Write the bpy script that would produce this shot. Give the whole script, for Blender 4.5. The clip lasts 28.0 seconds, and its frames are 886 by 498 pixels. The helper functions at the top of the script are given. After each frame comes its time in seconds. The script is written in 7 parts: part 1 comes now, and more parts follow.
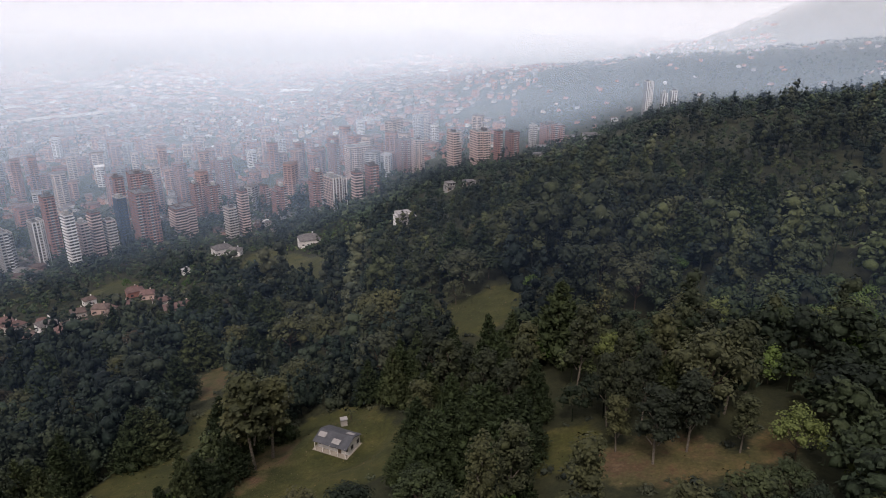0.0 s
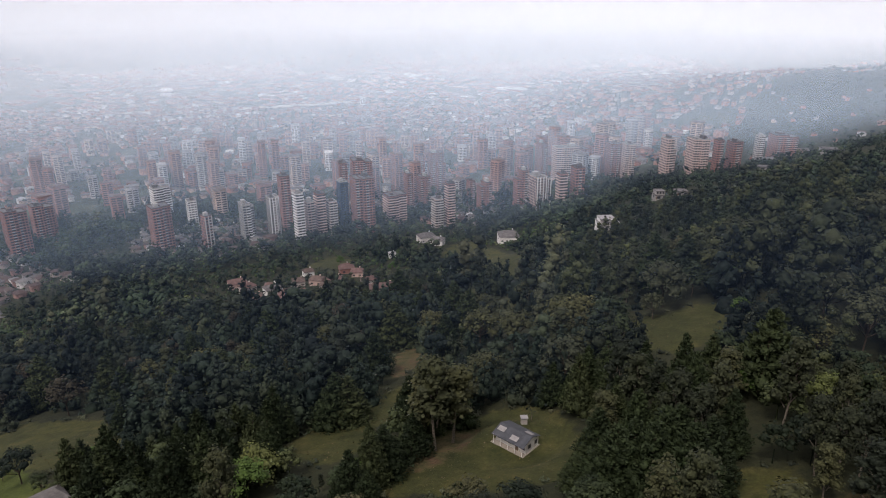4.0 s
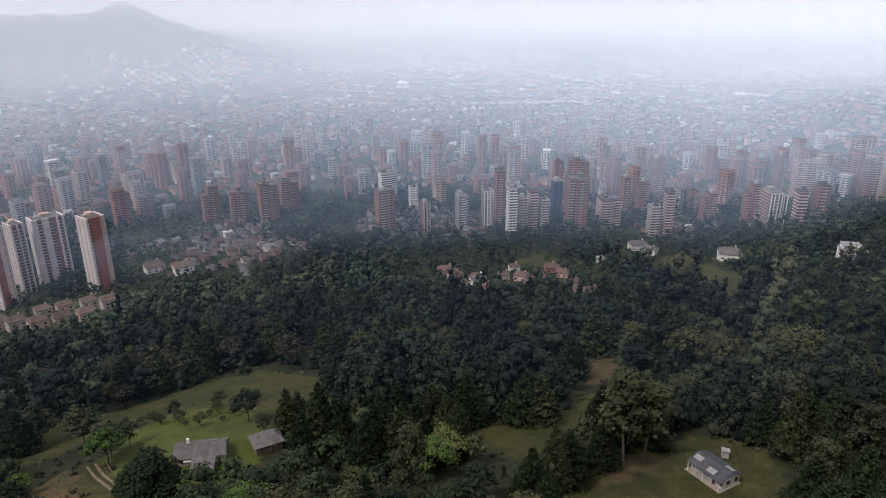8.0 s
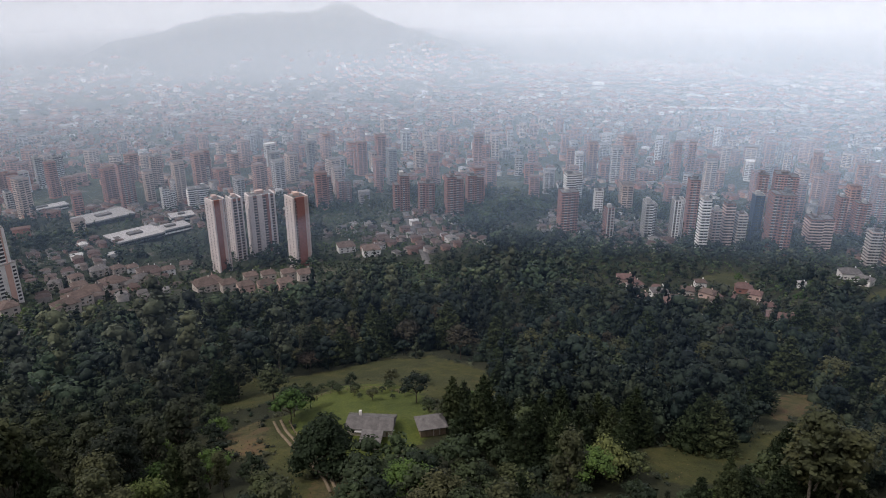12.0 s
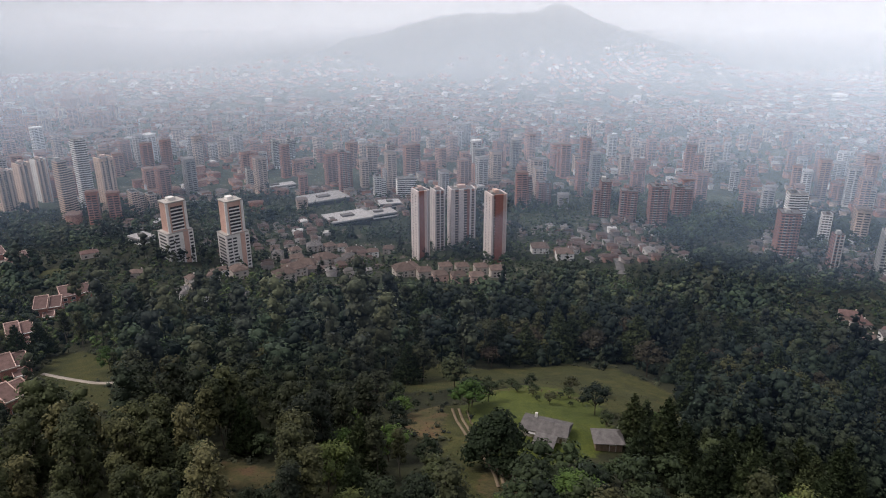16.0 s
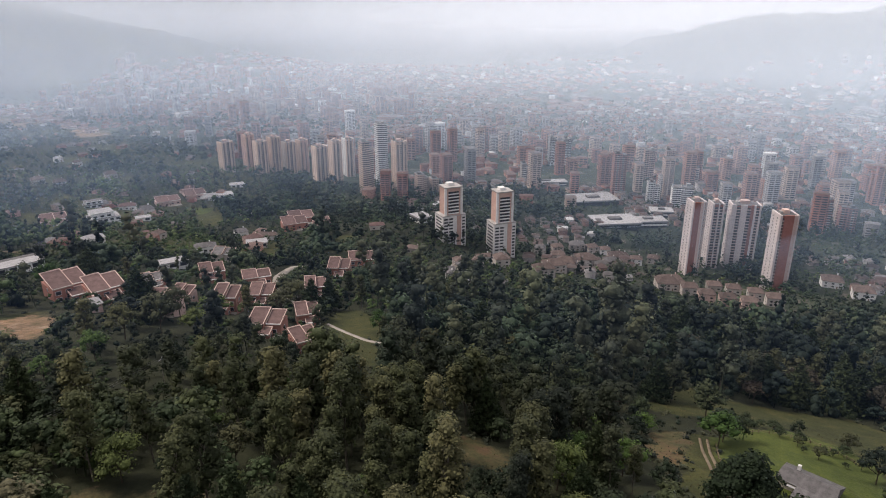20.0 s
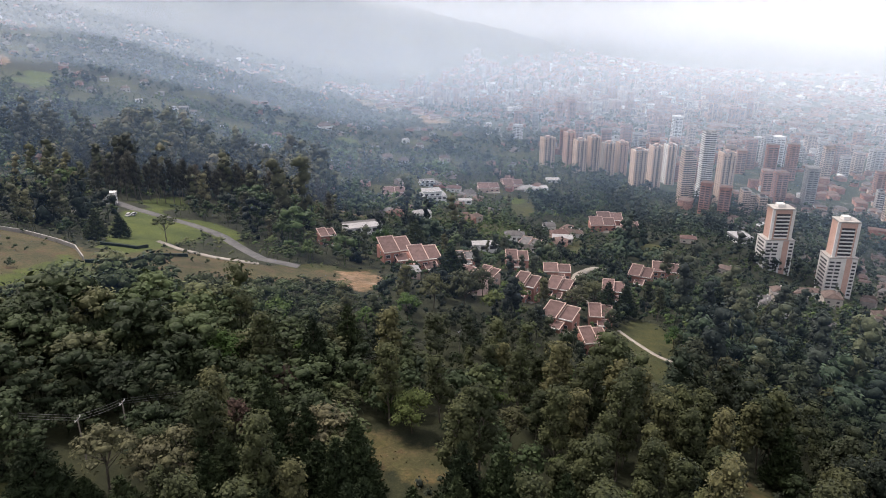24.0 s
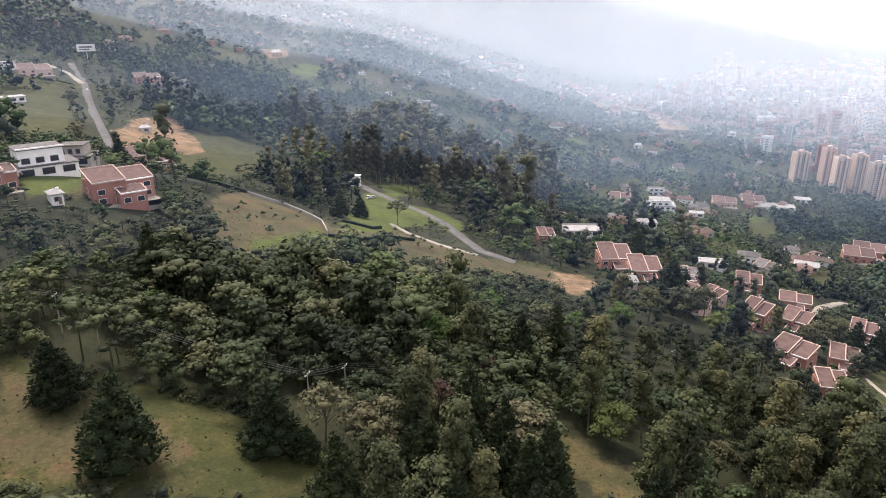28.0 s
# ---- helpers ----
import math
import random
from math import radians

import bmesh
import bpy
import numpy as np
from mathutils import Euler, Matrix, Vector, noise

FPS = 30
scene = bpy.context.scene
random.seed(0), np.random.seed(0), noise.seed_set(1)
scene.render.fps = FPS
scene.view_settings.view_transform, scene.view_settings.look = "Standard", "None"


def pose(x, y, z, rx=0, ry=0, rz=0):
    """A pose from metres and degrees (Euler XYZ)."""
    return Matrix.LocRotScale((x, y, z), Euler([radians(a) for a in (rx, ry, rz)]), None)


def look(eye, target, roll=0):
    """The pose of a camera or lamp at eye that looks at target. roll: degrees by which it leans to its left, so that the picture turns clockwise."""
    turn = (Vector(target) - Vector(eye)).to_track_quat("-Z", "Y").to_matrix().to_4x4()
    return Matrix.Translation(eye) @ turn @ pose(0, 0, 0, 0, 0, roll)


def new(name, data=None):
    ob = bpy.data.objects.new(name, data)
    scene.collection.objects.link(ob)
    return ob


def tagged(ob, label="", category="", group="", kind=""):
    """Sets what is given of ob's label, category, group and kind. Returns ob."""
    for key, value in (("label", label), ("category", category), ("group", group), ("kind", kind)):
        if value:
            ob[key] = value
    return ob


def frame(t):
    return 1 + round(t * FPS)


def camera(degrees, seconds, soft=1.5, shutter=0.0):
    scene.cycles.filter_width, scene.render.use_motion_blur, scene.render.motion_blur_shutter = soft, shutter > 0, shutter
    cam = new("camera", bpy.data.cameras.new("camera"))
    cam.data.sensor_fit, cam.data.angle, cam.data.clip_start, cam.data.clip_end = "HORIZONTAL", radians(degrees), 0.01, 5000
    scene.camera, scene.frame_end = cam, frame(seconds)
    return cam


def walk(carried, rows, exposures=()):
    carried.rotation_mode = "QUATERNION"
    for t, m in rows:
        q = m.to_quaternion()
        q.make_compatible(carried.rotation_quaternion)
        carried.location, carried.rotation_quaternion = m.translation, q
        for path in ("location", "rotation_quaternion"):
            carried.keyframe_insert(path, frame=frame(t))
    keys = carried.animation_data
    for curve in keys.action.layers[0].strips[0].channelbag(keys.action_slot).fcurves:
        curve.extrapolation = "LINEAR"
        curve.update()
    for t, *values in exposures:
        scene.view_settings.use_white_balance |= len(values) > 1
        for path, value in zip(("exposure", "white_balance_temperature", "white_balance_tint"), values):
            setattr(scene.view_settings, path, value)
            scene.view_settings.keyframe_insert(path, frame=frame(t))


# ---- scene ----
from math import cos, pi, sin

# the drone hangs in one place and turns to its left
cam = camera(66.35, 28.0, soft=1.0)
TURN = [
    (0.0, pose(0, 0, 300, 70.13, 0.02, 0.17)),
    (0.5, pose(0, 0, 300, 70.14, 0.12, 2.71)),
    (1.0, pose(0, 0, 300, 70.15, 0.11, 4.97)),
    (1.5, pose(0, 0, 300, 70.14, 0.11, 6.92)),
    (2.0, pose(0, 0, 300, 70.14, 0.11, 9.12)),
    (2.5, pose(0, 0, 300, 70.14, 0.14, 11.34)),
    (3.0, pose(0, 0, 300, 70.14, 0.13, 13.87)),
    (3.5, pose(0, 0, 300, 70.14, 0.12, 15.89)),
    (5.5, pose(0, 0, 300, 70.14, 0.22, 24.75)),
    (6.0, pose(0, 0, 300, 70.11, 0.14, 27.68)),
    (6.5, pose(0, 0, 300, 70.10, 0.10, 29.87)),
    (7.0, pose(0, 0, 300, 70.09, 0.14, 32.14)),
    (7.5, pose(0, 0, 300, 70.08, 0.11, 34.14)),
    (8.0, pose(0, 0, 300, 70.07, 0.13, 36.27)),
    (8.5, pose(0, 0, 300, 70.06, 0.13, 38.08)),
    (9.0, pose(0, 0, 300, 70.05, 0.12, 40.13)),
    (9.5, pose(0, 0, 300, 70.04, 0.11, 41.94)),
    (10.0, pose(0, 0, 300, 70.03, 0.07, 44.00)),
    (10.5, pose(0, 0, 300, 70.04, 0.09, 45.84)),
    (11.0, pose(0, 0, 300, 70.03, 0.11, 47.98)),
    (11.5, pose(0, 0, 300, 70.03, 0.12, 49.88)),
    (12.0, pose(0, 0, 300, 70.02, 0.14, 52.21)),
    (12.5, pose(0, 0, 300, 70.04, 0.12, 54.32)),
    (14.5, pose(0, 0, 300, 70.07, 0.14, 63.14)),
    (15.0, pose(0, 0, 300, 70.11, 0.04, 65.37)),
    (15.5, pose(0, 0, 300, 70.12, 0.04, 67.32)),
    (16.0, pose(0, 0, 300, 70.13, -0.00, 69.52)),
    (16.5, pose(0, 0, 300, 70.12, -0.03, 71.52)),
    (17.0, pose(0, 0, 300, 70.11, -0.03, 73.72)),
    (17.5, pose(0, 0, 300, 70.10, -0.02, 75.68)),
    (18.0, pose(0, 0, 300, 70.07, -0.10, 77.95)),
    (18.5, pose(0, 0, 300, 70.07, -0.03, 81.16)),
    (19.0, pose(0, 0, 300, 70.04, -0.00, 85.68)),
    (19.5, pose(0, 0, 300, 70.05, 0.05, 89.10)),
    (20.0, pose(0, 0, 300, 70.05, 0.05, 92.74)),
    (20.5, pose(0, 0, 300, 70.06, 0.02, 95.76)),
    (21.0, pose(0, 0, 300, 70.07, 0.07, 100.31)),
    (21.5, pose(0, 0, 300, 70.09, 0.08, 104.76)),
    (23.5, pose(0, 0, 300, 70.12, 0.10, 116.58)),
    (24.0, pose(0, 0, 300, 70.13, 0.08, 119.52)),
    (24.5, pose(0, 0, 300, 70.11, 0.21, 122.02)),
    (25.0, pose(0, 0, 300, 70.11, 0.20, 124.61)),
    (25.5, pose(0, 0, 300, 70.12, 0.23, 126.83)),
    (26.0, pose(0, 0, 300, 70.15, 0.20, 129.38)),
    (26.5, pose(0, 0, 300, 70.15, 0.21, 131.65)),
    (27.0, pose(0, 0, 300, 70.17, 0.18, 134.16)),
    (27.5, pose(0, 0, 300, 70.19, 0.19, 136.20)),
    (28.0, pose(0, 0, 300, 70.19, 0.17, 138.85)),
]
walk(cam, TURN, [(0, 0.2, 6690, 20.0), (4, 0.18, 6560, 18.3), (8, 0.15, 6370, 15.9), (12, 0.17, 6420, 15.5), (16, 0.26, 6530, 15.9), (19, 0.38, 6570, 15.9), (24, 0.86, 6580, 15.3), (28, 1.28, 6690, 16.1)])

# ---- light: thin overcast over the valley ----
SUN_EL, SUN_AZ = 57, 165
world = bpy.data.worlds.new("world")
scene.world = world
world.use_nodes = True
wt = world.node_tree
wt.nodes.clear()
sky = wt.nodes.new("ShaderNodeTexSky")
sky.sky_type = "NISHITA"
sky.sun_disc = False
sky.sun_elevation = radians(SUN_EL)
sky.sun_rotation = radians(-SUN_AZ)
sky.air_density, sky.dust_density, sky.ozone_density = 1.0, 6.0, 1.0
bg_sky = wt.nodes.new("ShaderNodeBackground")
bg_sky.inputs[1].default_value = 0.03
bg_cloud = wt.nodes.new("ShaderNodeBackground")
bg_cloud.inputs[1].default_value = 0.6
cloud_noise = wt.nodes.new("ShaderNodeTexNoise")
cloud_noise.inputs["Scale"].default_value = 2.2
cloud_noise.inputs["Detail"].default_value = 5
cloud_coord = wt.nodes.new("ShaderNodeTexCoord")
cloud_ramp = wt.nodes.new("ShaderNodeValToRGB")
cloud_ramp.color_ramp.elements[0].position, cloud_ramp.color_ramp.elements[1].position = 0.3, 0.75
cloud_ramp.color_ramp.elements[0].color = (0.86, 0.86, 0.92, 1)
cloud_ramp.color_ramp.elements[1].color = (1.0, 0.98, 0.98, 1)
wt.links.new(cloud_coord.outputs["Generated"], cloud_noise.inputs["Vector"])
wt.links.new(cloud_noise.outputs["Fac"], cloud_ramp.inputs[0])
sep_sky = wt.nodes.new("ShaderNodeSeparateXYZ")
wt.links.new(cloud_coord.outputs["Generated"], sep_sky.inputs[0])
height_ramp = wt.nodes.new("ShaderNodeValToRGB")
for stop, (where, grey) in zip((height_ramp.color_ramp.elements[0], height_ramp.color_ramp.elements.new(0.25), height_ramp.color_ramp.elements[-1]), ((0.0, 0.52), (0.3, 0.82), (1.0, 1.06))):
    stop.position, stop.color = where, (grey, grey, grey, 1)
wt.links.new(sep_sky.outputs[2], height_ramp.inputs[0])
cloud_mix = wt.nodes.new("ShaderNodeMix")
cloud_mix.data_type, cloud_mix.blend_type = "RGBA", "MULTIPLY"
cloud_mix.inputs[0].default_value = 1.0
wt.links.new(cloud_ramp.outputs[0], cloud_mix.inputs[6])
wt.links.new(height_ramp.outputs[0], cloud_mix.inputs[7])
wt.links.new(cloud_mix.outputs[2], bg_cloud.inputs[0])
wt.links.new(sky.outputs[0], bg_sky.inputs[0])
add_sky = wt.nodes.new("ShaderNodeAddShader")
out_sky = wt.nodes.new("ShaderNodeOutputWorld")
wt.links.new(bg_sky.outputs[0], add_sky.inputs[0])
wt.links.new(bg_cloud.outputs[0], add_sky.inputs[1])
wt.links.new(add_sky.outputs[0], out_sky.inputs[0])
sun = new("sun", bpy.data.lights.new("sun", "SUN"))
sun.data.energy, sun.data.angle, sun.data.color = 2.0, radians(13), (1.0, 0.93, 0.84)
sun.matrix_world = look((0, 0, 0), (sin(radians(SUN_AZ)) * cos(radians(SUN_EL)), -cos(radians(SUN_AZ)) * cos(radians(SUN_EL)), -sin(radians(SUN_EL))))


# ---- materials ----
class Nodes:
    """A short hand for node trees."""

    def __init__(self, name, rough=0.8):
        self.mat = bpy.data.materials.new(name)
        self.mat.use_nodes = True
        self.t = self.mat.node_tree
        self.bsdf = self.t.nodes["Principled BSDF"]
        self.bsdf.inputs["Roughness"].default_value = rough
        self.bsdf.inputs["Specular IOR Level"].default_value = 0.25

    def add(self, kind, **values):
        n = self.t.nodes.new(kind)
        for k, v in values.items():
            n.inputs[k.replace("_", " ")].default_value = v
        return n

    def link(self, a, b):
        self.t.links.new(a, b)

    def noise(self, scale, detail=4, space="Object", rough=0.6):
        n = self.add("ShaderNodeTexNoise", Scale=scale, Detail=detail, Roughness=rough)
        if space == "World":
            c = self.t.nodes.new("ShaderNodeNewGeometry").outputs["Position"]
        else:
            c = self.t.nodes.new("ShaderNodeTexCoord").outputs[space]
        self.link(c, n.inputs["Vector"])
        return n.outputs["Fac"]

    def ramp(self, fac, *stops, sharp=False):
        n = self.t.nodes.new("ShaderNodeValToRGB")
        e = n.color_ramp.elements
        while len(e) < len(stops):
            e.new(0.5)
        for k, (p, c) in zip(e, stops):
            k.position, k.color = p, (*c, 1) if len(c) == 3 else c
        if sharp:
            n.color_ramp.interpolation = "CONSTANT"
        self.link(fac, n.inputs[0])
        return n.outputs[0]

    def mix(self, fac, a, b, how="MIX"):
        n = self.t.nodes.new("ShaderNodeMix")
        n.data_type, n.blend_type = "RGBA", how
        for socket, v in ((n.inputs[0], fac), (n.inputs[6], a), (n.inputs[7], b)):
            if isinstance(v, (int, float)):
                socket.default_value = v
            elif isinstance(v, tuple):
                socket.default_value = (*v, 1)
            else:
                self.link(v, socket)
        return n.outputs[2]

    def bump(self, height, strength=0.3, distance=0.05):
        n = self.add("ShaderNodeBump", Strength=strength, Distance=distance)
        self.link(height, n.inputs["Height"])
        self.link(n.outputs[0], self.bsdf.inputs["Normal"])

    def done(self, colour):
        self.link(colour, self.bsdf.inputs["Base Color"])
        return self.mat


def island(m):
    return m.t.nodes.new("ShaderNodeNewGeometry").outputs["Random Per Island"]


def own(m):
    return m.t.nodes.new("ShaderNodeObjectInfo").outputs["Random"]


def leaf_material(name, dark, light, dry, each=True, cast=(1.08, 1.0, 1.5)):
    """Foliage: tone differs from tree to tree, from patch to patch and from leaf to leaf."""
    m = Nodes(name, 0.65)
    if each:
        tree, lo, hi = own(m), 0.0, 1.0
    elif each is None:
        tree, lo, hi = m.noise(0.15, 1, "World"), 0.36, 0.64
    else:
        tone = m.t.nodes.new("ShaderNodeAttribute")  # each joined tree carries a tone of its own
        tone.attribute_name = "tone"
        tree, lo, hi = tone.outputs["Fac"], 0.0, 1.0
    base = m.ramp(tree, (lo, dark), (lo + (hi - lo) * 0.62, light), (hi, dry))
    spread = m.ramp(island(m), (0.0, (0.88, 0.88, 0.89)), (1.0, (1.13, 1.12, 1.1)))
    base = m.mix(1.0, base, spread, "MULTIPLY")
    patch = m.ramp(m.noise(0.5, 3, "World"), (0.3, (0.7, 0.72, 0.75)), (0.7, (1.25, 1.22, 1.1)))
    if each is False:
        patch = m.ramp(m.noise(0.5, 3, "World"), (0.3, (0.84, 0.85, 0.87)), (0.7, (1.13, 1.12, 1.06)))
    if not each:
        stand = m.ramp(m.noise(0.014, 4, "World"), (0.34, (0.55, 0.6, 0.66)), (0.48, (1, 1, 1)), (0.64, (1.5, 1.55, 1.4)))
        patch = m.mix(1.0, patch, stand, "MULTIPLY")
    # this noise also darkens the bump's hollows, like shade painted between leaf clusters
    leafy = m.noise(1.15, 3, "World", 0.7)
    patch = m.mix(1.0, patch, m.ramp(leafy, (0.3, (0.8, 0.8, 0.83)), (0.5, (0.98, 0.98, 0.98)), (0.7, (1.2, 1.2, 1.15))), "MULTIPLY")
    m.bump(leafy, 0.6, 0.6)
    m.bsdf.inputs["Specular IOR Level"].default_value = 0.1
    return m.done(m.mix(1.0, m.mix(1.0, base, patch, "MULTIPLY"), (1.13, 1.03, 1.3) if each else cast, "MULTIPLY"))


LEAF = {
    "broad": leaf_material("leaves_broad", (0.0112, 0.0192, 0.0110), (0.0272, 0.0416, 0.0161), (0.0528, 0.0571, 0.0243)),
    "gum": leaf_material("leaves_gum", (0.0123, 0.0189, 0.0113), (0.0295, 0.0385, 0.0165), (0.0459, 0.0543, 0.0208)),
    # a copy of the gum leaf, brightened as if better lit
    "young": leaf_material("leaves_young_gum", (0.022, 0.031, 0.012), (0.048, 0.06, 0.022), (0.074, 0.08, 0.031)),
    "pine": leaf_material("leaves_pine", (0.013, 0.022, 0.009), (0.022, 0.036, 0.013), (0.034, 0.048, 0.018)),
    "umbrella": leaf_material("leaves_umbrella", (0.03, 0.043, 0.017), (0.054, 0.068, 0.027), (0.088, 0.09, 0.044)),
    "lime": leaf_material("leaves_lime", (0.032, 0.066, 0.014), (0.055, 0.1, 0.022), (0.085, 0.105, 0.032)),
    "red": leaf_material("leaves_red", (0.038, 0.03, 0.019), (0.05, 0.036, 0.024), (0.066, 0.05, 0.034)),
    "bronze": leaf_material("leaves_bronze", (0.026, 0.027, 0.016), (0.04, 0.04, 0.022), (0.052, 0.046, 0.028)),
    "crown": leaf_material("leaves_olive_crown", (0.0320, 0.0420, 0.0220), (0.0460, 0.0560, 0.0224), (0.0640, 0.0735, 0.0264)),
    # grey-olive gum, its colour lightened to hold some of the haze
    "grove": leaf_material("leaves_grey_gum", (0.032, 0.038, 0.022), (0.052, 0.056, 0.031), (0.074, 0.071, 0.043)),
    "mango": leaf_material("leaves_mango", (0.009, 0.018, 0.008), (0.012, 0.022, 0.009), (0.014, 0.025, 0.01)),
}
WOODS = {
    "gum": leaf_material("leaves_woods_gum", (0.0177, 0.0260, 0.0157), (0.0416, 0.0520, 0.0233), (0.0645, 0.0742, 0.0295), each=False),
    "pine": leaf_material("leaves_woods_pine", (0.0070, 0.0129, 0.0082), (0.0140, 0.0234, 0.0117), (0.0257, 0.0351, 0.0152), each=False),
    "broad": leaf_material("leaves_woods_broad", (0.0114, 0.0198, 0.0114), (0.0312, 0.0499, 0.0209), (0.0520, 0.0699, 0.0274), each=False),
}

NEAR_WOODS = {
    "gum": leaf_material("leaves_near_gum", (0.0128, 0.0192, 0.0110), (0.0320, 0.0392, 0.0170), (0.0480, 0.0554, 0.0218), each=False, cast=(1.06, 1.05, 1.28)),
    "pine": WOODS["pine"],
    "broad": leaf_material("leaves_near_broad", (0.0096, 0.0152, 0.0088), (0.0264, 0.0384, 0.0161), (0.0464, 0.0554, 0.0211), each=False, cast=(1.06, 1.05, 1.28)),
}
THICKET = {
    "gum": leaf_material("leaves_thicket_gum", (0.02, 0.027, 0.012), (0.05, 0.058, 0.022), (0.07, 0.074, 0.032), each=False, cast=(1.26, 1.17, 1.42)),
    "pine": WOODS["pine"],
    "broad": leaf_material("leaves_thicket_broad", (0.014, 0.022, 0.009), (0.036, 0.052, 0.02), (0.064, 0.072, 0.03), each=False, cast=(1.26, 1.17, 1.42)),
}
# lighter leaf copies for the hillside; haze is partly put into the gum colour
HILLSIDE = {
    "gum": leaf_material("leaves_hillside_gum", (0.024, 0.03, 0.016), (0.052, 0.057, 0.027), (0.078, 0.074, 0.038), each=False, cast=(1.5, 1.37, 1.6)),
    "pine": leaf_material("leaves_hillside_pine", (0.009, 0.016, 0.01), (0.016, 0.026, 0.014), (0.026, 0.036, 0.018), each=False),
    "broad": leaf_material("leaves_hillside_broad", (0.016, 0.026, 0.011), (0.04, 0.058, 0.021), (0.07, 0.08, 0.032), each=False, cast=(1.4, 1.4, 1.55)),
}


def bark(name, a, b):
    m = Nodes(name, 0.9)
    n = m.noise(3.0, 5)
    m.bump(n, 0.5, 0.05)
    return m.done(m.ramp(n, (0.3, a), (0.7, b)))


BARK_PALE = bark("bark_pale", (0.07, 0.06, 0.047), (0.18, 0.16, 0.13))
BARK_DARK = bark("bark_dark", (0.035, 0.027, 0.02), (0.09, 0.07, 0.05))


def plain(name, a, b, scale=0.6, rough=0.8, fine=None, each=0.0):
    """A painted, plastered or mineral surface with stains and grain."""
    m = Nodes(name, rough)
    big, small = m.noise(scale, 5), m.noise(fine or scale * 14, 3)
    base = m.ramp(big, (0.3, a), (0.72, b))
    base = m.mix(0.5, base, m.ramp(small, (0.25, (0.72, 0.72, 0.72)), (0.75, (1.2, 1.2, 1.2))), "MULTIPLY")
    if each:
        base = m.mix(1.0, base, m.ramp(own(m), (0, (1 - each,) * 3), (1, (1 + each,) * 3)), "MULTIPLY")
    m.bump(small, 0.25, 0.02)
    return m.done(base)


BRICK = plain("brick", (0.27, 0.125, 0.097), (0.37, 0.19, 0.15), 0.15, 0.85, 4, 0.15)
BRICK_DARK = plain("brick_dark", (0.22, 0.085, 0.062), (0.31, 0.13, 0.098), 0.15, 0.85, 4, 0.1)
TAN = plain("tan_render", (0.56, 0.42, 0.33), (0.68, 0.52, 0.42), 0.15, 0.8, 3, 0.1)
BRICK_PALE = plain("brick_pale", (0.46, 0.33, 0.28), (0.58, 0.43, 0.37), 0.15, 0.85, 4, 0.12)
SAND = plain("sand_render", (0.49, 0.35, 0.265), (0.6, 0.45, 0.35), 0.15, 0.8, 3, 0.1)
SAND_PINK = plain("pink_render", (0.46, 0.3, 0.245), (0.56, 0.38, 0.315), 0.15, 0.8, 3, 0.1)
WHITE = plain("white_render", (0.62, 0.6, 0.57), (0.78, 0.76, 0.73), 0.12, 0.75, 3, 0.1)
WHITEWASH = plain("white_paint", (0.72, 0.71, 0.69), (0.84, 0.83, 0.81), 0.2, 0.7, 3, 0.05)
CREAM = plain("cream_render", (0.36, 0.32, 0.285), (0.5, 0.45, 0.4), 0.12, 0.75, 3, 0.1)
PALE_PANEL = plain("pale_panel", (0.5, 0.44, 0.42), (0.64, 0.57, 0.54), 0.12, 0.8, 3, 0.08)
CONCRETE = plain("concrete", (0.26, 0.25, 0.23), (0.42, 0.40, 0.37), 0.2, 0.85, 3, 0.12)
DARKWALL = plain("dark_cladding", (0.02, 0.04, 0.08), (0.035, 0.06, 0.11), 0.2, 0.4, 3)
ROOF_TILE = plain("roof_tile", (0.078, 0.048, 0.043), (0.135, 0.087, 0.077), 0.5, 0.85, 5, 0.2)
ROOF_GREY = plain("roof_fibre_cement", (0.066, 0.062, 0.061), (0.145, 0.138, 0.134), 0.5, 0.8, 4, 0.15)
ROOF_SLATE = plain("roof_dark_sheet", (0.036, 0.04, 0.048), (0.075, 0.08, 0.09), 0.5, 0.7, 4)
ROOF_WHITE = plain("roof_pale_sheet", (0.2, 0.195, 0.19), (0.34, 0.335, 0.33), 0.3, 0.6, 3, 0.1)
ROOF_BROWN = plain("roof_brown_tile", (0.062, 0.045, 0.038), (0.125, 0.094, 0.08), 0.5, 0.85, 5, 0.25)
ASPHALT = plain("asphalt", (0.07, 0.07, 0.07), (0.13, 0.125, 0.12), 0.2, 0.9, 6)
PAVING = plain("pale_paving", (0.2, 0.18, 0.15), (0.33, 0.3, 0.26), 0.2, 0.9, 6)
DRY_GRASS = leaf_material("dry_grass", (0.045, 0.045, 0.016), (0.075, 0.067, 0.025), (0.11, 0.09, 0.042), each=None)
TRACK = plain("earth_track", (0.11, 0.085, 0.055), (0.2, 0.16, 0.11), 0.4, 0.95, 5)
METAL = plain("painted_metal", (0.28, 0.28, 0.28), (0.4, 0.4, 0.4), 1.0, 0.5)
CABLE = plain("cable_grey", (0.1, 0.1, 0.1), (0.16, 0.16, 0.16), 1.0, 0.6)
WOOD = plain("weathered_wood", (0.12, 0.09, 0.06), (0.26, 0.2, 0.15), 1.5, 0.9)


def glazing():
    m = Nodes("window_glass_dark", 0.3)
    m.bsdf.inputs["Specular IOR Level"].default_value = 0.35
    n = m.noise(0.45, 2)
    return m.done(m.ramp(n, (0.35, (0.016, 0.018, 0.022)), (0.58, (0.04, 0.043, 0.05)), (0.75, (0.14, 0.13, 0.12))))


GLASS = glazing()


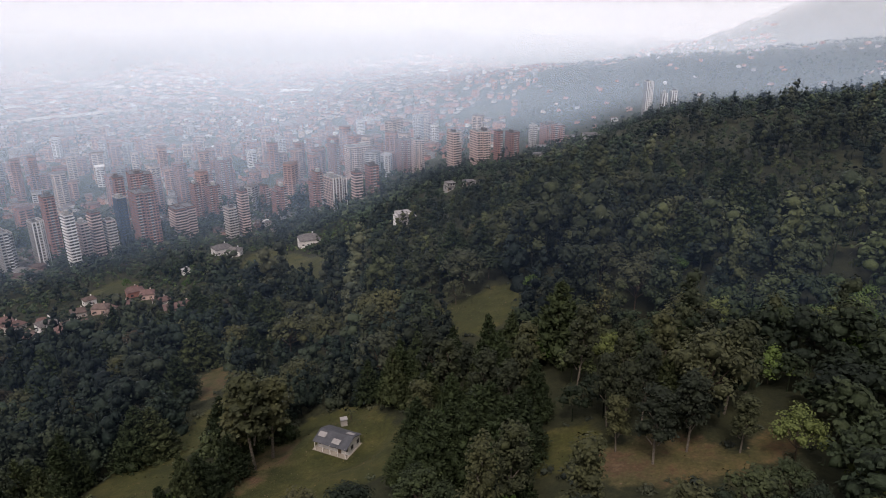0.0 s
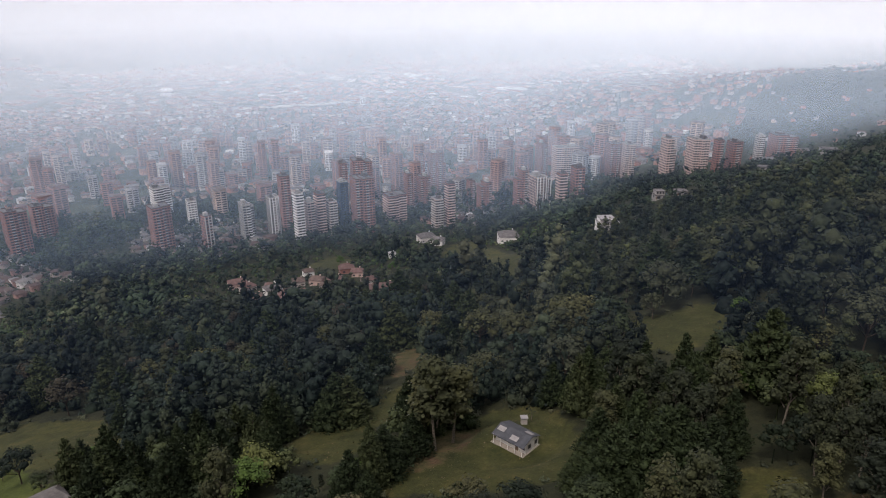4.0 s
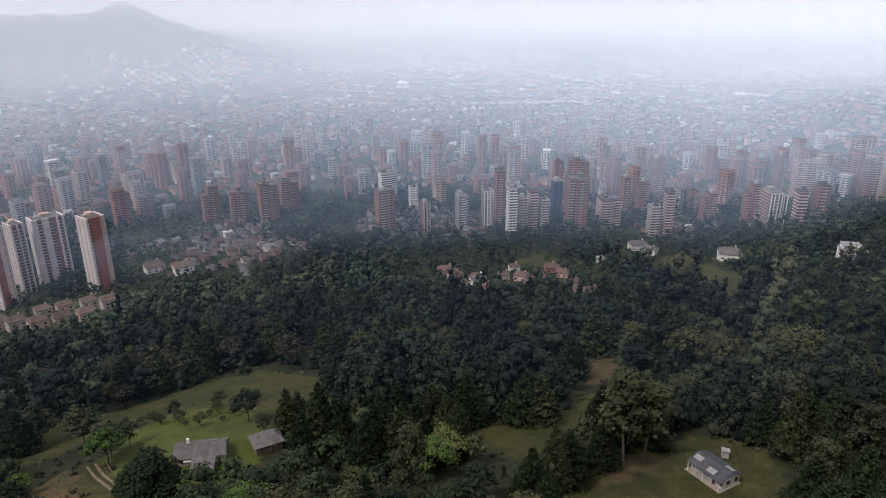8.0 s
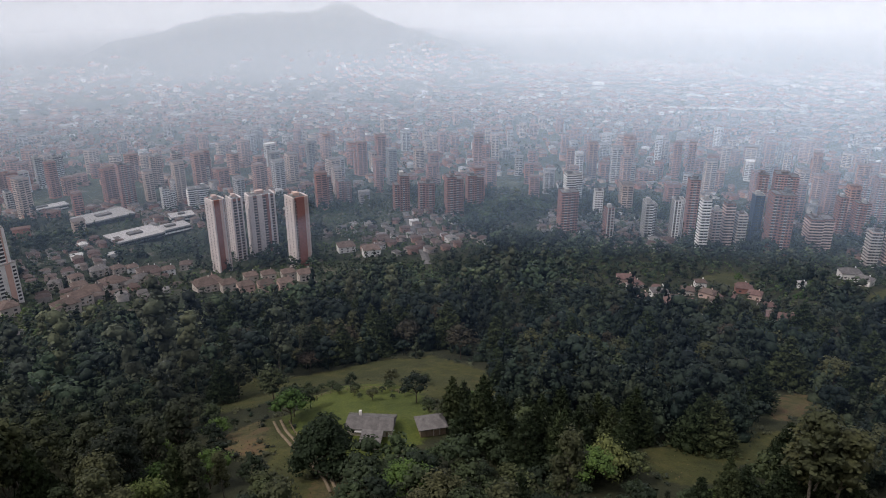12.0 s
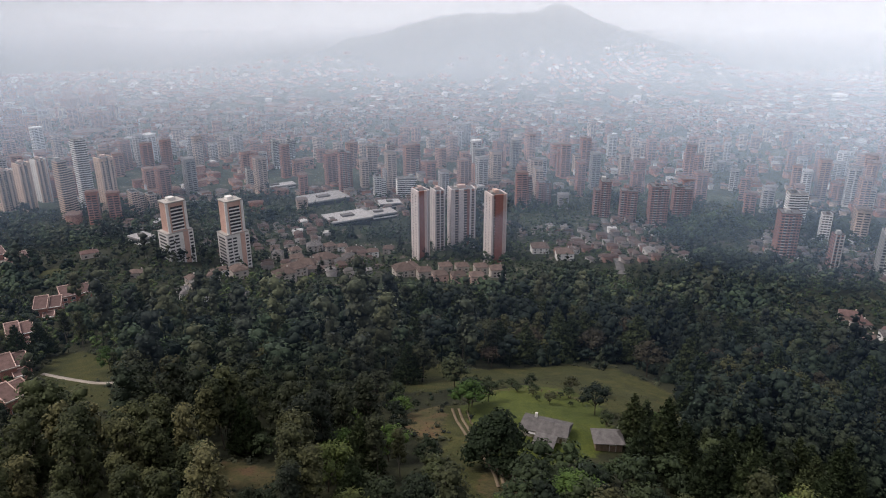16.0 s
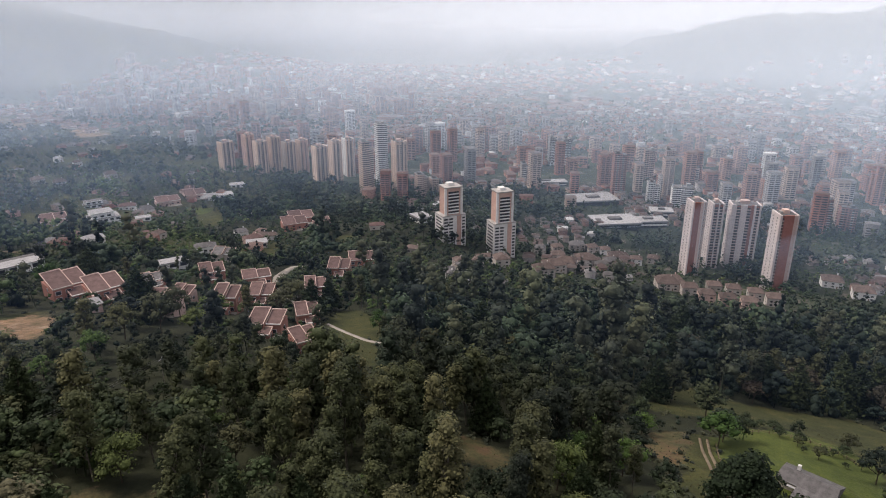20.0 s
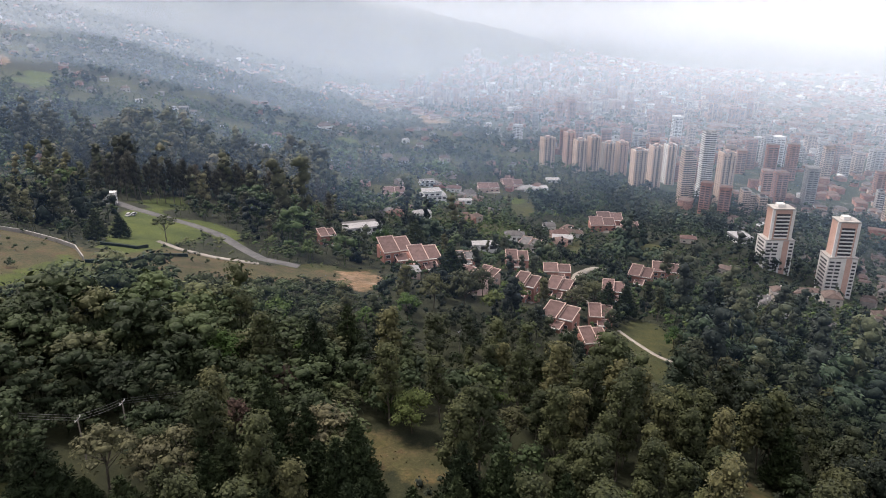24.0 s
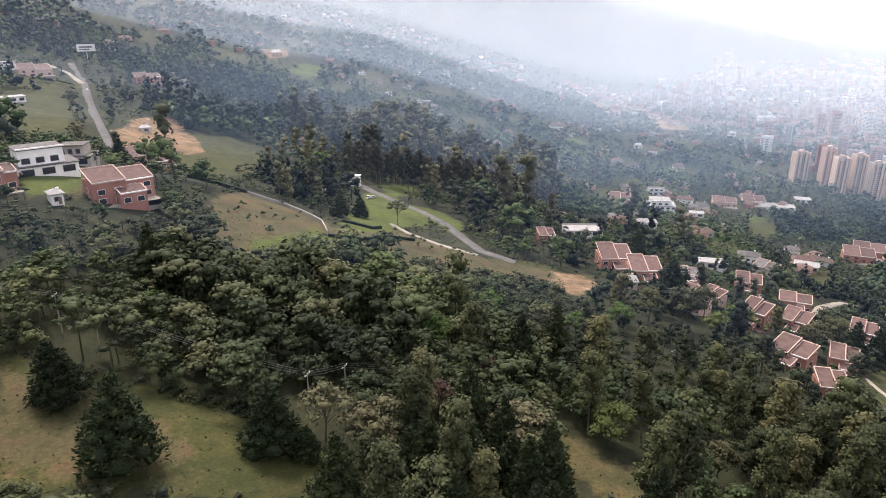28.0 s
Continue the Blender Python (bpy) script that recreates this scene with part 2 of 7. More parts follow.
def town_walls(name, *tones):
    m = Nodes(name, 0.85)
    base = m.ramp(island(m), *tones, sharp=True)
    n = m.noise(0.35, 3, "World")
    rows = m.ramp(n, (0.36, (0.6, 0.6, 0.62)), (0.55, (1.05, 1.05, 1.05)))
    return m.done(m.mix(0.75, base, rows, "MULTIPLY"))


def town_roofs(name, *tones):
    m = Nodes(name, 0.85)
    base = m.ramp(island(m), *tones, sharp=True)
    n = m.noise(0.5, 3, "World")
    return m.done(m.mix(0.6, base, m.ramp(n, (0.3, (0.6, 0.6, 0.6)), (0.7, (1.2, 1.2, 1.2))), "MULTIPLY"))


TOWN_WALL = town_walls("town_walls", (0.0, (0.38, 0.185, 0.14)), (0.36, (0.46, 0.26, 0.2)), (0.64, (0.52, 0.4, 0.33)), (0.78, (0.46, 0.43, 0.41)), (0.87, (0.28, 0.26, 0.25)), (0.935, (0.68, 0.66, 0.64)))
TOWN_ROOF = town_roofs("town_roofs", (0.0, (0.1, 0.06, 0.048)), (0.34, (0.13, 0.088, 0.074)), (0.62, (0.105, 0.09, 0.084)), (0.82, (0.14, 0.135, 0.13)), (0.94, (0.27, 0.27, 0.27)), (0.985, (0.55, 0.55, 0.54)))
ROW_WALL = town_walls("row_house_walls", (0.0, (0.3, 0.19, 0.16)), (0.25, (0.36, 0.31, 0.28)), (0.5, (0.26, 0.24, 0.23)), (0.75, (0.5, 0.47, 0.45)), (0.93, (0.66, 0.64, 0.62)))
ROW_ROOF = town_roofs("row_house_roofs", (0.0, (0.07, 0.048, 0.042)), (0.4, (0.085, 0.066, 0.058)), (0.7, (0.08, 0.075, 0.072)), (0.9, (0.15, 0.145, 0.14)), (0.97, (0.4, 0.4, 0.39)))


def soil():
    """The ground: leaf litter under the woods, grass, mown lawn, bare earth and built-up land, by the land's own cover."""
    m = Nodes("ground_cover", 0.95)
    cover = m.t.nodes.new("ShaderNodeAttribute")
    cover.attribute_name = "cover"
    split = m.t.nodes.new("ShaderNodeSeparateColor")
    m.link(cover.outputs["Color"], split.inputs[0])
    mid, fine = m.noise(0.16, 8, "World", 0.72), m.noise(1.3, 7, "World", 0.75)
    floor_c = m.ramp(mid, (0.3, (0.012, 0.015, 0.008)), (0.6, (0.026, 0.03, 0.013)), (0.78, (0.05, 0.045, 0.025)))
    grass = m.ramp(mid, (0.28, (0.02, 0.026, 0.008)), (0.5, (0.038, 0.043, 0.0125)), (0.72, (0.07, 0.064, 0.023)))
    lawn = m.ramp(mid, (0.3, (0.04, 0.058, 0.011)), (0.7, (0.07, 0.088, 0.017)))
    dirt = m.ramp(mid, (0.3, (0.03, 0.035, 0.013)), (0.44, (0.054, 0.052, 0.021)), (0.54, (0.074, 0.062, 0.029)), (0.63, (0.078, 0.049, 0.028)), (0.72, (0.12, 0.087, 0.053)))
    town = m.ramp(m.noise(0.045, 6, "World", 0.75), (0.42, (0.016, 0.024, 0.014)), (0.56, (0.034, 0.042, 0.026)), (0.64, (0.11, 0.09, 0.08)), (0.72, (0.1, 0.1, 0.1)), (0.82, (0.24, 0.22, 0.21)))

    def edge(s):
        a = m.t.nodes.new("ShaderNodeMath")
        a.operation = "MULTIPLY_ADD"
        m.link(mid, a.inputs[0])
        a.inputs[1].default_value = 1.5
        m.link(s, a.inputs[2])
        half = m.t.nodes.new("ShaderNodeMath")
        half.operation = "MULTIPLY"
        m.link(a.outputs[0], half.inputs[0])
        half.inputs[1].default_value = 0.5
        return m.ramp(half.outputs[0], (0.57, (0, 0, 0)), (0.68, (1, 1, 1)))
    c = m.mix(edge(split.outputs[0]), floor_c, grass)
    c = m.mix(edge(split.outputs[1]), c, dirt)
    c = m.mix(edge(split.outputs[2]), c, lawn)
    bare = m.t.nodes.new("ShaderNodeAttribute")
    bare.attribute_name = "bare"
    clay = m.ramp(mid, (0.3, (0.07, 0.064, 0.028)), (0.42, (0.125, 0.092, 0.048)), (0.54, (0.18, 0.115, 0.068)), (0.7, (0.31, 0.235, 0.165)))
    c = m.mix(edge(bare.outputs["Fac"]), c, clay)
    c = m.mix(1.0, c, m.ramp(m.noise(0.035, 6, "World", 0.7), (0.3, (0.66, 0.7, 0.72)), (0.5, (1, 1, 1)), (0.7, (1.45, 1.3, 1.15))), "MULTIPLY")
    town = m.mix(1.0, town, m.ramp(m.noise(0.0055, 3, "World", 0.6), (0.36, (0.5, 0.6, 0.5)), (0.5, (1, 1, 1)), (0.64, (1.7, 1.6, 1.55))), "MULTIPLY")
    alpha = cover.outputs["Alpha"]
    c = m.mix(alpha, c, town)
    c = m.mix(0.85, c, m.ramp(fine, (0.3, (0.5, 0.52, 0.5)), (0.55, (1, 1, 1)), (0.72, (1.5, 1.45, 1.35))), "MULTIPLY")
    m.bump(fine, 0.6, 0.3)
    return m.done(c)


SOIL = soil()


# ---- building blocks ----
def mesh_of(name, verts, faces, mat, smooth=False):
    """A mesh from a list of corner arrays (n x 3) with, for each, an array of triangles or of quads."""
    me = bpy.data.meshes.new(name)
    if isinstance(faces, np.ndarray):
        verts, faces = [verts], [faces]
    starts, loops, begin, base, n = [], [], 0, 0, 0
    for v, f in zip(verts, faces):
        k = f.shape[1]
        loops.append((f + base).ravel())
        starts.append(begin + np.arange(len(f)) * k)
        begin += len(f) * k
        base += len(v)
        n += len(f)
    me.vertices.add(base)
    me.vertices.foreach_set("co", np.concatenate(verts).astype(np.float32).ravel())
    me.loops.add(begin)
    me.loops.foreach_set("vertex_index", np.concatenate(loops).astype(np.int32))
    me.polygons.add(n)
    me.polygons.foreach_set("loop_start", np.concatenate(starts).astype(np.int32))
    if smooth:
        me.polygons.foreach_set("use_smooth", np.ones(n, bool))
    me.update(calc_edges=True)
    me.materials.append(mat)
    return me


def under(name, me, parent, m=None, label=""):
    """A part of a thing on the mesh me."""
    ob = new(name, me)
    ob.parent = parent
    if m is not None:
        ob.matrix_basis = m
    return tagged(ob, label)


def part(name, bm, mat, parent, label="", m=None):
    me = bpy.data.meshes.new(name)
    bm.to_mesh(me)
    bm.free()
    me.materials.append(mat)
    return under(name, me, parent, m, label)


def thing(name, m, label, category, group="", kind=""):
    ob = new(name)
    ob.matrix_basis = m
    return tagged(ob, label, category, group, kind)


def box(bm, x0, y0, z0, x1, y1, z1):
    v = [bm.verts.new((x, y, z)) for z in (z0, z1) for x, y in ((x0, y0), (x1, y0), (x1, y1), (x0, y1))]
    for f in ((3, 2, 1, 0), (4, 5, 6, 7), (0, 1, 5, 4), (1, 2, 6, 5), (2, 3, 7, 6), (3, 0, 4, 7)):
        bm.faces.new([v[i] for i in f])
    return v


def boxed(name, mat, parent, x0, y0, z0, x1, y1, z1, label="", bevel=0.0):
    bm = bmesh.new()
    box(bm, x0, y0, z0, x1, y1, z1)
    if bevel:
        bmesh.ops.bevel(bm, geom=bm.edges[:], offset=bevel, segments=1, affect="EDGES")
    return part(name, bm, mat, parent, label)


# ---- the land ----
# ---- terrain: drop below the camera's height, by compass angle (degrees, left of the start) and distance ----
EYE = 300.0
RADII = (0, 120, 250, 420, 650, 900, 1300, 1900, 2800, 5200)
DROPS = {
    -34: (74, 80, 78, 64, 68, 105, 140, 170, 260, 300),
    -20: (74, 84, 88, 88, 90, 130, 190, 220, 290, 320),
    -5: (74, 92, 102, 118, 150, 200, 250, 285, 315, 330),
    15: (74, 102, 138, 180, 226, 262, 285, 305, 320, 335),
    45: (74, 102, 146, 196, 240, 262, 285, 305, 320, 335),
    75: (74, 100, 146, 196, 246, 265, 285, 305, 320, 335),
    100: (74, 94, 128, 168, 225, 255, 270, 290, 310, 330),
    125: (74, 86, 106, 138, 185, 200, 225, 255, 280, 310),
    148: (74, 76, 82, 104, 112, 108, 85, 45, -10, -100),
    172: (74, 66, 50, 62, 55, 28, -30, -130, -270, -450),
}


# skyline of the nearer mountains: compass angle and height in degrees
RIDGE_AZ = (-40, -33, -28, -26, -23, -19, -10, 0, 40, 45.6, 47.2, 49.2, 51.3, 53.3, 55.4, 57.6, 59.4, 60.4, 61.5, 62.3, 67.6, 69.4, 70.7, 73, 74.4, 75.7, 77.6, 79.4, 82.1, 86, 92, 100, 105, 110, 114, 118, 122, 125, 130, 145)
RIDGE_EL = (1.6, 0.6, 0.2, -0.5, -1.7, -3.2, -5, -5.8, -5.8, -5.3, -4.78, -3.85, -3.09, -2.52, -1.94, -1.13, -0.27, -0.03, -0.36, -0.82, -0.84, -0.97, -1.31, -1.83, -2.35, -2.48, -2.91, -3.78, -4.2, -4.8, -5.4, -5.4, -4.6, -3.6, -2.6, -1.9, -0.9, -0.5, 0.1, 0.3)


def bump(a, mid, wide):
    return np.exp(-((a - mid) / wide) ** 2)


def drop(az, r):
    az = (np.asarray(az, float) + 130) % 360 - 130
    r = np.asarray(r, float)
    keys = np.array(sorted(DROPS), float)
    table = np.array([DROPS[k] for k in sorted(DROPS)], float)
    a = np.clip(az, keys[0], keys[-1])
    i = np.clip(np.searchsorted(keys, a, side="right") - 1, 0, len(keys) - 2)
    u = (a - keys[i]) / (keys[i + 1] - keys[i])
    u = u * u * (3 - 2 * u) * 0.5 + u * 0.5
    radii = np.array(RADII, float)
    j = np.clip(np.searchsorted(radii, r, side="right") - 1, 0, len(radii) - 2)
    v = np.clip((r - radii[j]) / (radii[j + 1] - radii[j]), 0, 1)

    def cubic(row):
        p1, p2 = table[row, j], table[row, j + 1]
        h = radii[j + 1] - radii[j]
        m = np.gradient(table, radii, axis=1)
        m1, m2 = m[row, j] * h, m[row, j + 1] * h
        v2, v3 = v * v, v * v * v
        return p1 * (2 * v3 - 3 * v2 + 1) + m1 * (v3 - 2 * v2 + v) + p2 * (3 * v2 - 2 * v3) + m2 * (v3 - v2)

    d = cubic(i) * (1 - u) + cubic(i + 1) * u
    # wooded spur beyond the right-hand crest, low hills in the valley
    d = d - np.interp(az, (-80, -60, -32, -20, -14, -7.4, -3.3, 0.4, 6.9, 14), (0, 80, 99, 97, 98, 118, 109, 86, 57, 0)) * bump(r, 1900, 420)
    d = d - 60 * bump(az, 24, 3.5) * bump(r, 2900, 260)
    d = d - 22 * bump(az, 97, 9) * bump(r, 640, 110)
    # distant mountains
    el = np.interp(az, RIDGE_AZ, RIDGE_EL) + 0.05 * np.sin(az * 2.7 + 1)
    ridge = (335 + 3300 * np.tan(np.radians(el))) * bump(r, 3300, 560)
    ring = (335 + 4800 * math.tan(math.radians(-0.5)) + 26 * np.sin(az * 0.21) + 14 * np.sin(az * 0.47 + 1)) * bump(r, 4850, 420)
    far = np.maximum(ridge, np.where(r < 4850, ring, 350))
    # spurs and gullies down the mountainsides
    spur = 1 - np.abs(np.sin(np.radians(az) * 11 + 0.5 * np.sin(r / 310) + 0.9 * np.sin(az * 0.31)))
    far = far * (1 + 0.34 * (spur - 0.5) * np.clip((3250 - r) / 700, 0, 1))
    d = d - far * np.clip((r - 1700) / 900, 0, 1)
    # rolling unevenness
    x, y = -r * np.sin(np.radians(az)), r * np.cos(np.radians(az))
    w = np.clip(r / 400, 0.25, 1)
    d = d + w * (2.5 * np.sin(x / 31 + 1.3) * np.cos(y / 37) + 1.2 * np.sin(x / 13.1) * np.sin(y / 15.3 + 0.6))
    return d


PADS = []  # levelled yards: x, y, radius, height


def ground(x, y):
    """Height of the ground under x, y."""
    z = EYE - drop(np.degrees(np.arctan2(-np.asarray(x), np.asarray(y))), np.hypot(x, y))
    for px, py, wide, high in PADS:
        k = np.clip(1.9 - np.hypot(x - px, y - py) / wide * 0.9, 0, 1)
        z = z + (high - z) * k * k * (3 - 2 * k)
    return z


def at(az, r, up=0.0):
    a = math.radians(az)
    x, y = -r * math.sin(a), r * math.cos(a)
    return Vector((x, y, float(ground(x, y)) + up))


for yard_az, yard_r, yard_wide in ((10.5, 149, 8), (59.5, 163, 10), (53.5, 165, 5)):
    yard = at(yard_az, yard_r, 0.6)
    PADS.append((yard.x, yard.y, yard_wide, yard.z))


def uphill(az, r, d):
    """How far the ground on the side nearer the eye lies above that under the middle."""
    return max(0.0, at(az, r - d * 0.5).z - at(az, r).z)


CLEARINGS = []


def clear(kind, *corners):
    """Open ground inside an outline of (compass angle, distance) corners."""
    CLEARINGS.append((kind, np.array([at(a, r)[:2] for a, r in corners])))


def depth_in(x, y, poly):
    """How far the places lie inside the outline, in metres; below 0 outside."""
    inside = np.zeros(x.shape, bool)
    near = np.full(x.shape, 1e9)
    for (ax, ay), (bx, by) in zip(poly, np.roll(poly, -1, axis=0)):
        cross = (ay > y) != (by > y)
        inside ^= cross & (x < (bx - ax) * (y - ay) / (by - ay + 1e-9) + ax)
        ex, ey = bx - ax, by - ay
        u = np.clip(((x - ax) * ex + (y - ay) * ey) / (ex * ex + ey * ey + 1e-9), 0, 1)
        near = np.minimum(near, np.hypot(x - ax - u * ex, y - ay - u * ey))
    return np.where(inside, near, -near)


# outlines of open ground: compass angle and distance of their corners
clear("lawn", (67.3, 194), (64.5, 216), (61.8, 228), (58.0, 223), (55.0, 215), (53.5, 187), (54.4, 160), (57.7, 151), (61.6, 146), (64.5, 147), (66.2, 165))
clear("grass", (70.5, 221), (66.7, 259), (61.8, 267), (57.6, 277), (53.8, 270), (50.7, 259), (47.7, 232), (47.8, 204), (51.5, 207), (53.6, 202), (55.8, 222), (61.8, 232), (65.6, 217))
clear("grass", (54.2, 286), (48.5, 254), (46.6, 214), (47.9, 204), (51.2, 207), (53.2, 201), (54.7, 230))
clear("grass", (69.5, 196), (67.6, 194), (65.1, 129), (64.5, 120), (68.3, 119), (69.3, 146))
clear("dirt", (72.6, 187), (70.1, 196), (69.5, 180), (70.7, 156), (72.4, 163))
clear("dirt", (65.1, 134), (61.6, 139), (60.5, 134), (62.7, 124), (64.8, 122))
clear("grass", (74.9, 226), (72.6, 271), (70.5, 280), (68.9, 253), (68.9, 219), (72.7, 215))
clear("dirt", (94.5, 134), (92.9, 142), (90.0, 144), (86.6, 137), (86.3, 129), (87.4, 126))
clear("grass", (102.3, 301), (100.3, 298), (97.7, 268), (97.0, 247), (99.9, 242), (98.1, 213), (100.5, 204), (102.6, 225), (104.0, 262))
clear("grass", (25.2, 126), (20.6, 149), (18.4, 161), (15.1, 170), (13.0, 177), (8.8, 174), (4.5, 150), (2.9, 132), (6.0, 125), (15.3, 124))
clear("dirt", (22.3, 140), (18.4, 155), (15.1, 166), (15.3, 153), (20.0, 137))
clear("grass", (33.0, 166), (29.6, 177), (26.2, 179), (24.0, 166), (26.3, 154), (27.4, 151), (30.8, 148))
clear("grass", (26.0, 174), (24.0, 200), (21.5, 209), (21.0, 186), (22.9, 170))
clear("dirt", (24.0, 238), (20.8, 269), (19.4, 242), (22.4, 222))
clear("grass", (18.7, 532), (17.2, 602), (15.1, 640), (13.1, 582), (11.1, 497), (10.9, 417), (13.6, 487), (16.2, 476))
clear("grass", (0.7, 238), (-2.2, 237), (-5.9, 243), (-8.0, 235), (-6.2, 213), (-3.5, 198), (-1.0, 201))
clear("grass", (13.9, 375), (11.5, 369), (10.2, 315), (12.0, 308), (13.5, 328))
clear("grass", (30.4, 566), (27.6, 622), (25.8, 589), (27.3, 545))
clear("grass", (-8.2, 128), (-13.3, 131), (-16.5, 123), (-13.9, 116), (-9.1, 115))
clear("dirt", (-15.2, 120), (-20.1, 128), (-27.0, 124), (-30.4, 135), (-31.5, 128), (-27.2, 117), (-17.6, 108), (-14.3, 111))
clear("grass", (175.3, 142), (173.3, 138), (168.0, 128), (163.9, 122), (158.5, 115), (151.6, 102), (147.3, 96), (147.4, 91), (177.6, 103))
clear("dirt", (175.5, 138), (171.4, 127), (166.4, 115), (163.2, 106), (164.9, 98), (172.8, 101), (176.8, 114))
clear("dirt", (129.7, 126), (127.0, 124), (120.9, 117), (116.2, 113), (122.2, 105), (126.7, 111))
clear("dirt", (158.4, 252), (155.4, 305), (151.8, 290), (149.4, 268), (148.8, 239), (153.0, 214), (155.9, 202), (158.3, 212))
clear("lawn", (155.7, 214), (153.0, 227), (150.0, 249), (149.7, 239), (152.6, 216), (155.3, 207))
clear("lawn", (152.8, 216), (150.1, 233), (148.6, 240), (148.9, 229), (151.6, 213))
clear("dirt", (155.6, 209), (150.0, 255), (148.1, 255), (143.1, 273), (139.1, 258), (133.0, 257), (125.2, 280), (126.9, 250), (133.0, 241), (141.2, 218), (143.2, 227), (147.1, 236), (152.1, 211))
clear("lawn", (147.8, 262), (146.0, 364), (143.5, 387), (139.9, 318), (141.1, 301), (143.6, 269), (146.1, 252))
clear("lawn", (142.0, 364), (139.6, 364), (137.2, 335), (137.2, 296), (139.1, 312))
clear("lawn", (145.2, 418), (141.5, 463), (140.7, 421), (143.0, 383))
clear("grass", (135.6, 252), (130.5, 284), (125.2, 283), (127.9, 263), (133.0, 247))
clear("clay", (164.8, 468), (162.7, 556), (160.3, 571), (159.5, 527), (161.5, 416), (163.1, 414), (164.5, 412))
clear("grass", (161.8, 364), (159.7, 526), (157.5, 547), (154.6, 512), (154.4, 416), (157.0, 352))
clear("grass", (171.6, 597), (168.1, 634), (167.1, 562), (167.8, 442), (170.8, 406), (172.0, 422))
clear("lawn", (171.4, 243), (167.9, 269), (166.3, 263), (168.6, 231), (171.2, 229))
clear("clay", (128.6, 271), (126.4, 278), (124.9, 262), (126.0, 238), (128.9, 238))
clear("grass", (113.4, 767), (111.8, 776), (111.7, 693), (113.6, 678))
clear("grass", (126.2, 758), (123.8, 759), (123.4, 724), (125.8, 717))
clear("dirt", (169.0, 229), (167.3, 254), (165.9, 262), (167.6, 227))
clear("grass", (158.2, 501), (156.1, 542), (154.1, 522), (154.5, 463), (157.1, 455), (158.4, 435))
clear("lawn", (150.6, 1137), (148.9, 1163), (149.0, 1049), (150.1, 1011))
clear("dirt", (148.1, 247), (144.1, 257), (140.1, 251), (138.1, 246), (141.2, 228), (144.2, 235))
clear("dirt", (135.0, 245), (131.0, 265), (127.4, 266), (129.9, 246), (134.0, 238))
clear("clay", (160.8, 547), (159.1, 518), (158.5, 470), (159.8, 425), (161.0, 437), (161.8, 491))
clear("clay", (153.2, 1234), (151.6, 1311), (151.1, 1196), (152.8, 1153))
# meadows between the woods of the southern hillside
MEADOWS = ((150.2, 1060, 23), (147.4, 960, 17), (144.6, 1120, 26), (155.8, 1120, 30), (141.5, 1000, 20), (139.0, 1180, 26), (136.4, 960, 17), (133.2, 1120, 23), (130.2, 900, 18), (127.4, 1060, 22), (124.0, 930, 17), (121.6, 1120, 22), (146.0, 790, 13), (138.2, 830, 14), (128.6, 760, 15), (161.6, 1080, 23), (117.6, 940, 17), (115.2, 800, 13), (113.2, 770, 11), (118.8, 610, 9), (104.0, 640, 10), (107.6, 500, 9), (101.4, 560, 10))
for k, (m_az, m_r, m_wide) in enumerate(MEADOWS):
    clear("lawn" if k % 9 == 0 else "grass", *[(m_az + math.degrees(m_wide / m_r) * (1.15 + 0.35 * math.sin(3 * q + k)) * math.cos(q * pi / 4), m_r + m_wide * (1.3 + 0.4 * math.cos(2 * q + k)) * math.sin(q * pi / 4)) for q in range(8)])
clear("clay", (126.5, 1980), (124.9, 2049), (122.5, 1808), (123.9, 1686), (126.3, 1758))
clear("clay", (121.8, 1558), (119.3, 1642), (118.8, 1472), (121.1, 1424))


def built_up(az, r):
    """How far the land is built over, 0 to 1."""
    az, r = np.asarray(az, float), np.asarray(r, float)
    edge = np.interp(az, (-40, -12, -4, 5, 18, 30, 50, 58, 66, 80, 95, 104, 114, 124, 150), (3000, 2300, 1150, 880, 690, 650, 640, 520, 480, 470, 700, 1000, 1250, 1700, 4000))
    far = np.interp(az, (-40, 0, 40, 48, 58, 72, 82, 100, 112, 125, 150), (2400, 4400, 4300, 3500, 2900, 2800, 3300, 3900, 3000, 2400, 2000))
    return np.clip((r - edge) / 90, 0, 1) * np.clip((far - r) / 300, 0, 1)


def covers(x, y, soft=3.2):
    """Grass, earth and lawn at the places x, y."""
    out = {k: np.zeros_like(x) for k in ("grass", "dirt", "lawn", "clay")}
    for kind, poly in CLEARINGS:
        mid = poly.mean(axis=0)
        reach = np.hypot(*(poly - mid).T).max() + 8
        k = np.hypot(x - mid[0], y - mid[1]) < reach
        if k.any():
            out[kind][k] = np.maximum(out[kind][k], np.clip(0.6 + depth_in(x[k], y[k], poly) / soft / 2, 0, 1))
    return out


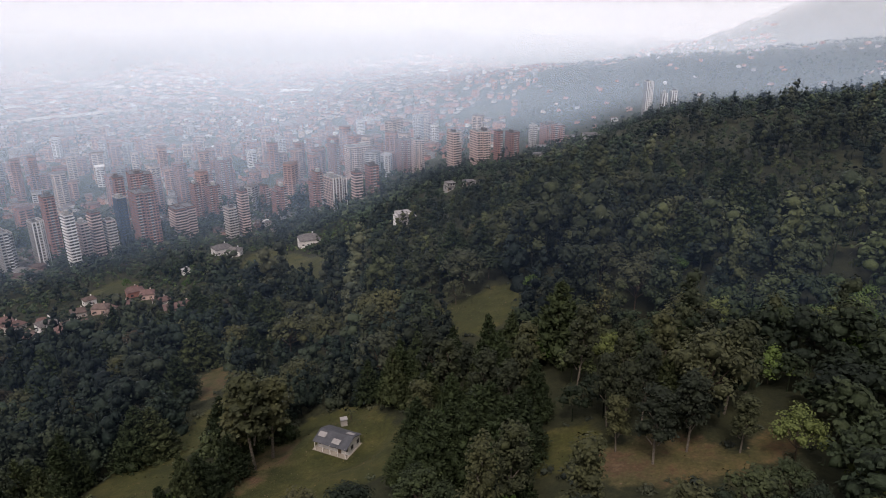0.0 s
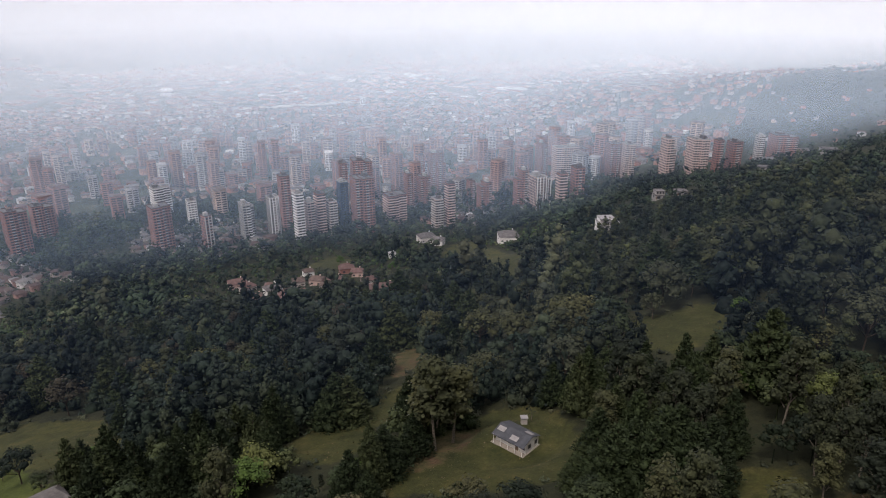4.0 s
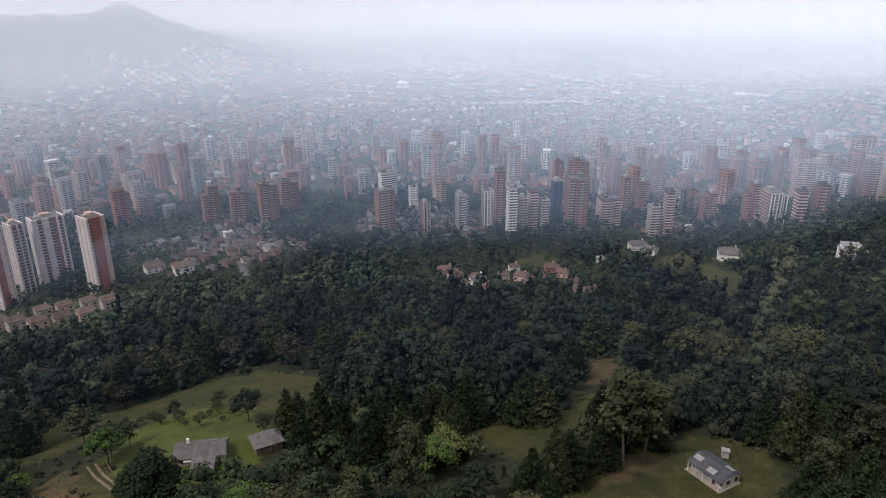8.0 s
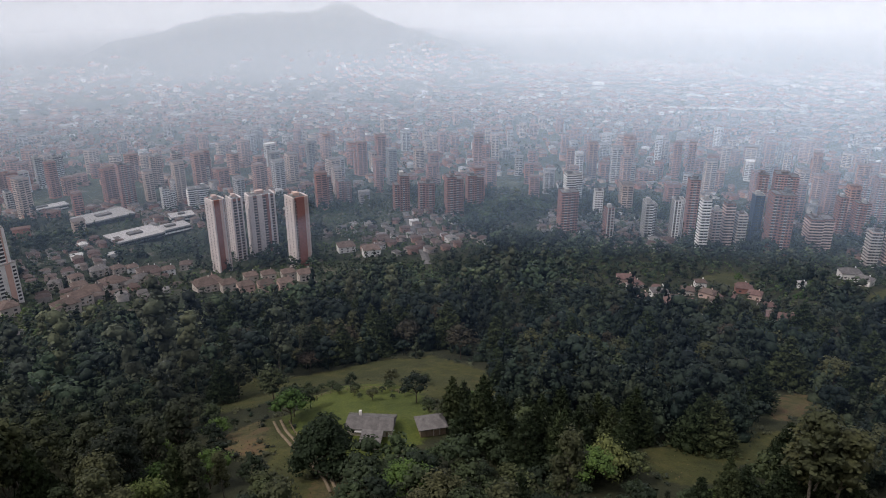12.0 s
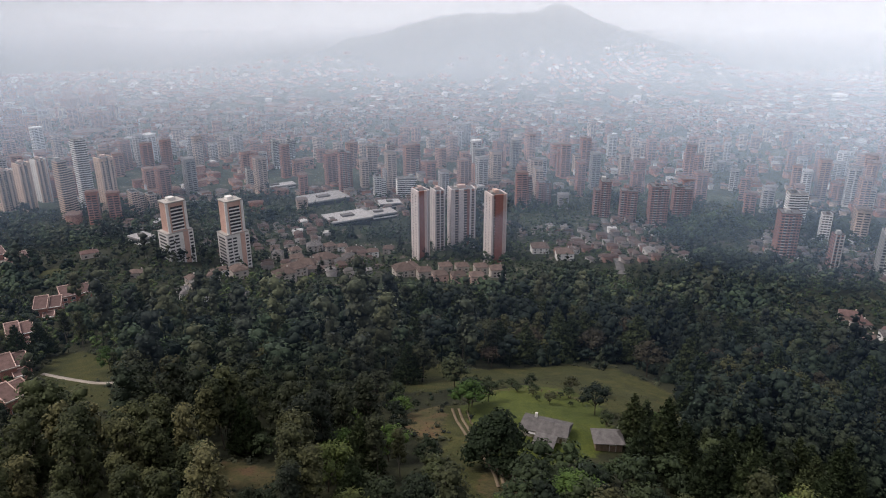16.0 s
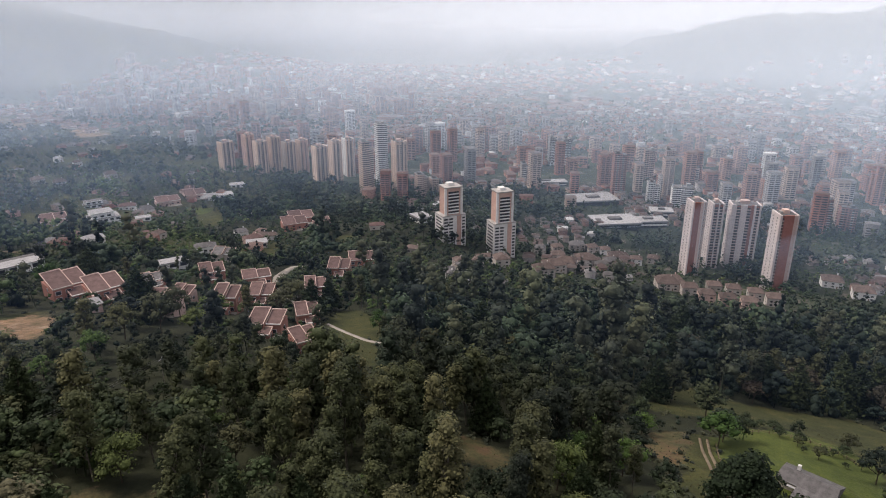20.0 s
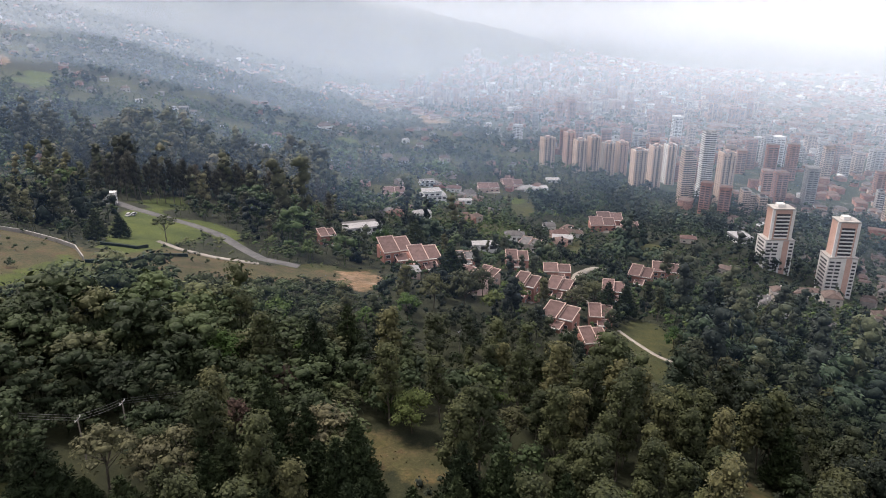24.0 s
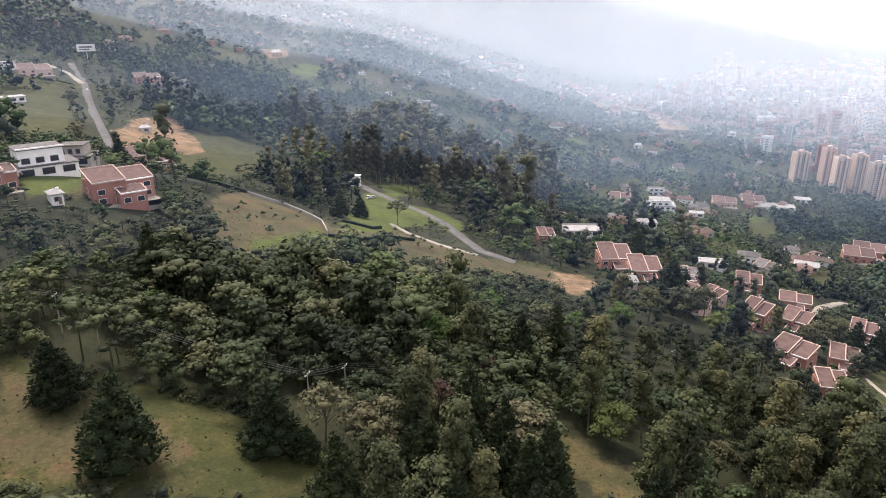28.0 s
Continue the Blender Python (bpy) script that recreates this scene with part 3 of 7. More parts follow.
def make_ground():
    fine = np.arange(-46, 190.01, 0.5)
    az = np.concatenate([fine, np.arange(194, 311, 6.0)])
    r = np.concatenate([[0.01, 25], np.geomspace(50, 4950, 170)])
    A, Rr = np.meshgrid(az, r, indexing="ij")
    X, Y = -Rr * np.sin(np.radians(A)), Rr * np.cos(np.radians(A))
    Z = ground(X, Y)
    na, nr = A.shape
    idx = np.arange(na * nr).reshape(na, nr)
    nxt = np.roll(idx, -1, axis=0)
    quads = np.stack([idx[:, :-1], idx[:, 1:], nxt[:, 1:], nxt[:, :-1]], -1).reshape(-1, 4)[:, ::-1]
    me = mesh_of("ground", np.stack([X, Y, Z], -1).reshape(-1, 3), quads, SOIL, True)
    c = covers(X.ravel(), Y.ravel(), 4.5)
    col = me.color_attributes.new("cover", "FLOAT_COLOR", "POINT")
    scrub = np.clip((Rr - 430) / 60, 0, 1) * np.clip((A - 100) / 8, 0, 1) * (0.42 + 0.3 * np.sin(X / 57 + np.sin(Y / 41)) * np.cos(Y / 63))
    c["grass"] = np.maximum(c["grass"], scrub.ravel())
    data = np.stack([c["grass"], c["dirt"], c["lawn"], built_up(A, Rr).ravel()], -1).astype(np.float32)
    col.data.foreach_set("color", data.ravel())
    bare = me.attributes.new("bare", "FLOAT", "POINT")
    bare.data.foreach_set("value", c["clay"].astype(np.float32))
    return tagged(new("ground", me), "wooded mountainside with grassy clearings falling to a city valley", "ground", kind="structure")


make_ground()


# ---- haze: added tinted sheets over the valley imitate scattered light; the sky lights them ----
def haze_material(thick, tone):
    mat = bpy.data.materials.new("damp_haze")
    mat.use_nodes = True
    t = mat.node_tree
    t.nodes.clear()
    uv = t.nodes.new("ShaderNodeUVMap")
    sep = t.nodes.new("ShaderNodeSeparateXYZ")
    t.links.new(uv.outputs[0], sep.inputs[0])
    grow = t.nodes.new("ShaderNodeMapRange")
    grow.interpolation_type = "SMOOTHSTEP"
    grow.inputs["From Max"].default_value = 1.0
    grow.inputs["To Max"].default_value = thick
    t.links.new(sep.outputs[1], grow.inputs["Value"])
    times = t.nodes.new("ShaderNodeMath")
    times.operation = "MULTIPLY"
    t.links.new(grow.outputs[0], times.inputs[0])
    t.links.new(sep.outputs[0], times.inputs[1])
    clear_n, mixer = t.nodes.new("ShaderNodeBsdfTransparent"), t.nodes.new("ShaderNodeMixShader")
    tinted_bsdf = t.nodes.new("ShaderNodeBsdfDiffuse")
    tinted_bsdf.inputs[0].default_value = (*tone, 1)
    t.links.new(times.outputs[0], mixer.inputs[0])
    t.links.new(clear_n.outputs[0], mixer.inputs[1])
    t.links.new(tinted_bsdf.outputs[0], mixer.inputs[2])
    out = t.nodes.new("ShaderNodeOutputMaterial")
    t.links.new(mixer.outputs[0], out.inputs[0])
    return mat


def haze(r, thick, grow, top, aloft=0.3, first=-60):
    """A veil at the distance r: clear at the ground, thickening over its first metres, thinner aloft."""
    tone = [np.interp(r, (200, 700, 1400, 2600, 4200), c) for c in ((0.34, 0.57, 0.775, 0.905, 0.865), (0.56, 0.785, 0.88, 0.932, 0.892), (1.0, 1.0, 0.985, 0.95, 0.9))]  # nearer sheets are tinted bluer, to imitate nearer haze
    az = np.arange(first, 200.1, 2.0)
    away = r * (np.interp(az, (104, 130), (1, 0.76)) if 500 < r < 1000 else 1)  # these sheets stand closer there, to pale the mountainside
    x, y = -away * np.sin(np.radians(az)), away * np.cos(np.radians(az))
    g = ground(x, y) - 1
    grow = grow * np.interp(az, (-30, 0, 100, 135, 160), (0.35, 1, 1, 0.3, 0.16))
    up = np.linspace(0, 1, 12) ** 1.6
    top = np.maximum(g + (60 if r > 200 else 20), top)
    zs = g + up[:, None] * (top - g)
    rise = np.minimum((zs - g) / grow, 1.0)
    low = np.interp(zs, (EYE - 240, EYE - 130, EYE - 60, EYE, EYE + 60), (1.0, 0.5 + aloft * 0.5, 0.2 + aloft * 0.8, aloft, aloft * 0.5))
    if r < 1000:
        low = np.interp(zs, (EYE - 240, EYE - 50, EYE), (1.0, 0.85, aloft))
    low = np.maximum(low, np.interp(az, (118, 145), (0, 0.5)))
    low = low * (np.interp(az, (55, 70, 88, 108, 122, 145, 165), (1, 0.82, 0.7, 0.85, 1.0, 1.0, 0.5)) if 500 < r < 1000 else 1)  # sheets made thinner over the southern suburb
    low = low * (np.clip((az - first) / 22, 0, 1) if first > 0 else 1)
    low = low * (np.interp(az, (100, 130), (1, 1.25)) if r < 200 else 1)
    # thickened at both ends, to brighten the views there
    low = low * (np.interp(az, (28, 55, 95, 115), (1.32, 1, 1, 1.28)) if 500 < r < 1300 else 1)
    low = low * (np.interp(az, (-22, 2), (0.5, 1)) if 1000 < r < 2000 else 1)  # sheets made thinner before the wooded spur too
    low = low * (np.interp(az, (90, 110), (1, 0.62)) if r > 2200 else 1)  # and thinner before the southern mountain, which then looks darker
    n = len(az)
    lean = 1 + np.interp(r, (600, 900, 1300, 2000), (0.7, 0.9, 1.6, 1.6)) * (zs - g) / r  # the sheets lean outwards so that their faces catch more sky light
    v = np.stack([x * lean, y * lean, zs], -1).reshape(-1, 3)
    i = np.arange(n - 1)
    f = np.concatenate([np.stack([i + k * n, i + 1 + k * n, i + 1 + (k + 1) * n, i + (k + 1) * n], -1) for k in range(len(up) - 1)])
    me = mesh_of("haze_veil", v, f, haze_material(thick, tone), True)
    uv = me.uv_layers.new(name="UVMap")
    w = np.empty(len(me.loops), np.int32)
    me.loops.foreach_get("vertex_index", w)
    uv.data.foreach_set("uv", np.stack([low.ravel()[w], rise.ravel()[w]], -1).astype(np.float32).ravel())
    tagged(new("haze_veil", me), "pale see-through sheet that imitates haze over the valley", "haze", "haze over the valley", "structure")


# the nearest sheet is a faint blue that lifts the dark woods
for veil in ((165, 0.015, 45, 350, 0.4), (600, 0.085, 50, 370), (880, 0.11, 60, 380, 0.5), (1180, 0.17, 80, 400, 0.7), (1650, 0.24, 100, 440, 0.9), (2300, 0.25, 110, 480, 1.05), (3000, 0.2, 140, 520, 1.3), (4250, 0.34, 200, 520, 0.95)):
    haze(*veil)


# ---- trees ----
rng = np.random.default_rng(7)
_b = bmesh.new()
bmesh.ops.create_icosphere(_b, subdivisions=1, radius=1)
ICO_V = np.array([v.co[:] for v in _b.verts])
ICO_F = np.array([[v.index for v in f.verts] for f in _b.faces])
_b.free()
OCT_V = np.array([(1, 0, 0), (0, 1, 0), (-1, 0, 0), (0, -1, 0), (0, 0, 1), (0, 0, -0.8)], float)
OCT_F = np.array([(0, 1, 4), (1, 2, 4), (2, 3, 4), (3, 0, 4), (1, 0, 5), (2, 1, 5), (3, 2, 5), (0, 3, 5)])


def unit(n, g):
    v = g.normal(size=(n, 3))
    return v / np.linalg.norm(v, axis=1)[:, None]


def sprays(p, out, size, g, needles=False):
    """Small leafy sprays at the places p, each turned roughly along out."""
    n = len(p)
    nrm = out + 0.34 * g.normal(size=(n, 3))
    nrm /= np.linalg.norm(nrm, axis=1)[:, None]
    a = np.cross(nrm, unit(n, g))
    a /= np.linalg.norm(a, axis=1)[:, None] + 1e-9
    if needles:
        # conifer twigs lie along the bough and point outwards and up
        a = out + (0, 0, 0.25) + 0.4 * g.normal(size=(n, 3))
        a /= np.linalg.norm(a, axis=1)[:, None]
        nrm = np.cross(a, unit(n, g))
        nrm /= np.linalg.norm(nrm, axis=1)[:, None] + 1e-9
    b = np.cross(nrm, a)
    s = (size * g.uniform(0.6, 1.35, n))[:, None]
    w = s * g.uniform(0.45, 0.8, n)[:, None] * (0.5 if needles else 1)
    lift = nrm * s * 0.25
    v = np.stack([p - a * s, p - b * w + lift, p + a * s, p + b * w - lift], 1).reshape(-1, 3)
    return v, np.arange(4 * n).reshape(n, 4)


def lobes_to_crown(lobes, per, size, g, core=0.64, coarse=False, needles=False):
    """A crown out of rounded, uneven boughs (centre, radii): leafy sprays over a dim, lumpy inside."""
    vs, fs, cv, cf, nv, nc = [], [], [], [], 0, 0
    iv, ifc = (OCT_V, OCT_F) if coarse else (ICO_V, ICO_F)
    for c, rad in lobes:
        c, rad = np.array(c), np.array(rad)
        n = max(4, int(per * (rad[0] * rad[2]) ** 0.8))
        d = unit(n, g)
        d[:, 2] = np.where(d[:, 2] < -0.45, -d[:, 2], d[:, 2])
        p = c + d * rad * g.uniform(0.72, 1.15, n)[:, None]
        v, f = sprays(p, d if needles else d + (0, 0, 0.6), size, g, needles)
        vs.append(v), fs.append(f + nv)
        nv += len(v)
        k = c + iv * rad * core * g.uniform(0.64, 1.16, len(iv))[:, None]
        cv.append(k), cf.append(ifc + nc)
        nc += len(k)
    return [np.concatenate(vs), np.concatenate(cv)], [np.concatenate(fs), np.concatenate(cf)]


def limb(p, q, a, b, sides=6):
    """A tapered branch from p to q."""
    p, q = np.array(p, float), np.array(q, float)
    d = (q - p) / np.linalg.norm(q - p)
    u = np.cross(d, (0.31, 0.9, 0.2))
    u /= np.linalg.norm(u)
    w = np.cross(d, u)
    t = np.arange(sides) * 2 * pi / sides
    ring = np.cos(t)[:, None] * u + np.sin(t)[:, None] * w
    v = np.concatenate([p + ring * a, q + ring * b])
    i = np.arange(sides)
    j = (i + 1) % sides
    return v, np.stack([i, j, j + sides, i + sides], -1)


def bough_layout(kind, h, g):
    """The boughs of a tree of height h: a list of (centre, radii), and the limbs that bear them."""
    lobes, limbs = [], []
    if kind == "gum":
        lean = g.normal(size=2) * 0.03 * h
        top = np.array([lean[0], lean[1], h * 0.86])
        limbs.append(((0, 0, -0.6), top * (1, 1, 0.55), 0.012 * h, 0.008 * h))
        limbs.append((top * (1, 1, 0.55), top, 0.008 * h, 0.003 * h))
        for i in range(16):
            z = h * (0.36 + 0.56 * (i + g.uniform(0, 1)) / 16)
            a, d = i * 2.4 + g.uniform(0, 0.8), h * g.uniform(0.06, 0.125) * math.sqrt(max(0.1, 1.15 - z / h))
            c = np.array([lean[0] * z / h + d * math.cos(a) * 1.2, lean[1] * z / h + d * math.sin(a) * 1.2, z])
            s = h * g.uniform(0.06, 0.1)
            lobes.append((c, (s, s, s * 0.95)))
            limbs.append(((c[0] * 0.2, c[1] * 0.2, z - 0.14 * h), c, 0.007 * h, 0.003 * h))
        lobes.append(((lean[0], lean[1], h * 0.92), (h * 0.1, h * 0.1, h * 0.08)))
    elif kind == "umbrella":
        # flat layered crowns on forked pale stems
        limbs.append(((0, 0, -0.6), (0.02 * h, 0, h * 0.5), 0.02 * h, 0.013 * h))
        for i in range(11):
            a, u = i * 2.4 + g.uniform(0, 0.7), math.sqrt((i + 0.4) / 11)
            c = np.array((h * 0.36 * u * math.cos(a), h * 0.36 * u * math.sin(a), h * (0.93 - 0.26 * u * u) * g.uniform(0.9, 1.05)))
            s = h * g.uniform(0.12, 0.2)
            lobes.append((c, (s, s, s * 0.42)))
            limbs.append(((0.02 * h, 0, h * g.uniform(0.35, 0.5)), c, 0.009 * h, 0.004 * h))
    elif kind == "pine":
        limbs.append(((0, 0, -0.6), (0, 0, h * 0.93), 0.018 * h, 0.004 * h))
        for i in range(38):
            u = (i + g.uniform(0, 0.9)) / 38
            z = h * (0.07 + 0.89 * u)
            a, d = i * 2.4, h * 0.21 * (1 - u) ** 0.8
            s = h * (0.1 * (1 - u) + 0.03) * g.uniform(0.8, 1.25)
            lobes.append(((d * math.cos(a), d * math.sin(a), z), (s, s, s * 1.15)))
    else:
        top = h * 0.6
        limbs.append(((0, 0, -0.6), (0.02 * h, 0.01 * h, top * 0.6), 0.015 * h, 0.011 * h))
        wide = {"broad": 1.0, "bronze": 1.0, "crown": 1.05, "lime": 1.15, "red": 0.9, "mango": 1.2}[kind]
        n = 20 if kind == "mango" else 10
        for i in range(n):
            a = i * 2.4 + g.uniform(0, 0.6)
            u = math.sqrt((i + 0.5) / n)
            d = h * 0.3 * u * wide
            z = h * (0.8 - (0.58 if kind == "mango" else 0.34) * u * u) * g.uniform(0.9, 1.08)
            s = h * g.uniform(0.12, 0.185) * wide
            c = (d * math.cos(a), d * math.sin(a), z)
            lobes.append((c, (s, s, s * 0.78)))
            limbs.append(((0.02 * h, 0.01 * h, top * g.uniform(0.4, 0.6)), c, 0.011 * h, 0.004 * h))
    return lobes, limbs


def tree_meshes(kind, h, g, per, size):
    lobes, limbs = bough_layout(kind, h, g)
    v, f = lobes_to_crown(lobes, per, size, g, {"pine": 0.7, "mango": 0.84, "gum": 0.76}.get(kind, 0.66), False, kind == "pine")
    crown = mesh_of("crown", v, f, LEAF[kind], True)
    lv, lf = zip(*[limb(*l) for l in limbs])
    trunk = mesh_of("trunk", list(lv), list(lf), BARK_PALE if kind in ("gum", "red", "umbrella") else BARK_DARK, True)
    return trunk, crown


SPECIES = {
    "gum": ("eucalyptus_tree", "tall eucalyptus with a pale trunk and olive crown", "tree"),
    "grove": ("eucalyptus_tree", "tall slender eucalyptus with a grey-olive crown", "tree"),
    "young": ("eucalyptus_tree", "eucalyptus with its crown coloured a lighter yellow-green", "tree"),
    "pine": ("cypress_tree", "dark green cypress with a dense pointed crown", "tree"),
    "broad": ("broadleaf_tree", "round-crowned broadleaf tree on the wooded slope", "tree"),
    "umbrella": ("umbrella_tree", "flat-crowned olive green tree on a pale forked stem", "tree"),
    "lime": ("bright_tree", "broadleaf tree with fresh light green leaves", "tree"),
    "bronze": ("round_tree", "tall round tree with bronze brown-olive leaves", "tree"),
    "crown": ("spreading_tree", "large spreading tree with a light olive crown", "tree"),
    "mango": ("mango_tree", "huge dark round tree beside the farm track", "tree"),
    "red": ("dry_tree", "half-bare tree with reddish brown dry leaves", "tree"),
}
TALL = {"young": 19, "grove": 19, "gum": 19, "pine": 16, "umbrella": 10, "broad": 11, "bronze": 14, "crown": 16, "lime": 12, "red": 9, "mango": 12}
STOCK, STOCK_PLAIN = {}, {}
for _k, _n, _per, _size in (("gum", 4, 38, 0.28), ("pine", 4, 58, 0.34), ("umbrella", 4, 46, 0.27), ("broad", 5, 44, 0.27), ("lime", 2, 44, 0.27), ("red", 2, 22, 0.3), ("bronze", 2, 36, 0.32), ("crown", 3, 34, 0.32), ("mango", 1, 70, 0.3)):
    STOCK[_k] = [tree_meshes(_k, TALL[_k], rng, _per, _size) for _ in range(_n)]
    STOCK_PLAIN[_k] = [tree_meshes(_k, TALL[_k], rng, _per * 0.56, _size * 1.25) for _ in range(_n)]
# gum copies: one with the better-lit leaf colour, one with the grove's
for _store in (STOCK, STOCK_PLAIN):
    _store["young"] = []
    for _trunk, _crown in _store["gum"]:
        _light = _crown.copy()
        _light.materials[0] = LEAF["young"]
        _store["young"].append((_trunk, _light))
        _grey = _crown.copy()
        _grey.materials[0] = LEAF["grove"]
        _store.setdefault("grove", []).append((_trunk, _grey))


def plant(kind, x, y, h, g, name="", label=""):
    """One tree as a thing of its own."""
    if kind == "gum" and y < -0.05 * x and math.hypot(x, y) < 400:
        kind = "young"  # the stand below the villas takes the leaf copy coloured as better lit
    if kind == "broad" and y < 0.78 * x and g.uniform() < 0.85:
        kind = "umbrella"  # light second growth under the power line
    elif kind == "broad" and y < -0.05 * x and g.uniform() < 0.6:
        kind, h = "young", h * 1.35
    stock = (STOCK if math.hypot(x, y) < 138 or kind == "mango" else STOCK_PLAIN)[kind]
    trunk, crown = stock[int(g.integers(len(stock)))]
    n, lab, cat = SPECIES[kind]
    s = h / TALL[kind]
    m = Matrix.LocRotScale((x, y, float(ground(x, y))), Euler((g.normal() * 0.03, g.normal() * 0.03, g.uniform(0, 6.28))), (s * g.uniform(0.88, 1.15), s * g.uniform(0.88, 1.15), s))
    t = thing(name or n, m, label or lab, cat, "trees on the slope")
    under("trunk", trunk, t)
    under("crown", crown, t)
    return t


KEEP_OUT = []  # x, y, radius: houses, roads and yards where no tree stands


def keep_clear(az, r, size):
    KEEP_OUT.append((*at(az, r)[:2], size))


def free(x, y, tall=12.0, open_view=True):
    """Whether a tree of that height may stand there: off the open ground, and not so as to hide it or a house."""
    ok = np.ones(x.shape, bool)
    low = EYE - ground(x, y)
    for part_up in (0.0, 0.3, 0.6, 0.92) if open_view else (0.0,):
        k = low / np.maximum(low - tall * part_up, 5)
        px, py = x * k, y * k
        c = covers(px, py)
        ok &= np.maximum.reduce(list(c.values())) < (0.3 if part_up == 0 else 0.7)
        for cx, cy, size in KEEP_OUT:
            ok &= np.hypot(px - cx, py - cy) > (size + 1.5 if part_up == 0 else size * 0.55 + (2.0 if size > 4 else 0.5))
    return ok


# ---- buildings ----
def hip_roof(bm, x0, y0, x1, y1, z, rise, over=0.5, ridge=0.45):
    """A tiled hipped or gabled roof with thick eaves."""
    x0, y0, x1, y1 = x0 - over, y0 - over, x1 + over, y1 + over
    cx, cy = (x0 + x1) / 2, (y0 + y1) / 2
    lx, ly = ((x1 - x0) / 2 * ridge, 0) if x1 - x0 >= y1 - y0 else (0, (y1 - y0) / 2 * ridge)
    low = [bm.verts.new((x, y, z - 0.18)) for x, y in ((x0, y0), (x1, y0), (x1, y1), (x0, y1))]
    rim = [bm.verts.new((x, y, z)) for x, y in ((x0, y0), (x1, y0), (x1, y1), (x0, y1))]
    a, b = bm.verts.new((cx - lx, cy - ly, z + rise)), bm.verts.new((cx + lx, cy + ly, z + rise))
    bm.faces.new(low[::-1])
    for i in range(4):
        bm.faces.new((low[i], low[(i + 1) % 4], rim[(i + 1) % 4], rim[i]))
    if lx:
        faces = ((rim[0], rim[1], b, a), (rim[1], rim[2], b), (rim[2], rim[3], a, b), (rim[3], rim[0], a))
    else:
        faces = ((rim[0], rim[1], a), (rim[1], rim[2], b, a), (rim[2], rim[3], b), (rim[3], rim[0], a, b))
    for f in faces:
        bm.faces.new(f)


def tower(az, r, h, w, d, turn=0.0, wall=None, style="rows", top=1, label=""):
    """An apartment tower of one or two joined volumes: window rows, recessed balconies with pale slab edges, parapet and plant rooms."""
    wall = wall or BRICK
    p = at(az, r)
    t = thing("apartment_tower", pose(p.x, p.y, p.z - 4, 0, 0, az + turn), label or ("red brick" if wall is BRICK else "pale brick" if wall is BRICK_PALE else "white" if wall is WHITE else "dark clad" if wall is DARKWALL else "grey concrete" if wall is CONCRETE else "sand-coloured" if wall is SAND else "pale pink" if wall is SAND_PINK else "tan" if wall is TAN else "cream") + " apartment tower with " + ("white balcony bands" if style == "bands" else "vertical ribs and dark windows" if style == "ribs" else "rows of dark windows"), "tower", "city towers")
    h += 4
    g = random.Random(int(az * 10) + int(r))
    floors = max(4, int((h - 4) / 2.9))
    fh = (h - 4) / floors
    trim = {BRICK: BRICK_PALE if style == "bands" else CREAM, BRICK_PALE: CREAM, TAN: CREAM, SAND: TAN, SAND_PINK: SAND, DARKWALL: DARKWALL}.get(wall, WHITE)
    # the volumes: middle, half sizes, storeys
    if w > 11.5 and wall is not DARKWALL:
        cut, back, side = g.uniform(0.54, 0.66), g.uniform(1.2, 2.6), g.choice((-1, 1))
        lower = floors - g.choice((0, 0, 1, 2, 4))
        volumes = [(-side * w * (1 - cut) / 2, 0.0, w * cut / 2, d / 2, floors), (side * w * cut / 2, back, w * (1 - cut) / 2, d / 2 - 0.6, lower)]
    else:
        volumes = [(0.0, 0.0, w / 2, d / 2, floors)]

    def storey(picked):
        """The glass and the balcony slabs of one storey of the picked volumes."""
        glass, slab = bmesh.new(), bmesh.new()
        for v, (cx, cy, x, y, _) in picked:
            for side in range(4):
                long, out = ((2 * x, y), (2 * y, x))[side % 2]
                n = max(2, int(round(long / 3.5)))
                m = Matrix.Translation((cx, cy, 0)) @ Matrix.Rotation(side * pi / 2, 4, "Z")
                open_bay = (lambda i: True) if style == "bands" else (lambda i: (i + v) % 3 == 1) if side % 2 == 0 else (lambda i: i == 0 and n > 3)
                for i in range(n):
                    c, bw = -long / 2 + (i + 0.5) * long / n, long / n
                    corners = []
                    if open_bay(i) and (side % 2 == 0 or style == "bands"):
                        corners += box(glass, c - bw * 0.46, -out - 0.05, 0.95, c + bw * 0.46, -out + 0.2, fh - 0.3)
                        high = 0.95 if style == "bands" else 0.32
                        corners += box(slab, c - bw * 0.48, -out - 0.8, -0.2, c + bw * 0.48, -out + 0.1, high)
                    elif style == "ribs":
                        corners += box(glass, c - bw * 0.36, -out - 0.05, 0.6, c + bw * 0.36, -out + 0.2, fh - 0.3)
                    else:
                        corners += box(glass, c - bw * 0.33, -out - 0.05, 0.85, c + bw * 0.33, -out + 0.2, fh - 0.5)
                    for q in corners:
                        q.co = m @ q.co
        made = []
        for name, b, mat in (("window_row", glass, GLASS), ("balcony_row", slab, trim)):
            me = bpy.data.meshes.new(name)
            b.to_mesh(me), b.free()
            me.materials.append(mat)
            made.append(me)
        return made
    rows = {}
    for i in range(floors):
        picked = tuple((v, vol) for v, vol in enumerate(volumes) if i < vol[4])
        if len(picked) not in rows:
            rows[len(picked)] = storey(picked)
        for me in rows[len(picked)]:
            if len(me.vertices):
                tagged(under(me.name.split(".")[0], me, t, pose(0, 0, 3.4 + i * fh)), kind="stuff")
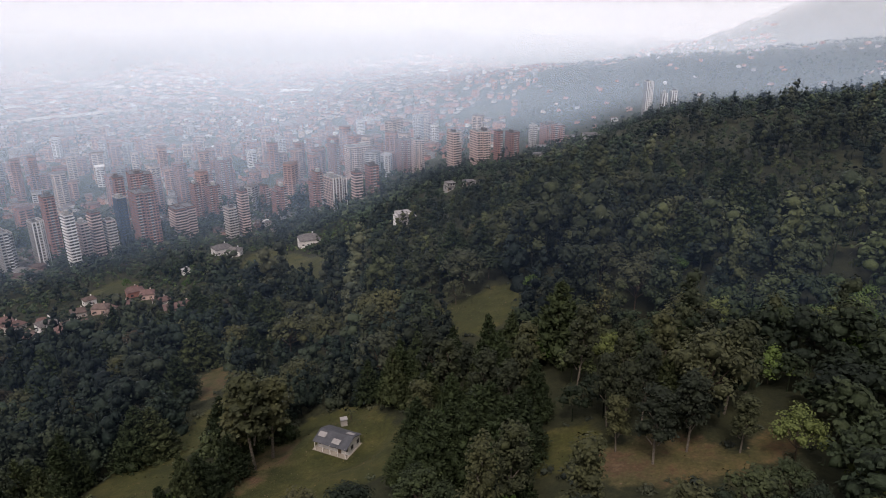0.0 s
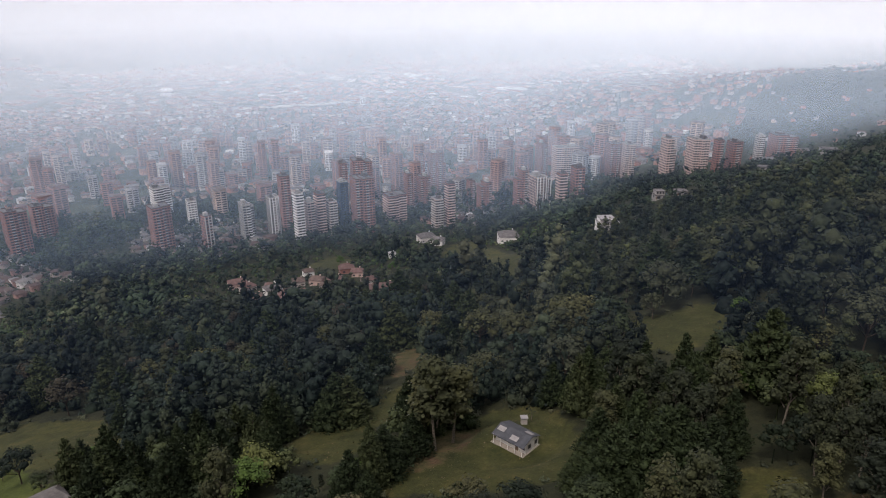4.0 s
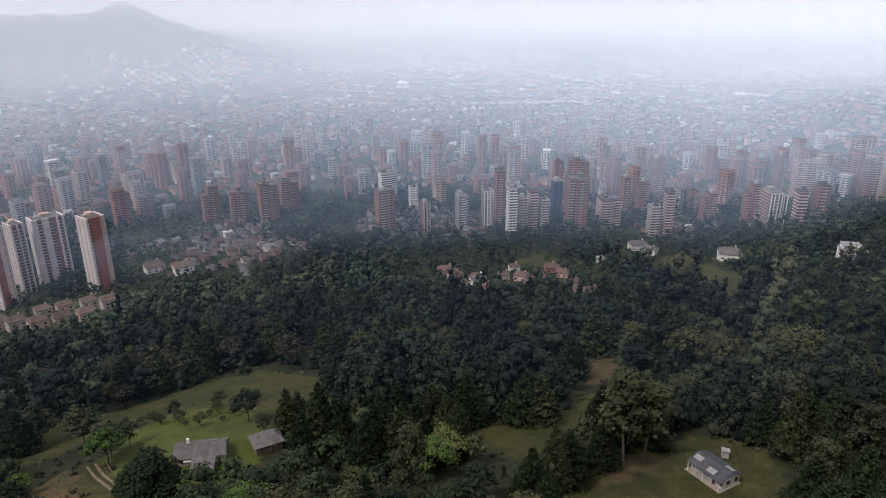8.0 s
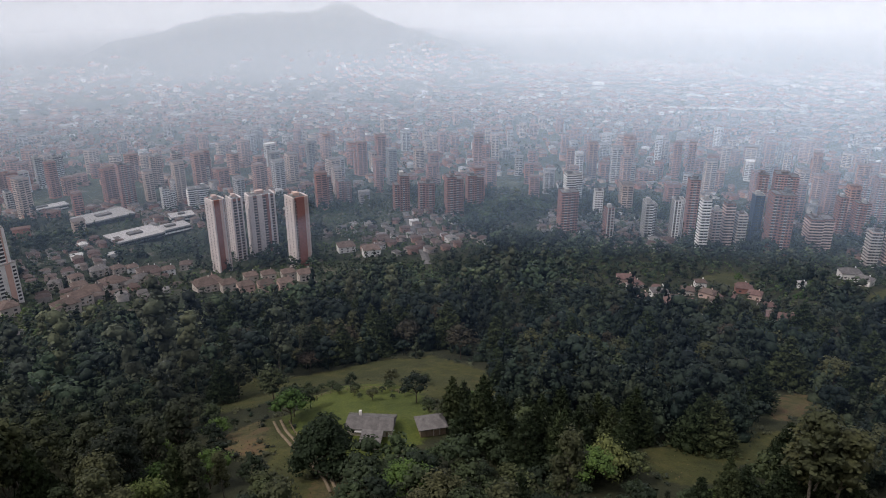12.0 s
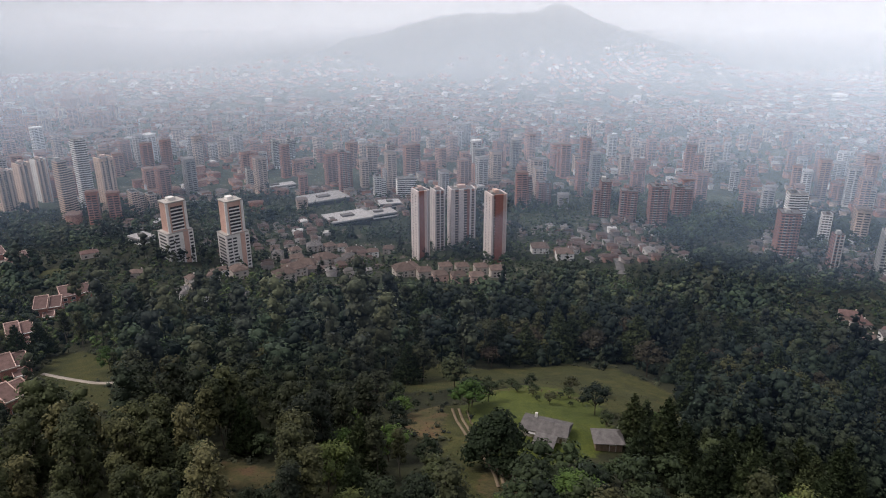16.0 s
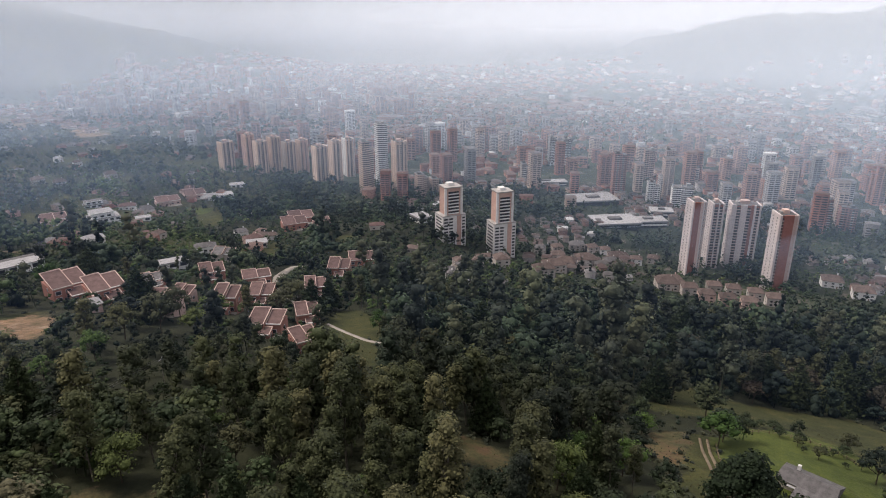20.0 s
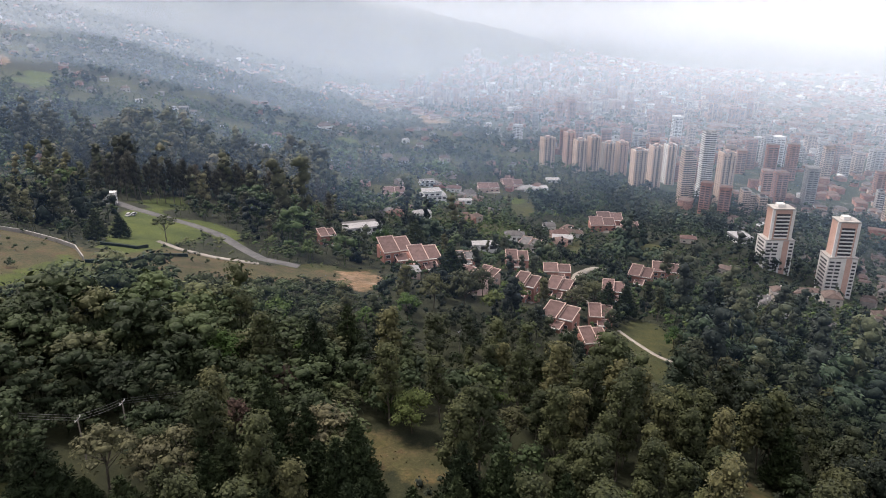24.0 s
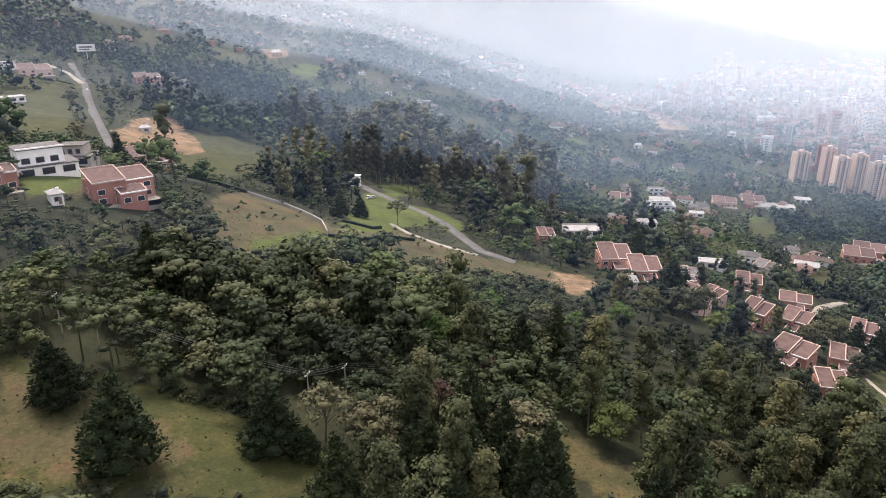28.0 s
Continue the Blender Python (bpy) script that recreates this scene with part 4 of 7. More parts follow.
    for v, (cx, cy, x, y, n) in enumerate(volumes):
        top_z = 4 + n * fh
        boxed("wall", wall, t, cx - x, cy - y, 0, cx + x, cy + y, top_z)
        boxed("roof_deck", ROOF_GREY, t, cx - x + 0.3, cy - y + 0.3, top_z, cx + x - 0.3, cy + y - 0.3, top_z + 0.25)
        bm = bmesh.new()
        for x0, y0, x1, y1 in ((-x, -y, x, -y + 0.3), (-x, y - 0.3, x, y), (-x, -y + 0.3, -x + 0.3, y - 0.3), (x - 0.3, -y + 0.3, x, y - 0.3)):
            box(bm, cx + x0, cy + y0, top_z, cx + x1, cy + y1, top_z + 1.0)
        part("parapet", bm, CONCRETE if wall is not BRICK else ROOF_TILE, t)
        if v == 0:
            pw, pd = x * g.uniform(0.3, 0.5), y * g.uniform(0.3, 0.5)
            px, py = cx + g.uniform(-0.3, 0.3) * x, cy + g.uniform(-0.2, 0.4) * y
            boxed("plant_room", g.choice((ROOF_GREY, ROOF_BROWN, CONCRETE)), t, px - pw, py - pd, top_z + 0.25, px + pw, py + pd, top_z + g.uniform(2.4, 4.6))
            if top > 1:
                boxed("water_tank", CONCRETE, t, px + pw + 0.4, py - 1, top_z + 0.25, px + pw + 2.4, py + 1, top_z + 1.9)
        # full-height piers stand between the bays of a ribbed tower
        if style == "ribs":
            n_bay = max(2, int(round(2 * x / 3.5)))
            for k in range(n_bay + 1):
                ex = min(max(-x + 2 * x * k / n_bay, -x + 0.5), x - 0.5)
                boxed("pier", CREAM if wall is BRICK else TAN if wall is SAND else WHITE, t, cx + ex - 0.5, cy - y - 0.45, 0, cx + ex + 0.5, cy - y + 0.1, top_z + 0.6)
    return t


def slab_tower(az, r, h, w, d, turn, panels, label, side=None):
    """A tower with a front of full-height panels: solid walls by colour and, between them, columns of balconies."""
    side = side or PALE_PANEL
    p = at(az, r)
    t = thing("apartment_tower", pose(p.x, p.y, p.z - 4, 0, 0, az + turn), label, "tower", "city towers")
    h += 4
    x, y = w / 2, d / 2
    boxed("core_wall", BRICK_DARK if side is PALE_PANEL else side, t, -x + 0.3, -y + 0.8, 0, x - 0.3, y - 0.3, h)
    boxed("side_wall", side, t, -x, -y + 0.4, 0, -x + 1.4, y, h + 1.2), boxed("side_wall", side, t, x - 1.4, -y + 0.4, 0, x, y, h + 1.2)
    total = sum(k for k, _ in panels)
    u, floors = -x, int((h - 5) / 2.9)
    glass, rail = bmesh.new(), bmesh.new()  # one storey
    for size, mat in panels:
        v = u + size * w / total
        if mat:
            boxed("wall_panel", mat, t, u, -y - 0.4, 0, v, -y + 0.9, h + 1.0)
            boxed("wall_panel", mat, t, u, y - 0.5, 0, v, y + 0.4, h + 1.0)
        else:
            box(rail, u + 0.15, -y - 0.3, 0, v - 0.15, -y + 0.85, 0.7)
            box(glass, u + 0.3, -y + 0.5, 0.7, v - 0.3, -y + 0.9, 2.6)
        u = v
    for sx in (-x - 0.06, x - 0.1):
        for sy in (-y * 0.5, y * 0.35):
            box(glass, sx, sy, 1.0, sx + 0.16, sy + 1.6, 2.3)
    for name, b, mat in (("window_row", glass, GLASS), ("balcony_row", rail, BRICK_PALE if side is PALE_PANEL else TAN)):
        me = bpy.data.meshes.new(name)
        b.to_mesh(me), b.free()
        me.materials.append(mat)
        for i in range(floors):
            tagged(under(name, me, t, pose(0, 0, 4 + i * 2.9)), kind="stuff")
    boxed("roof_slab", ROOF_GREY, t, -x + 0.5, -y + 0.9, h, x - 0.5, y - 0.5, h + 0.6)
    boxed("plant_room", BRICK_PALE, t, -x * 0.3, -y * 0.2, h + 0.6, x * 0.3, y * 0.5, h + 3.8)
    boxed("water_tank", CONCRETE, t, -x * 0.62, -y * 0.1, h + 0.6, -x * 0.36, y * 0.4, h + 2.4)
    return t


def stepped_tower(az, r, h, w, d, turn):
    """A white tower whose broad lower half carries a slimmer, darker top."""
    p = at(az, r)
    t = thing("apartment_tower", pose(p.x, p.y, p.z - 4, 0, 0, az + turn), "white stepped apartment tower with a darker slim top", "tower", "city towers")
    h += 4
    cut, x, y = h * 0.55, w / 2, d / 2
    boxed("lower_wall", WHITE, t, -x, -y, 0, x, y, cut)
    boxed("upper_wall", SAND_PINK, t, -x * 0.68, -y * 0.8, cut, x * 0.68, y * 0.8, h)
    boxed("brick_strip", SAND_PINK, t, x * 0.22, -y - 0.25, 0, x * 0.6, -y + 0.5, cut + 1.2)
    boxed("setback_roof", CONCRETE, t, -x - 0.3, -y - 0.3, cut, x + 0.3, y + 0.3, cut + 0.7)
    boxed("crown_slab", CONCRETE, t, -x * 0.74, -y * 0.88, h, x * 0.74, y * 0.88, h + 1.0)
    boxed("plant_room", WHITE, t, -x * 0.3, -y * 0.3, h + 1.0, x * 0.2, y * 0.4, h + 3.6)
    for sx in (-1, 1):
        boxed("corner_pier", WHITE, t, sx * x * 0.68 - 1.1, -y * 0.8 - 0.4, cut + 0.7, sx * x * 0.68 + 1.1, -y * 0.8 + 0.8, h)
    z = 4.0
    while z < h - 3:
        if z < cut - 3:
            for lo, hi in ((-0.9, -0.55), (-0.45, -0.12), (0.68, 0.92)):
                boxed("window", GLASS, t, lo * x, -y - 0.08, z, hi * x, -y + 0.1, z + 1.5)
            boxed("window", GLASS, t, -x - 0.08, -y * 0.7, z, -x + 0.1, y * 0.7, z + 1.5), boxed("window", GLASS, t, x - 0.1, -y * 0.7, z, x + 0.08, y * 0.7, z + 1.5)
        elif z > cut:
            boxed("balcony_slab", WHITE, t, -x * 0.45, -y * 0.8 - 0.9, z - 0.9, x * 0.45, -y * 0.8, z)
            boxed("window", GLASS, t, -x * 0.45, -y * 0.8 - 0.1, z, x * 0.45, -y * 0.8 + 0.1, z + 1.7)
        z += 3.0
    return t


slab_tower(71.5, 653, 73, 13.3, 16, 25, ((0.8, PALE_PANEL), (3.2, BRICK_DARK), (1.4, BRICK_PALE), (0.8, PALE_PANEL), (1.3, None)), "brick and white apartment tower with full-height stripes")
slab_tower(70.0, 686, 66, 11.4, 15, 20, ((1.2, PALE_PANEL), (3, None), (0.8, PALE_PANEL), (2.6, None), (1, PALE_PANEL)), "brick apartment slab with balcony columns between white piers")
slab_tower(67.9, 700, 65, 27.1, 16, 15, ((1.8, PALE_PANEL), (1.6, None), (2.2, PALE_PANEL), (1.5, None), (1, BRICK_DARK), (0.8, PALE_PANEL), (1.3, None), (0.6, PALE_PANEL)), "white apartment slab with columns of balconies")
slab_tower(64.9, 641, 71, 16.5, 18, 25, ((0.8, PALE_PANEL), (0.8, None), (3.4, BRICK_DARK), (1.2, BRICK_PALE), (0.7, None)), "slim white and brick apartment tower with striped front")
tower(55.9, 879, 48, 19.3, 20, 10, BRICK, "rows")
tower(53.7, 851, 39, 19.5, 16, 10, BRICK, "rows")
tower(51.3, 838, 52, 21.8, 20, 12, BRICK, "rows")
tower(49.5, 890, 46, 22.2, 18, 12, BRICK, "rows")
tower(41.4, 756, 52, 19.8, 20, 15, BRICK, "rows")
tower(37.9, 695, 45, 8.0, 10, 25, BRICK, "ribs")
tower(41.1, 913, 46, 21.1, 18, 15, WHITE, "bands")
tower(38.9, 840, 38, 10.3, 13, 10, WHITE, "rows")
tower(34.6, 740, 44, 13.1, 17, 15, CONCRETE, "rows")
tower(32.4, 745, 47, 11.6, 15, 15, CREAM, "ribs")
tower(31.4, 792, 66, 11.0, 14, 15, BRICK, "rows")
tower(30.3, 701, 54, 8.0, 10, 20, WHITE, "bands")
tower(29.4, 713, 44, 8.0, 10, 20, BRICK_PALE, "rows")
tower(28.5, 723, 52, 8.8, 11, 20, BRICK, "bands")
tower(27.5, 727, 41, 8.5, 11, 20, BRICK_PALE, "bands")
tower(26.5, 749, 59, 9.3, 12, 20, DARKWALL, "rows")
tower(24.8, 728, 63, 19.9, 22, 20, BRICK, "rows")
tower(26.4, 846, 70, 10.2, 13, 10, BRICK, "rows")
tower(24.8, 859, 70, 25.5, 20, 10, BRICK, "rows")
tower(22.0, 766, 36, 23.0, 20, 20, BRICK, "bands")
tower(20.8, 890, 48, 9.1, 12, 25, BRICK, "rows")
tower(19.5, 895, 44, 13.4, 17, 25, BRICK, "rows")
tower(18.3, 744, 35, 9.3, 12, 25, BRICK_PALE, "bands")
tower(17.2, 750, 52, 8.0, 10, 25, BRICK, "bands")
tower(15.4, 886, 39, 8.0, 10, 25, BRICK, "rows")
tower(14.2, 840, 39, 13.0, 16, 25, BRICK, "rows")
tower(19.7, 977, 62, 8.8, 11, 15, BRICK, "rows")
tower(18.4, 981, 63, 19.9, 18, 15, BRICK, "rows")
tower(9.4, 727, 45, 19.1, 20, 30, BRICK_PALE, "ribs")
tower(11.1, 859, 46, 12.1, 16, 25, BRICK, "rows")
tower(7.6, 702, 40, 8.0, 10, 25, BRICK, "bands")
tower(6.3, 708, 42, 10.4, 13, 25, BRICK, "rows")
tower(3.5, 999, 49, 15.3, 20, 25, BRICK, "rows")
tower(2.3, 965, 47, 12.4, 16, 25, BRICK_PALE, "rows")
tower(5.6, 1043, 51, 17.6, 20, 25, BRICK, "rows")
tower(7.4, 1021, 52, 35.4, 20, 25, BRICK_PALE, "rows")
tower(9.3, 1056, 57, 12.4, 16, 25, BRICK, "rows")
tower(-0.8, 814, 47, 12.4, 16, 30, BRICK_PALE, "rows")
tower(-3.0, 853, 45, 16.9, 22, 30, BRICK_PALE, "rows")
tower(-4.5, 882, 41, 8.0, 10, 30, BRICK, "rows")
tower(-5.7, 896, 38, 13.2, 17, 30, BRICK, "rows")
tower(-7.4, 1085, 36, 9.4, 12, 30, CREAM, "rows")
tower(-9.0, 1063, 33, 33.0, 22, 30, BRICK, "rows")
tower(-16.4, 1150, 63, 11.7, 15, 20, CREAM, "ribs")
tower(-17.6, 1150, 40, 8.3, 11, 20, CREAM, "ribs")
tower(-18.3, 1150, 42, 8.1, 10, 20, CREAM, "ribs")
stepped_tower(92.1, 594, 53, 23.1, 17, 25)
stepped_tower(87.6, 595, 60, 21.7, 17, 25)
SANDY = ((1.0, SAND), (1.3, None), (0.8, SAND), (1.2, None), (0.5, ROOF_GREY), (1.3, SAND), (1.1, None), (0.6, SAND))
PINKISH = ((0.7, SAND), (1.3, None), (1.5, SAND_PINK), (1.2, None), (0.8, SAND_PINK), (0.9, None))
PALE = ((0.9, TAN), (1.2, None), (1.0, TAN), (0.5, ROOF_GREY), (1.2, None), (0.8, TAN), (0.9, None))
for s_az, s_r, s_h, s_w, s_panels, s_side in ((110.7, 1060, 45, 19, SANDY, SAND), (108.9, 1085, 58, 15, PINKISH, SAND_PINK), (108.0, 1060, 52, 17, SANDY, TAN), (106.9, 1080, 57, 16, SANDY, SAND), (105.7, 1090, 50, 18, SANDY, CREAM), (104.6, 1100, 52, 15, PINKISH, SAND), (103.2, 1010, 60, 19, SANDY, TAN), (101.9, 1040, 64, 16, PALE, TAN), (100.8, 1080, 60, 15, PALE, WHITE)):
    slab_tower(s_az, s_r, s_h, s_w, 16, 24, s_panels, "sand-coloured apartment tower with stacked balconies" if s_panels is SANDY else "pale pink apartment tower with stacked balconies" if s_panels is PINKISH else "cream and tan apartment tower with stacked balconies", s_side)
tower(99.3, 960, 75, 17.0, 17, 20, SAND_PINK, "bands")
tower(98.0, 1010, 95, 14.0, 16, 20, WHITE, "bands")
slab_tower(96.5, 960, 73, 18, 16, 24, SANDY, "tan apartment tower with dark balcony columns", SAND)
tower(94.6, 935, 32, 17.0, 16, 18, SAND, "rows")
tower(93.4, 935, 28, 15.0, 16, 18, SAND, "rows")
tower(94.1, 1330, 43, 24.2, 18, 10, WHITE, "ribs")
tower(93.0, 1330, 37, 23.1, 18, 10, WHITE, "ribs")
tower(91.6, 1350, 39, 17.6, 18, 10, CREAM, "rows")
tower(77.9, 1021, 64, 19.0, 20, 10, BRICK, "rows")
tower(75.6, 1152, 52, 16.0, 18, 10, BRICK_PALE, "rows")
tower(74.0, 1163, 52, 15.0, 18, 10, BRICK_PALE, "rows")
tower(83.5, 1237, 51, 13.5, 18, 10, CONCRETE, "rows")
tower(82.3, 1240, 49, 14.4, 18, 10, CONCRETE, "rows")
tower(85.7, 1094, 28, 14.0, 16, 10, CREAM, "rows")
tower(75.0, 982, 33, 17.6, 16, 10, WHITE, "rows")
tower(72.7, 973, 29, 27.8, 14, 10, CREAM, "bands")
tower(60.8, 936, 31, 17.1, 16, 15, BRICK, "rows")
tower(62.4, 919, 42, 14.3, 16, 15, BRICK, "rows")


# ---- the wide city on the valley floor ----
def town_mesh(name, x, y, w, d, h, turn, roofed, label, walls=None, roofs=None):
    """Many small buildings joined: walls with their own roofs."""
    n = len(x)
    z = ground(x, y) - 2
    c, s = np.cos(turn), np.sin(turn)
    corner = np.array([(-1, -1), (1, -1), (1, 1), (-1, 1)], float) / 2

    def at_corner(k, grow, height):
        lx, ly = corner[k, 0] * w * grow, corner[k, 1] * d * grow
        return np.stack([x + c * lx - s * ly, y + s * lx + c * ly, z + height], -1)
    low = [at_corner(k, 1, 0) for k in range(4)]
    high = [at_corner(k, 1, h) for k in range(4)]
    v = np.stack(low + high, 1).reshape(-1, 3)
    q = np.array([(0, 1, 5, 4), (1, 2, 6, 5), (2, 3, 7, 6), (3, 0, 4, 7)])
    f = (np.arange(n)[:, None, None] * 8 + q[None]).reshape(-1, 4)
    tagged(new(name + "_walls", mesh_of(name + "_walls", v, f, walls or TOWN_WALL)), label + ", their walls", "city", kind="stuff")
    eave = [at_corner(k, 1.12, h) for k in range(4)]
    rise = np.where(roofed, np.minimum(w, d) * 0.22, 0.4)
    inner = [at_corner(k, 1, h + rise) for k in range(4)]
    mid = [(inner[0] * 0.5 + inner[3] * 0.5), (inner[1] * 0.5 + inner[2] * 0.5)]
    a = np.where(roofed[:, None], mid[0] * 0.8 + mid[1] * 0.2, inner[0])
    b = np.where(roofed[:, None], mid[1] * 0.8 + mid[0] * 0.2, inner[1])
    a2 = np.where(roofed[:, None], a, inner[3])
    b2 = np.where(roofed[:, None], b, inner[2])
    v = np.stack(eave + [a, b, b2, a2], 1).reshape(-1, 3)
    q = np.array([(0, 1, 5, 4), (1, 2, 6, 5), (2, 3, 7, 6), (3, 0, 4, 7), (4, 5, 6, 7)])
    f = (np.arange(n)[:, None, None] * 8 + q[None]).reshape(-1, 4)
    tagged(new(name + "_roofs", mesh_of(name + "_roofs", v, f, roofs or TOWN_ROOF)), label + ", their roofs", "city", kind="stuff")


def sector(n, r0, r1, a0, a1, density=None):
    """n random places, evenly thick over the land between two distances."""
    r = np.sqrt(rng.uniform(r0 * r0, r1 * r1, n))
    az = rng.uniform(a0, a1, n)
    k = rng.uniform(0, 1, n) < (built_up(az, r) if density is None else density(az, r))
    az, r = az[k], r[k]
    return -r * np.sin(np.radians(az)), r * np.cos(np.radians(az)), az, r


def streets(x, y):
    """The way the blocks face, by quarter."""
    return np.round((np.sin(x / 420) + np.cos(y / 510)) * 2) * 0.35 + rng.normal(size=len(x)) * 0.05


def in_rows(x, y, gap):
    """Moves places into rows along the streets of their quarter."""
    a = np.round((np.sin(x / 420) + np.cos(y / 510)) * 2) * 0.35
    u, v = np.cos(a) * x + np.sin(a) * y, -np.sin(a) * x + np.cos(a) * y
    v = np.round(v / gap) * gap + rng.normal(size=len(x)) * gap * 0.05
    return np.cos(a) * u - np.sin(a) * v, np.sin(a) * u + np.cos(a) * v


# low houses
def clustered(x, y):
    """Where the low quarters stand between the parks and ravines."""
    return np.sin(x / 61 + 1.3 * np.sin(y / 97)) * np.cos(y / 71 + 1.1 * np.sin(x / 113))


x, y, az, r = sector(4200, 560, 1050, -10, 112)
x, y = in_rows(x, y, 17)
ok = free(x, y, 6.0) & (clustered(x, y) > 0.05) & ~((az > 59) & (az < 76) & (r < 760))
x, y = x[ok], y[ok]
town_mesh("row_houses", x, y, rng.uniform(5.5, 9, len(x)), rng.uniform(6, 11, len(x)), rng.uniform(5, 8.5, len(x)), streets(x, y), rng.uniform(0, 1, len(x)) < 0.8, "small tiled row houses at the foot of the slope", ROW_WALL, ROW_ROOF)
x, y, az, r = sector(7600, 1000, 2200, -30, 135)
x, y = in_rows(x, y, 24)
ok = clustered(x, y) > np.interp(np.hypot(x, y), (1000, 1300, 2000), (-0.25, -0.35, -1))
x, y, r = x[ok], y[ok], r[ok]
town_mesh("low_houses", x, y, rng.uniform(7, 13, len(x)), rng.uniform(8, 16, len(x)), rng.uniform(6, 11, len(x)), streets(x, y), rng.uniform(0, 1, len(x)) < 0.7, "low tiled and flat-roofed houses of the city")


def quarters(x, y):
    """Wide quarters of the valley: dense housing above 0, parks, works and hills below."""
    return np.sin(x / 233 + 1.7 * np.sin(y / 371)) * np.cos(y / 191 + 1.3 * np.sin(x / 307)) + 0.35 * np.sin(x / 83) * np.sin(y / 97)


x, y, az, r = sector(19000, 2000, 4300, -25, 135)
ok = rng.uniform(0, 1, len(x)) < np.clip(0.55 + 1.2 * quarters(x, y), 0.12, 1)
x, y, az, r = x[ok], y[ok], az[ok], r[ok]
x, y = in_rows(x, y, 34)
town_mesh("far_houses", x, y, rng.uniform(10, 27, len(x)), rng.uniform(10, 20, len(x)), rng.uniform(6, 12, len(x)), streets(x, y), rng.uniform(0, 1, len(x)) < 0.4, "far roofs of the city and its sheds")
x, y, az, r = sector(1500, 1700, 3800, 0, 112)
ok = quarters(x, y) < -0.25
x, y = x[ok], y[ok]
town_mesh("sheds", x, y, rng.uniform(30, 70, len(x)), rng.uniform(16, 34, len(x)), rng.uniform(7, 10, len(x)), streets(x, y), rng.uniform(0, 1, len(x)) < 0.5, "large pale-roofed sheds and works halls in the valley")
# scattered houses on the wooded hillsides
x, y, az, r = sector(1700, 520, 2300, 108, 174, lambda a, d: 0.6 * (1 - built_up(a, d)) * (np.sin(a * 0.9) * np.cos(d / 170) > -0.2) * ((a < 163) | (d > 900)))
ok = free(x, y, 6.0)
x, y = x[ok], y[ok]
town_mesh("hillside_houses", x, y, rng.uniform(7, 15, len(x)), rng.uniform(7, 13, len(x)), rng.uniform(5, 8, len(x)), streets(x, y), rng.uniform(0, 1, len(x)) < 0.75, "scattered houses on the wooded hillsides")
x, y, az, r = sector(230, 1000, 2300, -38, 4, lambda a, d: 0.8 * (1 - built_up(a, d)))
town_mesh("spur_houses", x, y, rng.uniform(6, 11, len(x)), rng.uniform(6, 11, len(x)), rng.uniform(5, 8, len(x)), streets(x, y), rng.uniform(0, 1, len(x)) < 0.6, "scattered houses on the wooded spur")
# middling blocks and far towers
x, y, az, r = sector(4600, 860, 3000, -20, 128, lambda a, d: built_up(a, d) * (0.1 * (d < 2400) + 0.9 * bump(d, 1230, 330)) * np.interp(a, (-20, 0, 20, 50, 80, 100, 128), (0.35, 0.7, 1, 0.85, 0.6, 0.6, 0.15)))
w, d = rng.uniform(10, 19, len(x)), rng.uniform(11, 18, len(x))
x2, y2, az2, r2 = sector(420, 1750, 2900, 95, 122)
x, y, az, r = [np.concatenate(p) for p in ((x, x2), (y, y2), (az, az2), (r, r2))]
w, d = np.concatenate([w, rng.uniform(14, 26, len(x2))]), np.concatenate([d, rng.uniform(12, 18, len(x2))])
h = np.where(rng.uniform(0, 1, len(x)) < 0.35, rng.uniform(12, 24, len(x)), rng.uniform(28, 66, len(x)))
h = h * np.where(az > 95, np.interp(r, (1200, 2600), (1, 0.7)), np.interp(r, (1200, 1900), (1, 0.45)))
h = np.where((az < 14) & (r > 1500), np.minimum(h, 18), h)
a = streets(x, y)
town_mesh("city_blocks", x, y, w, d, h, a, np.zeros(len(x), bool), "apartment blocks of the city centre")


def block_windows(x, y, w, d, h, a):
    """Bands of dark glass on every storey of the joined blocks."""
    v, z0 = [], ground(x, y) - 2
    for i in np.nonzero(h > 20)[0]:
        z = z0[i] + 5 + np.arange(int((h[i] - 6) / 3)) * 3.0
        for side in range(4):
            half, out = (w[i], d[i]) if side % 2 == 0 else (d[i], w[i])
            t = a[i] + side * pi / 2
            for lo, hi in ((-0.42, -0.06), (0.06, 0.42)):
                p = [(c * half, -out / 2 - 0.12) for c in (lo, hi)]
                q = [(x[i] + math.cos(t) * u - math.sin(t) * k, y[i] + math.sin(t) * u + math.cos(t) * k) for u, k in p]
                low = np.array([(*q[0], 0), (*q[1], 0), (*q[1], 1.5), (*q[0], 1.5)])
                v.append((low[None] + np.stack([z * 0, z * 0, z], -1)[:, None]).reshape(-1, 3))
    v = np.concatenate(v)
    tagged(new("block_windows", mesh_of("block_windows", v, np.arange(len(v)).reshape(-1, 4), GLASS)), "dark window bands of the city blocks", "window", kind="stuff")


block_windows(x, y, w, d, h, a)


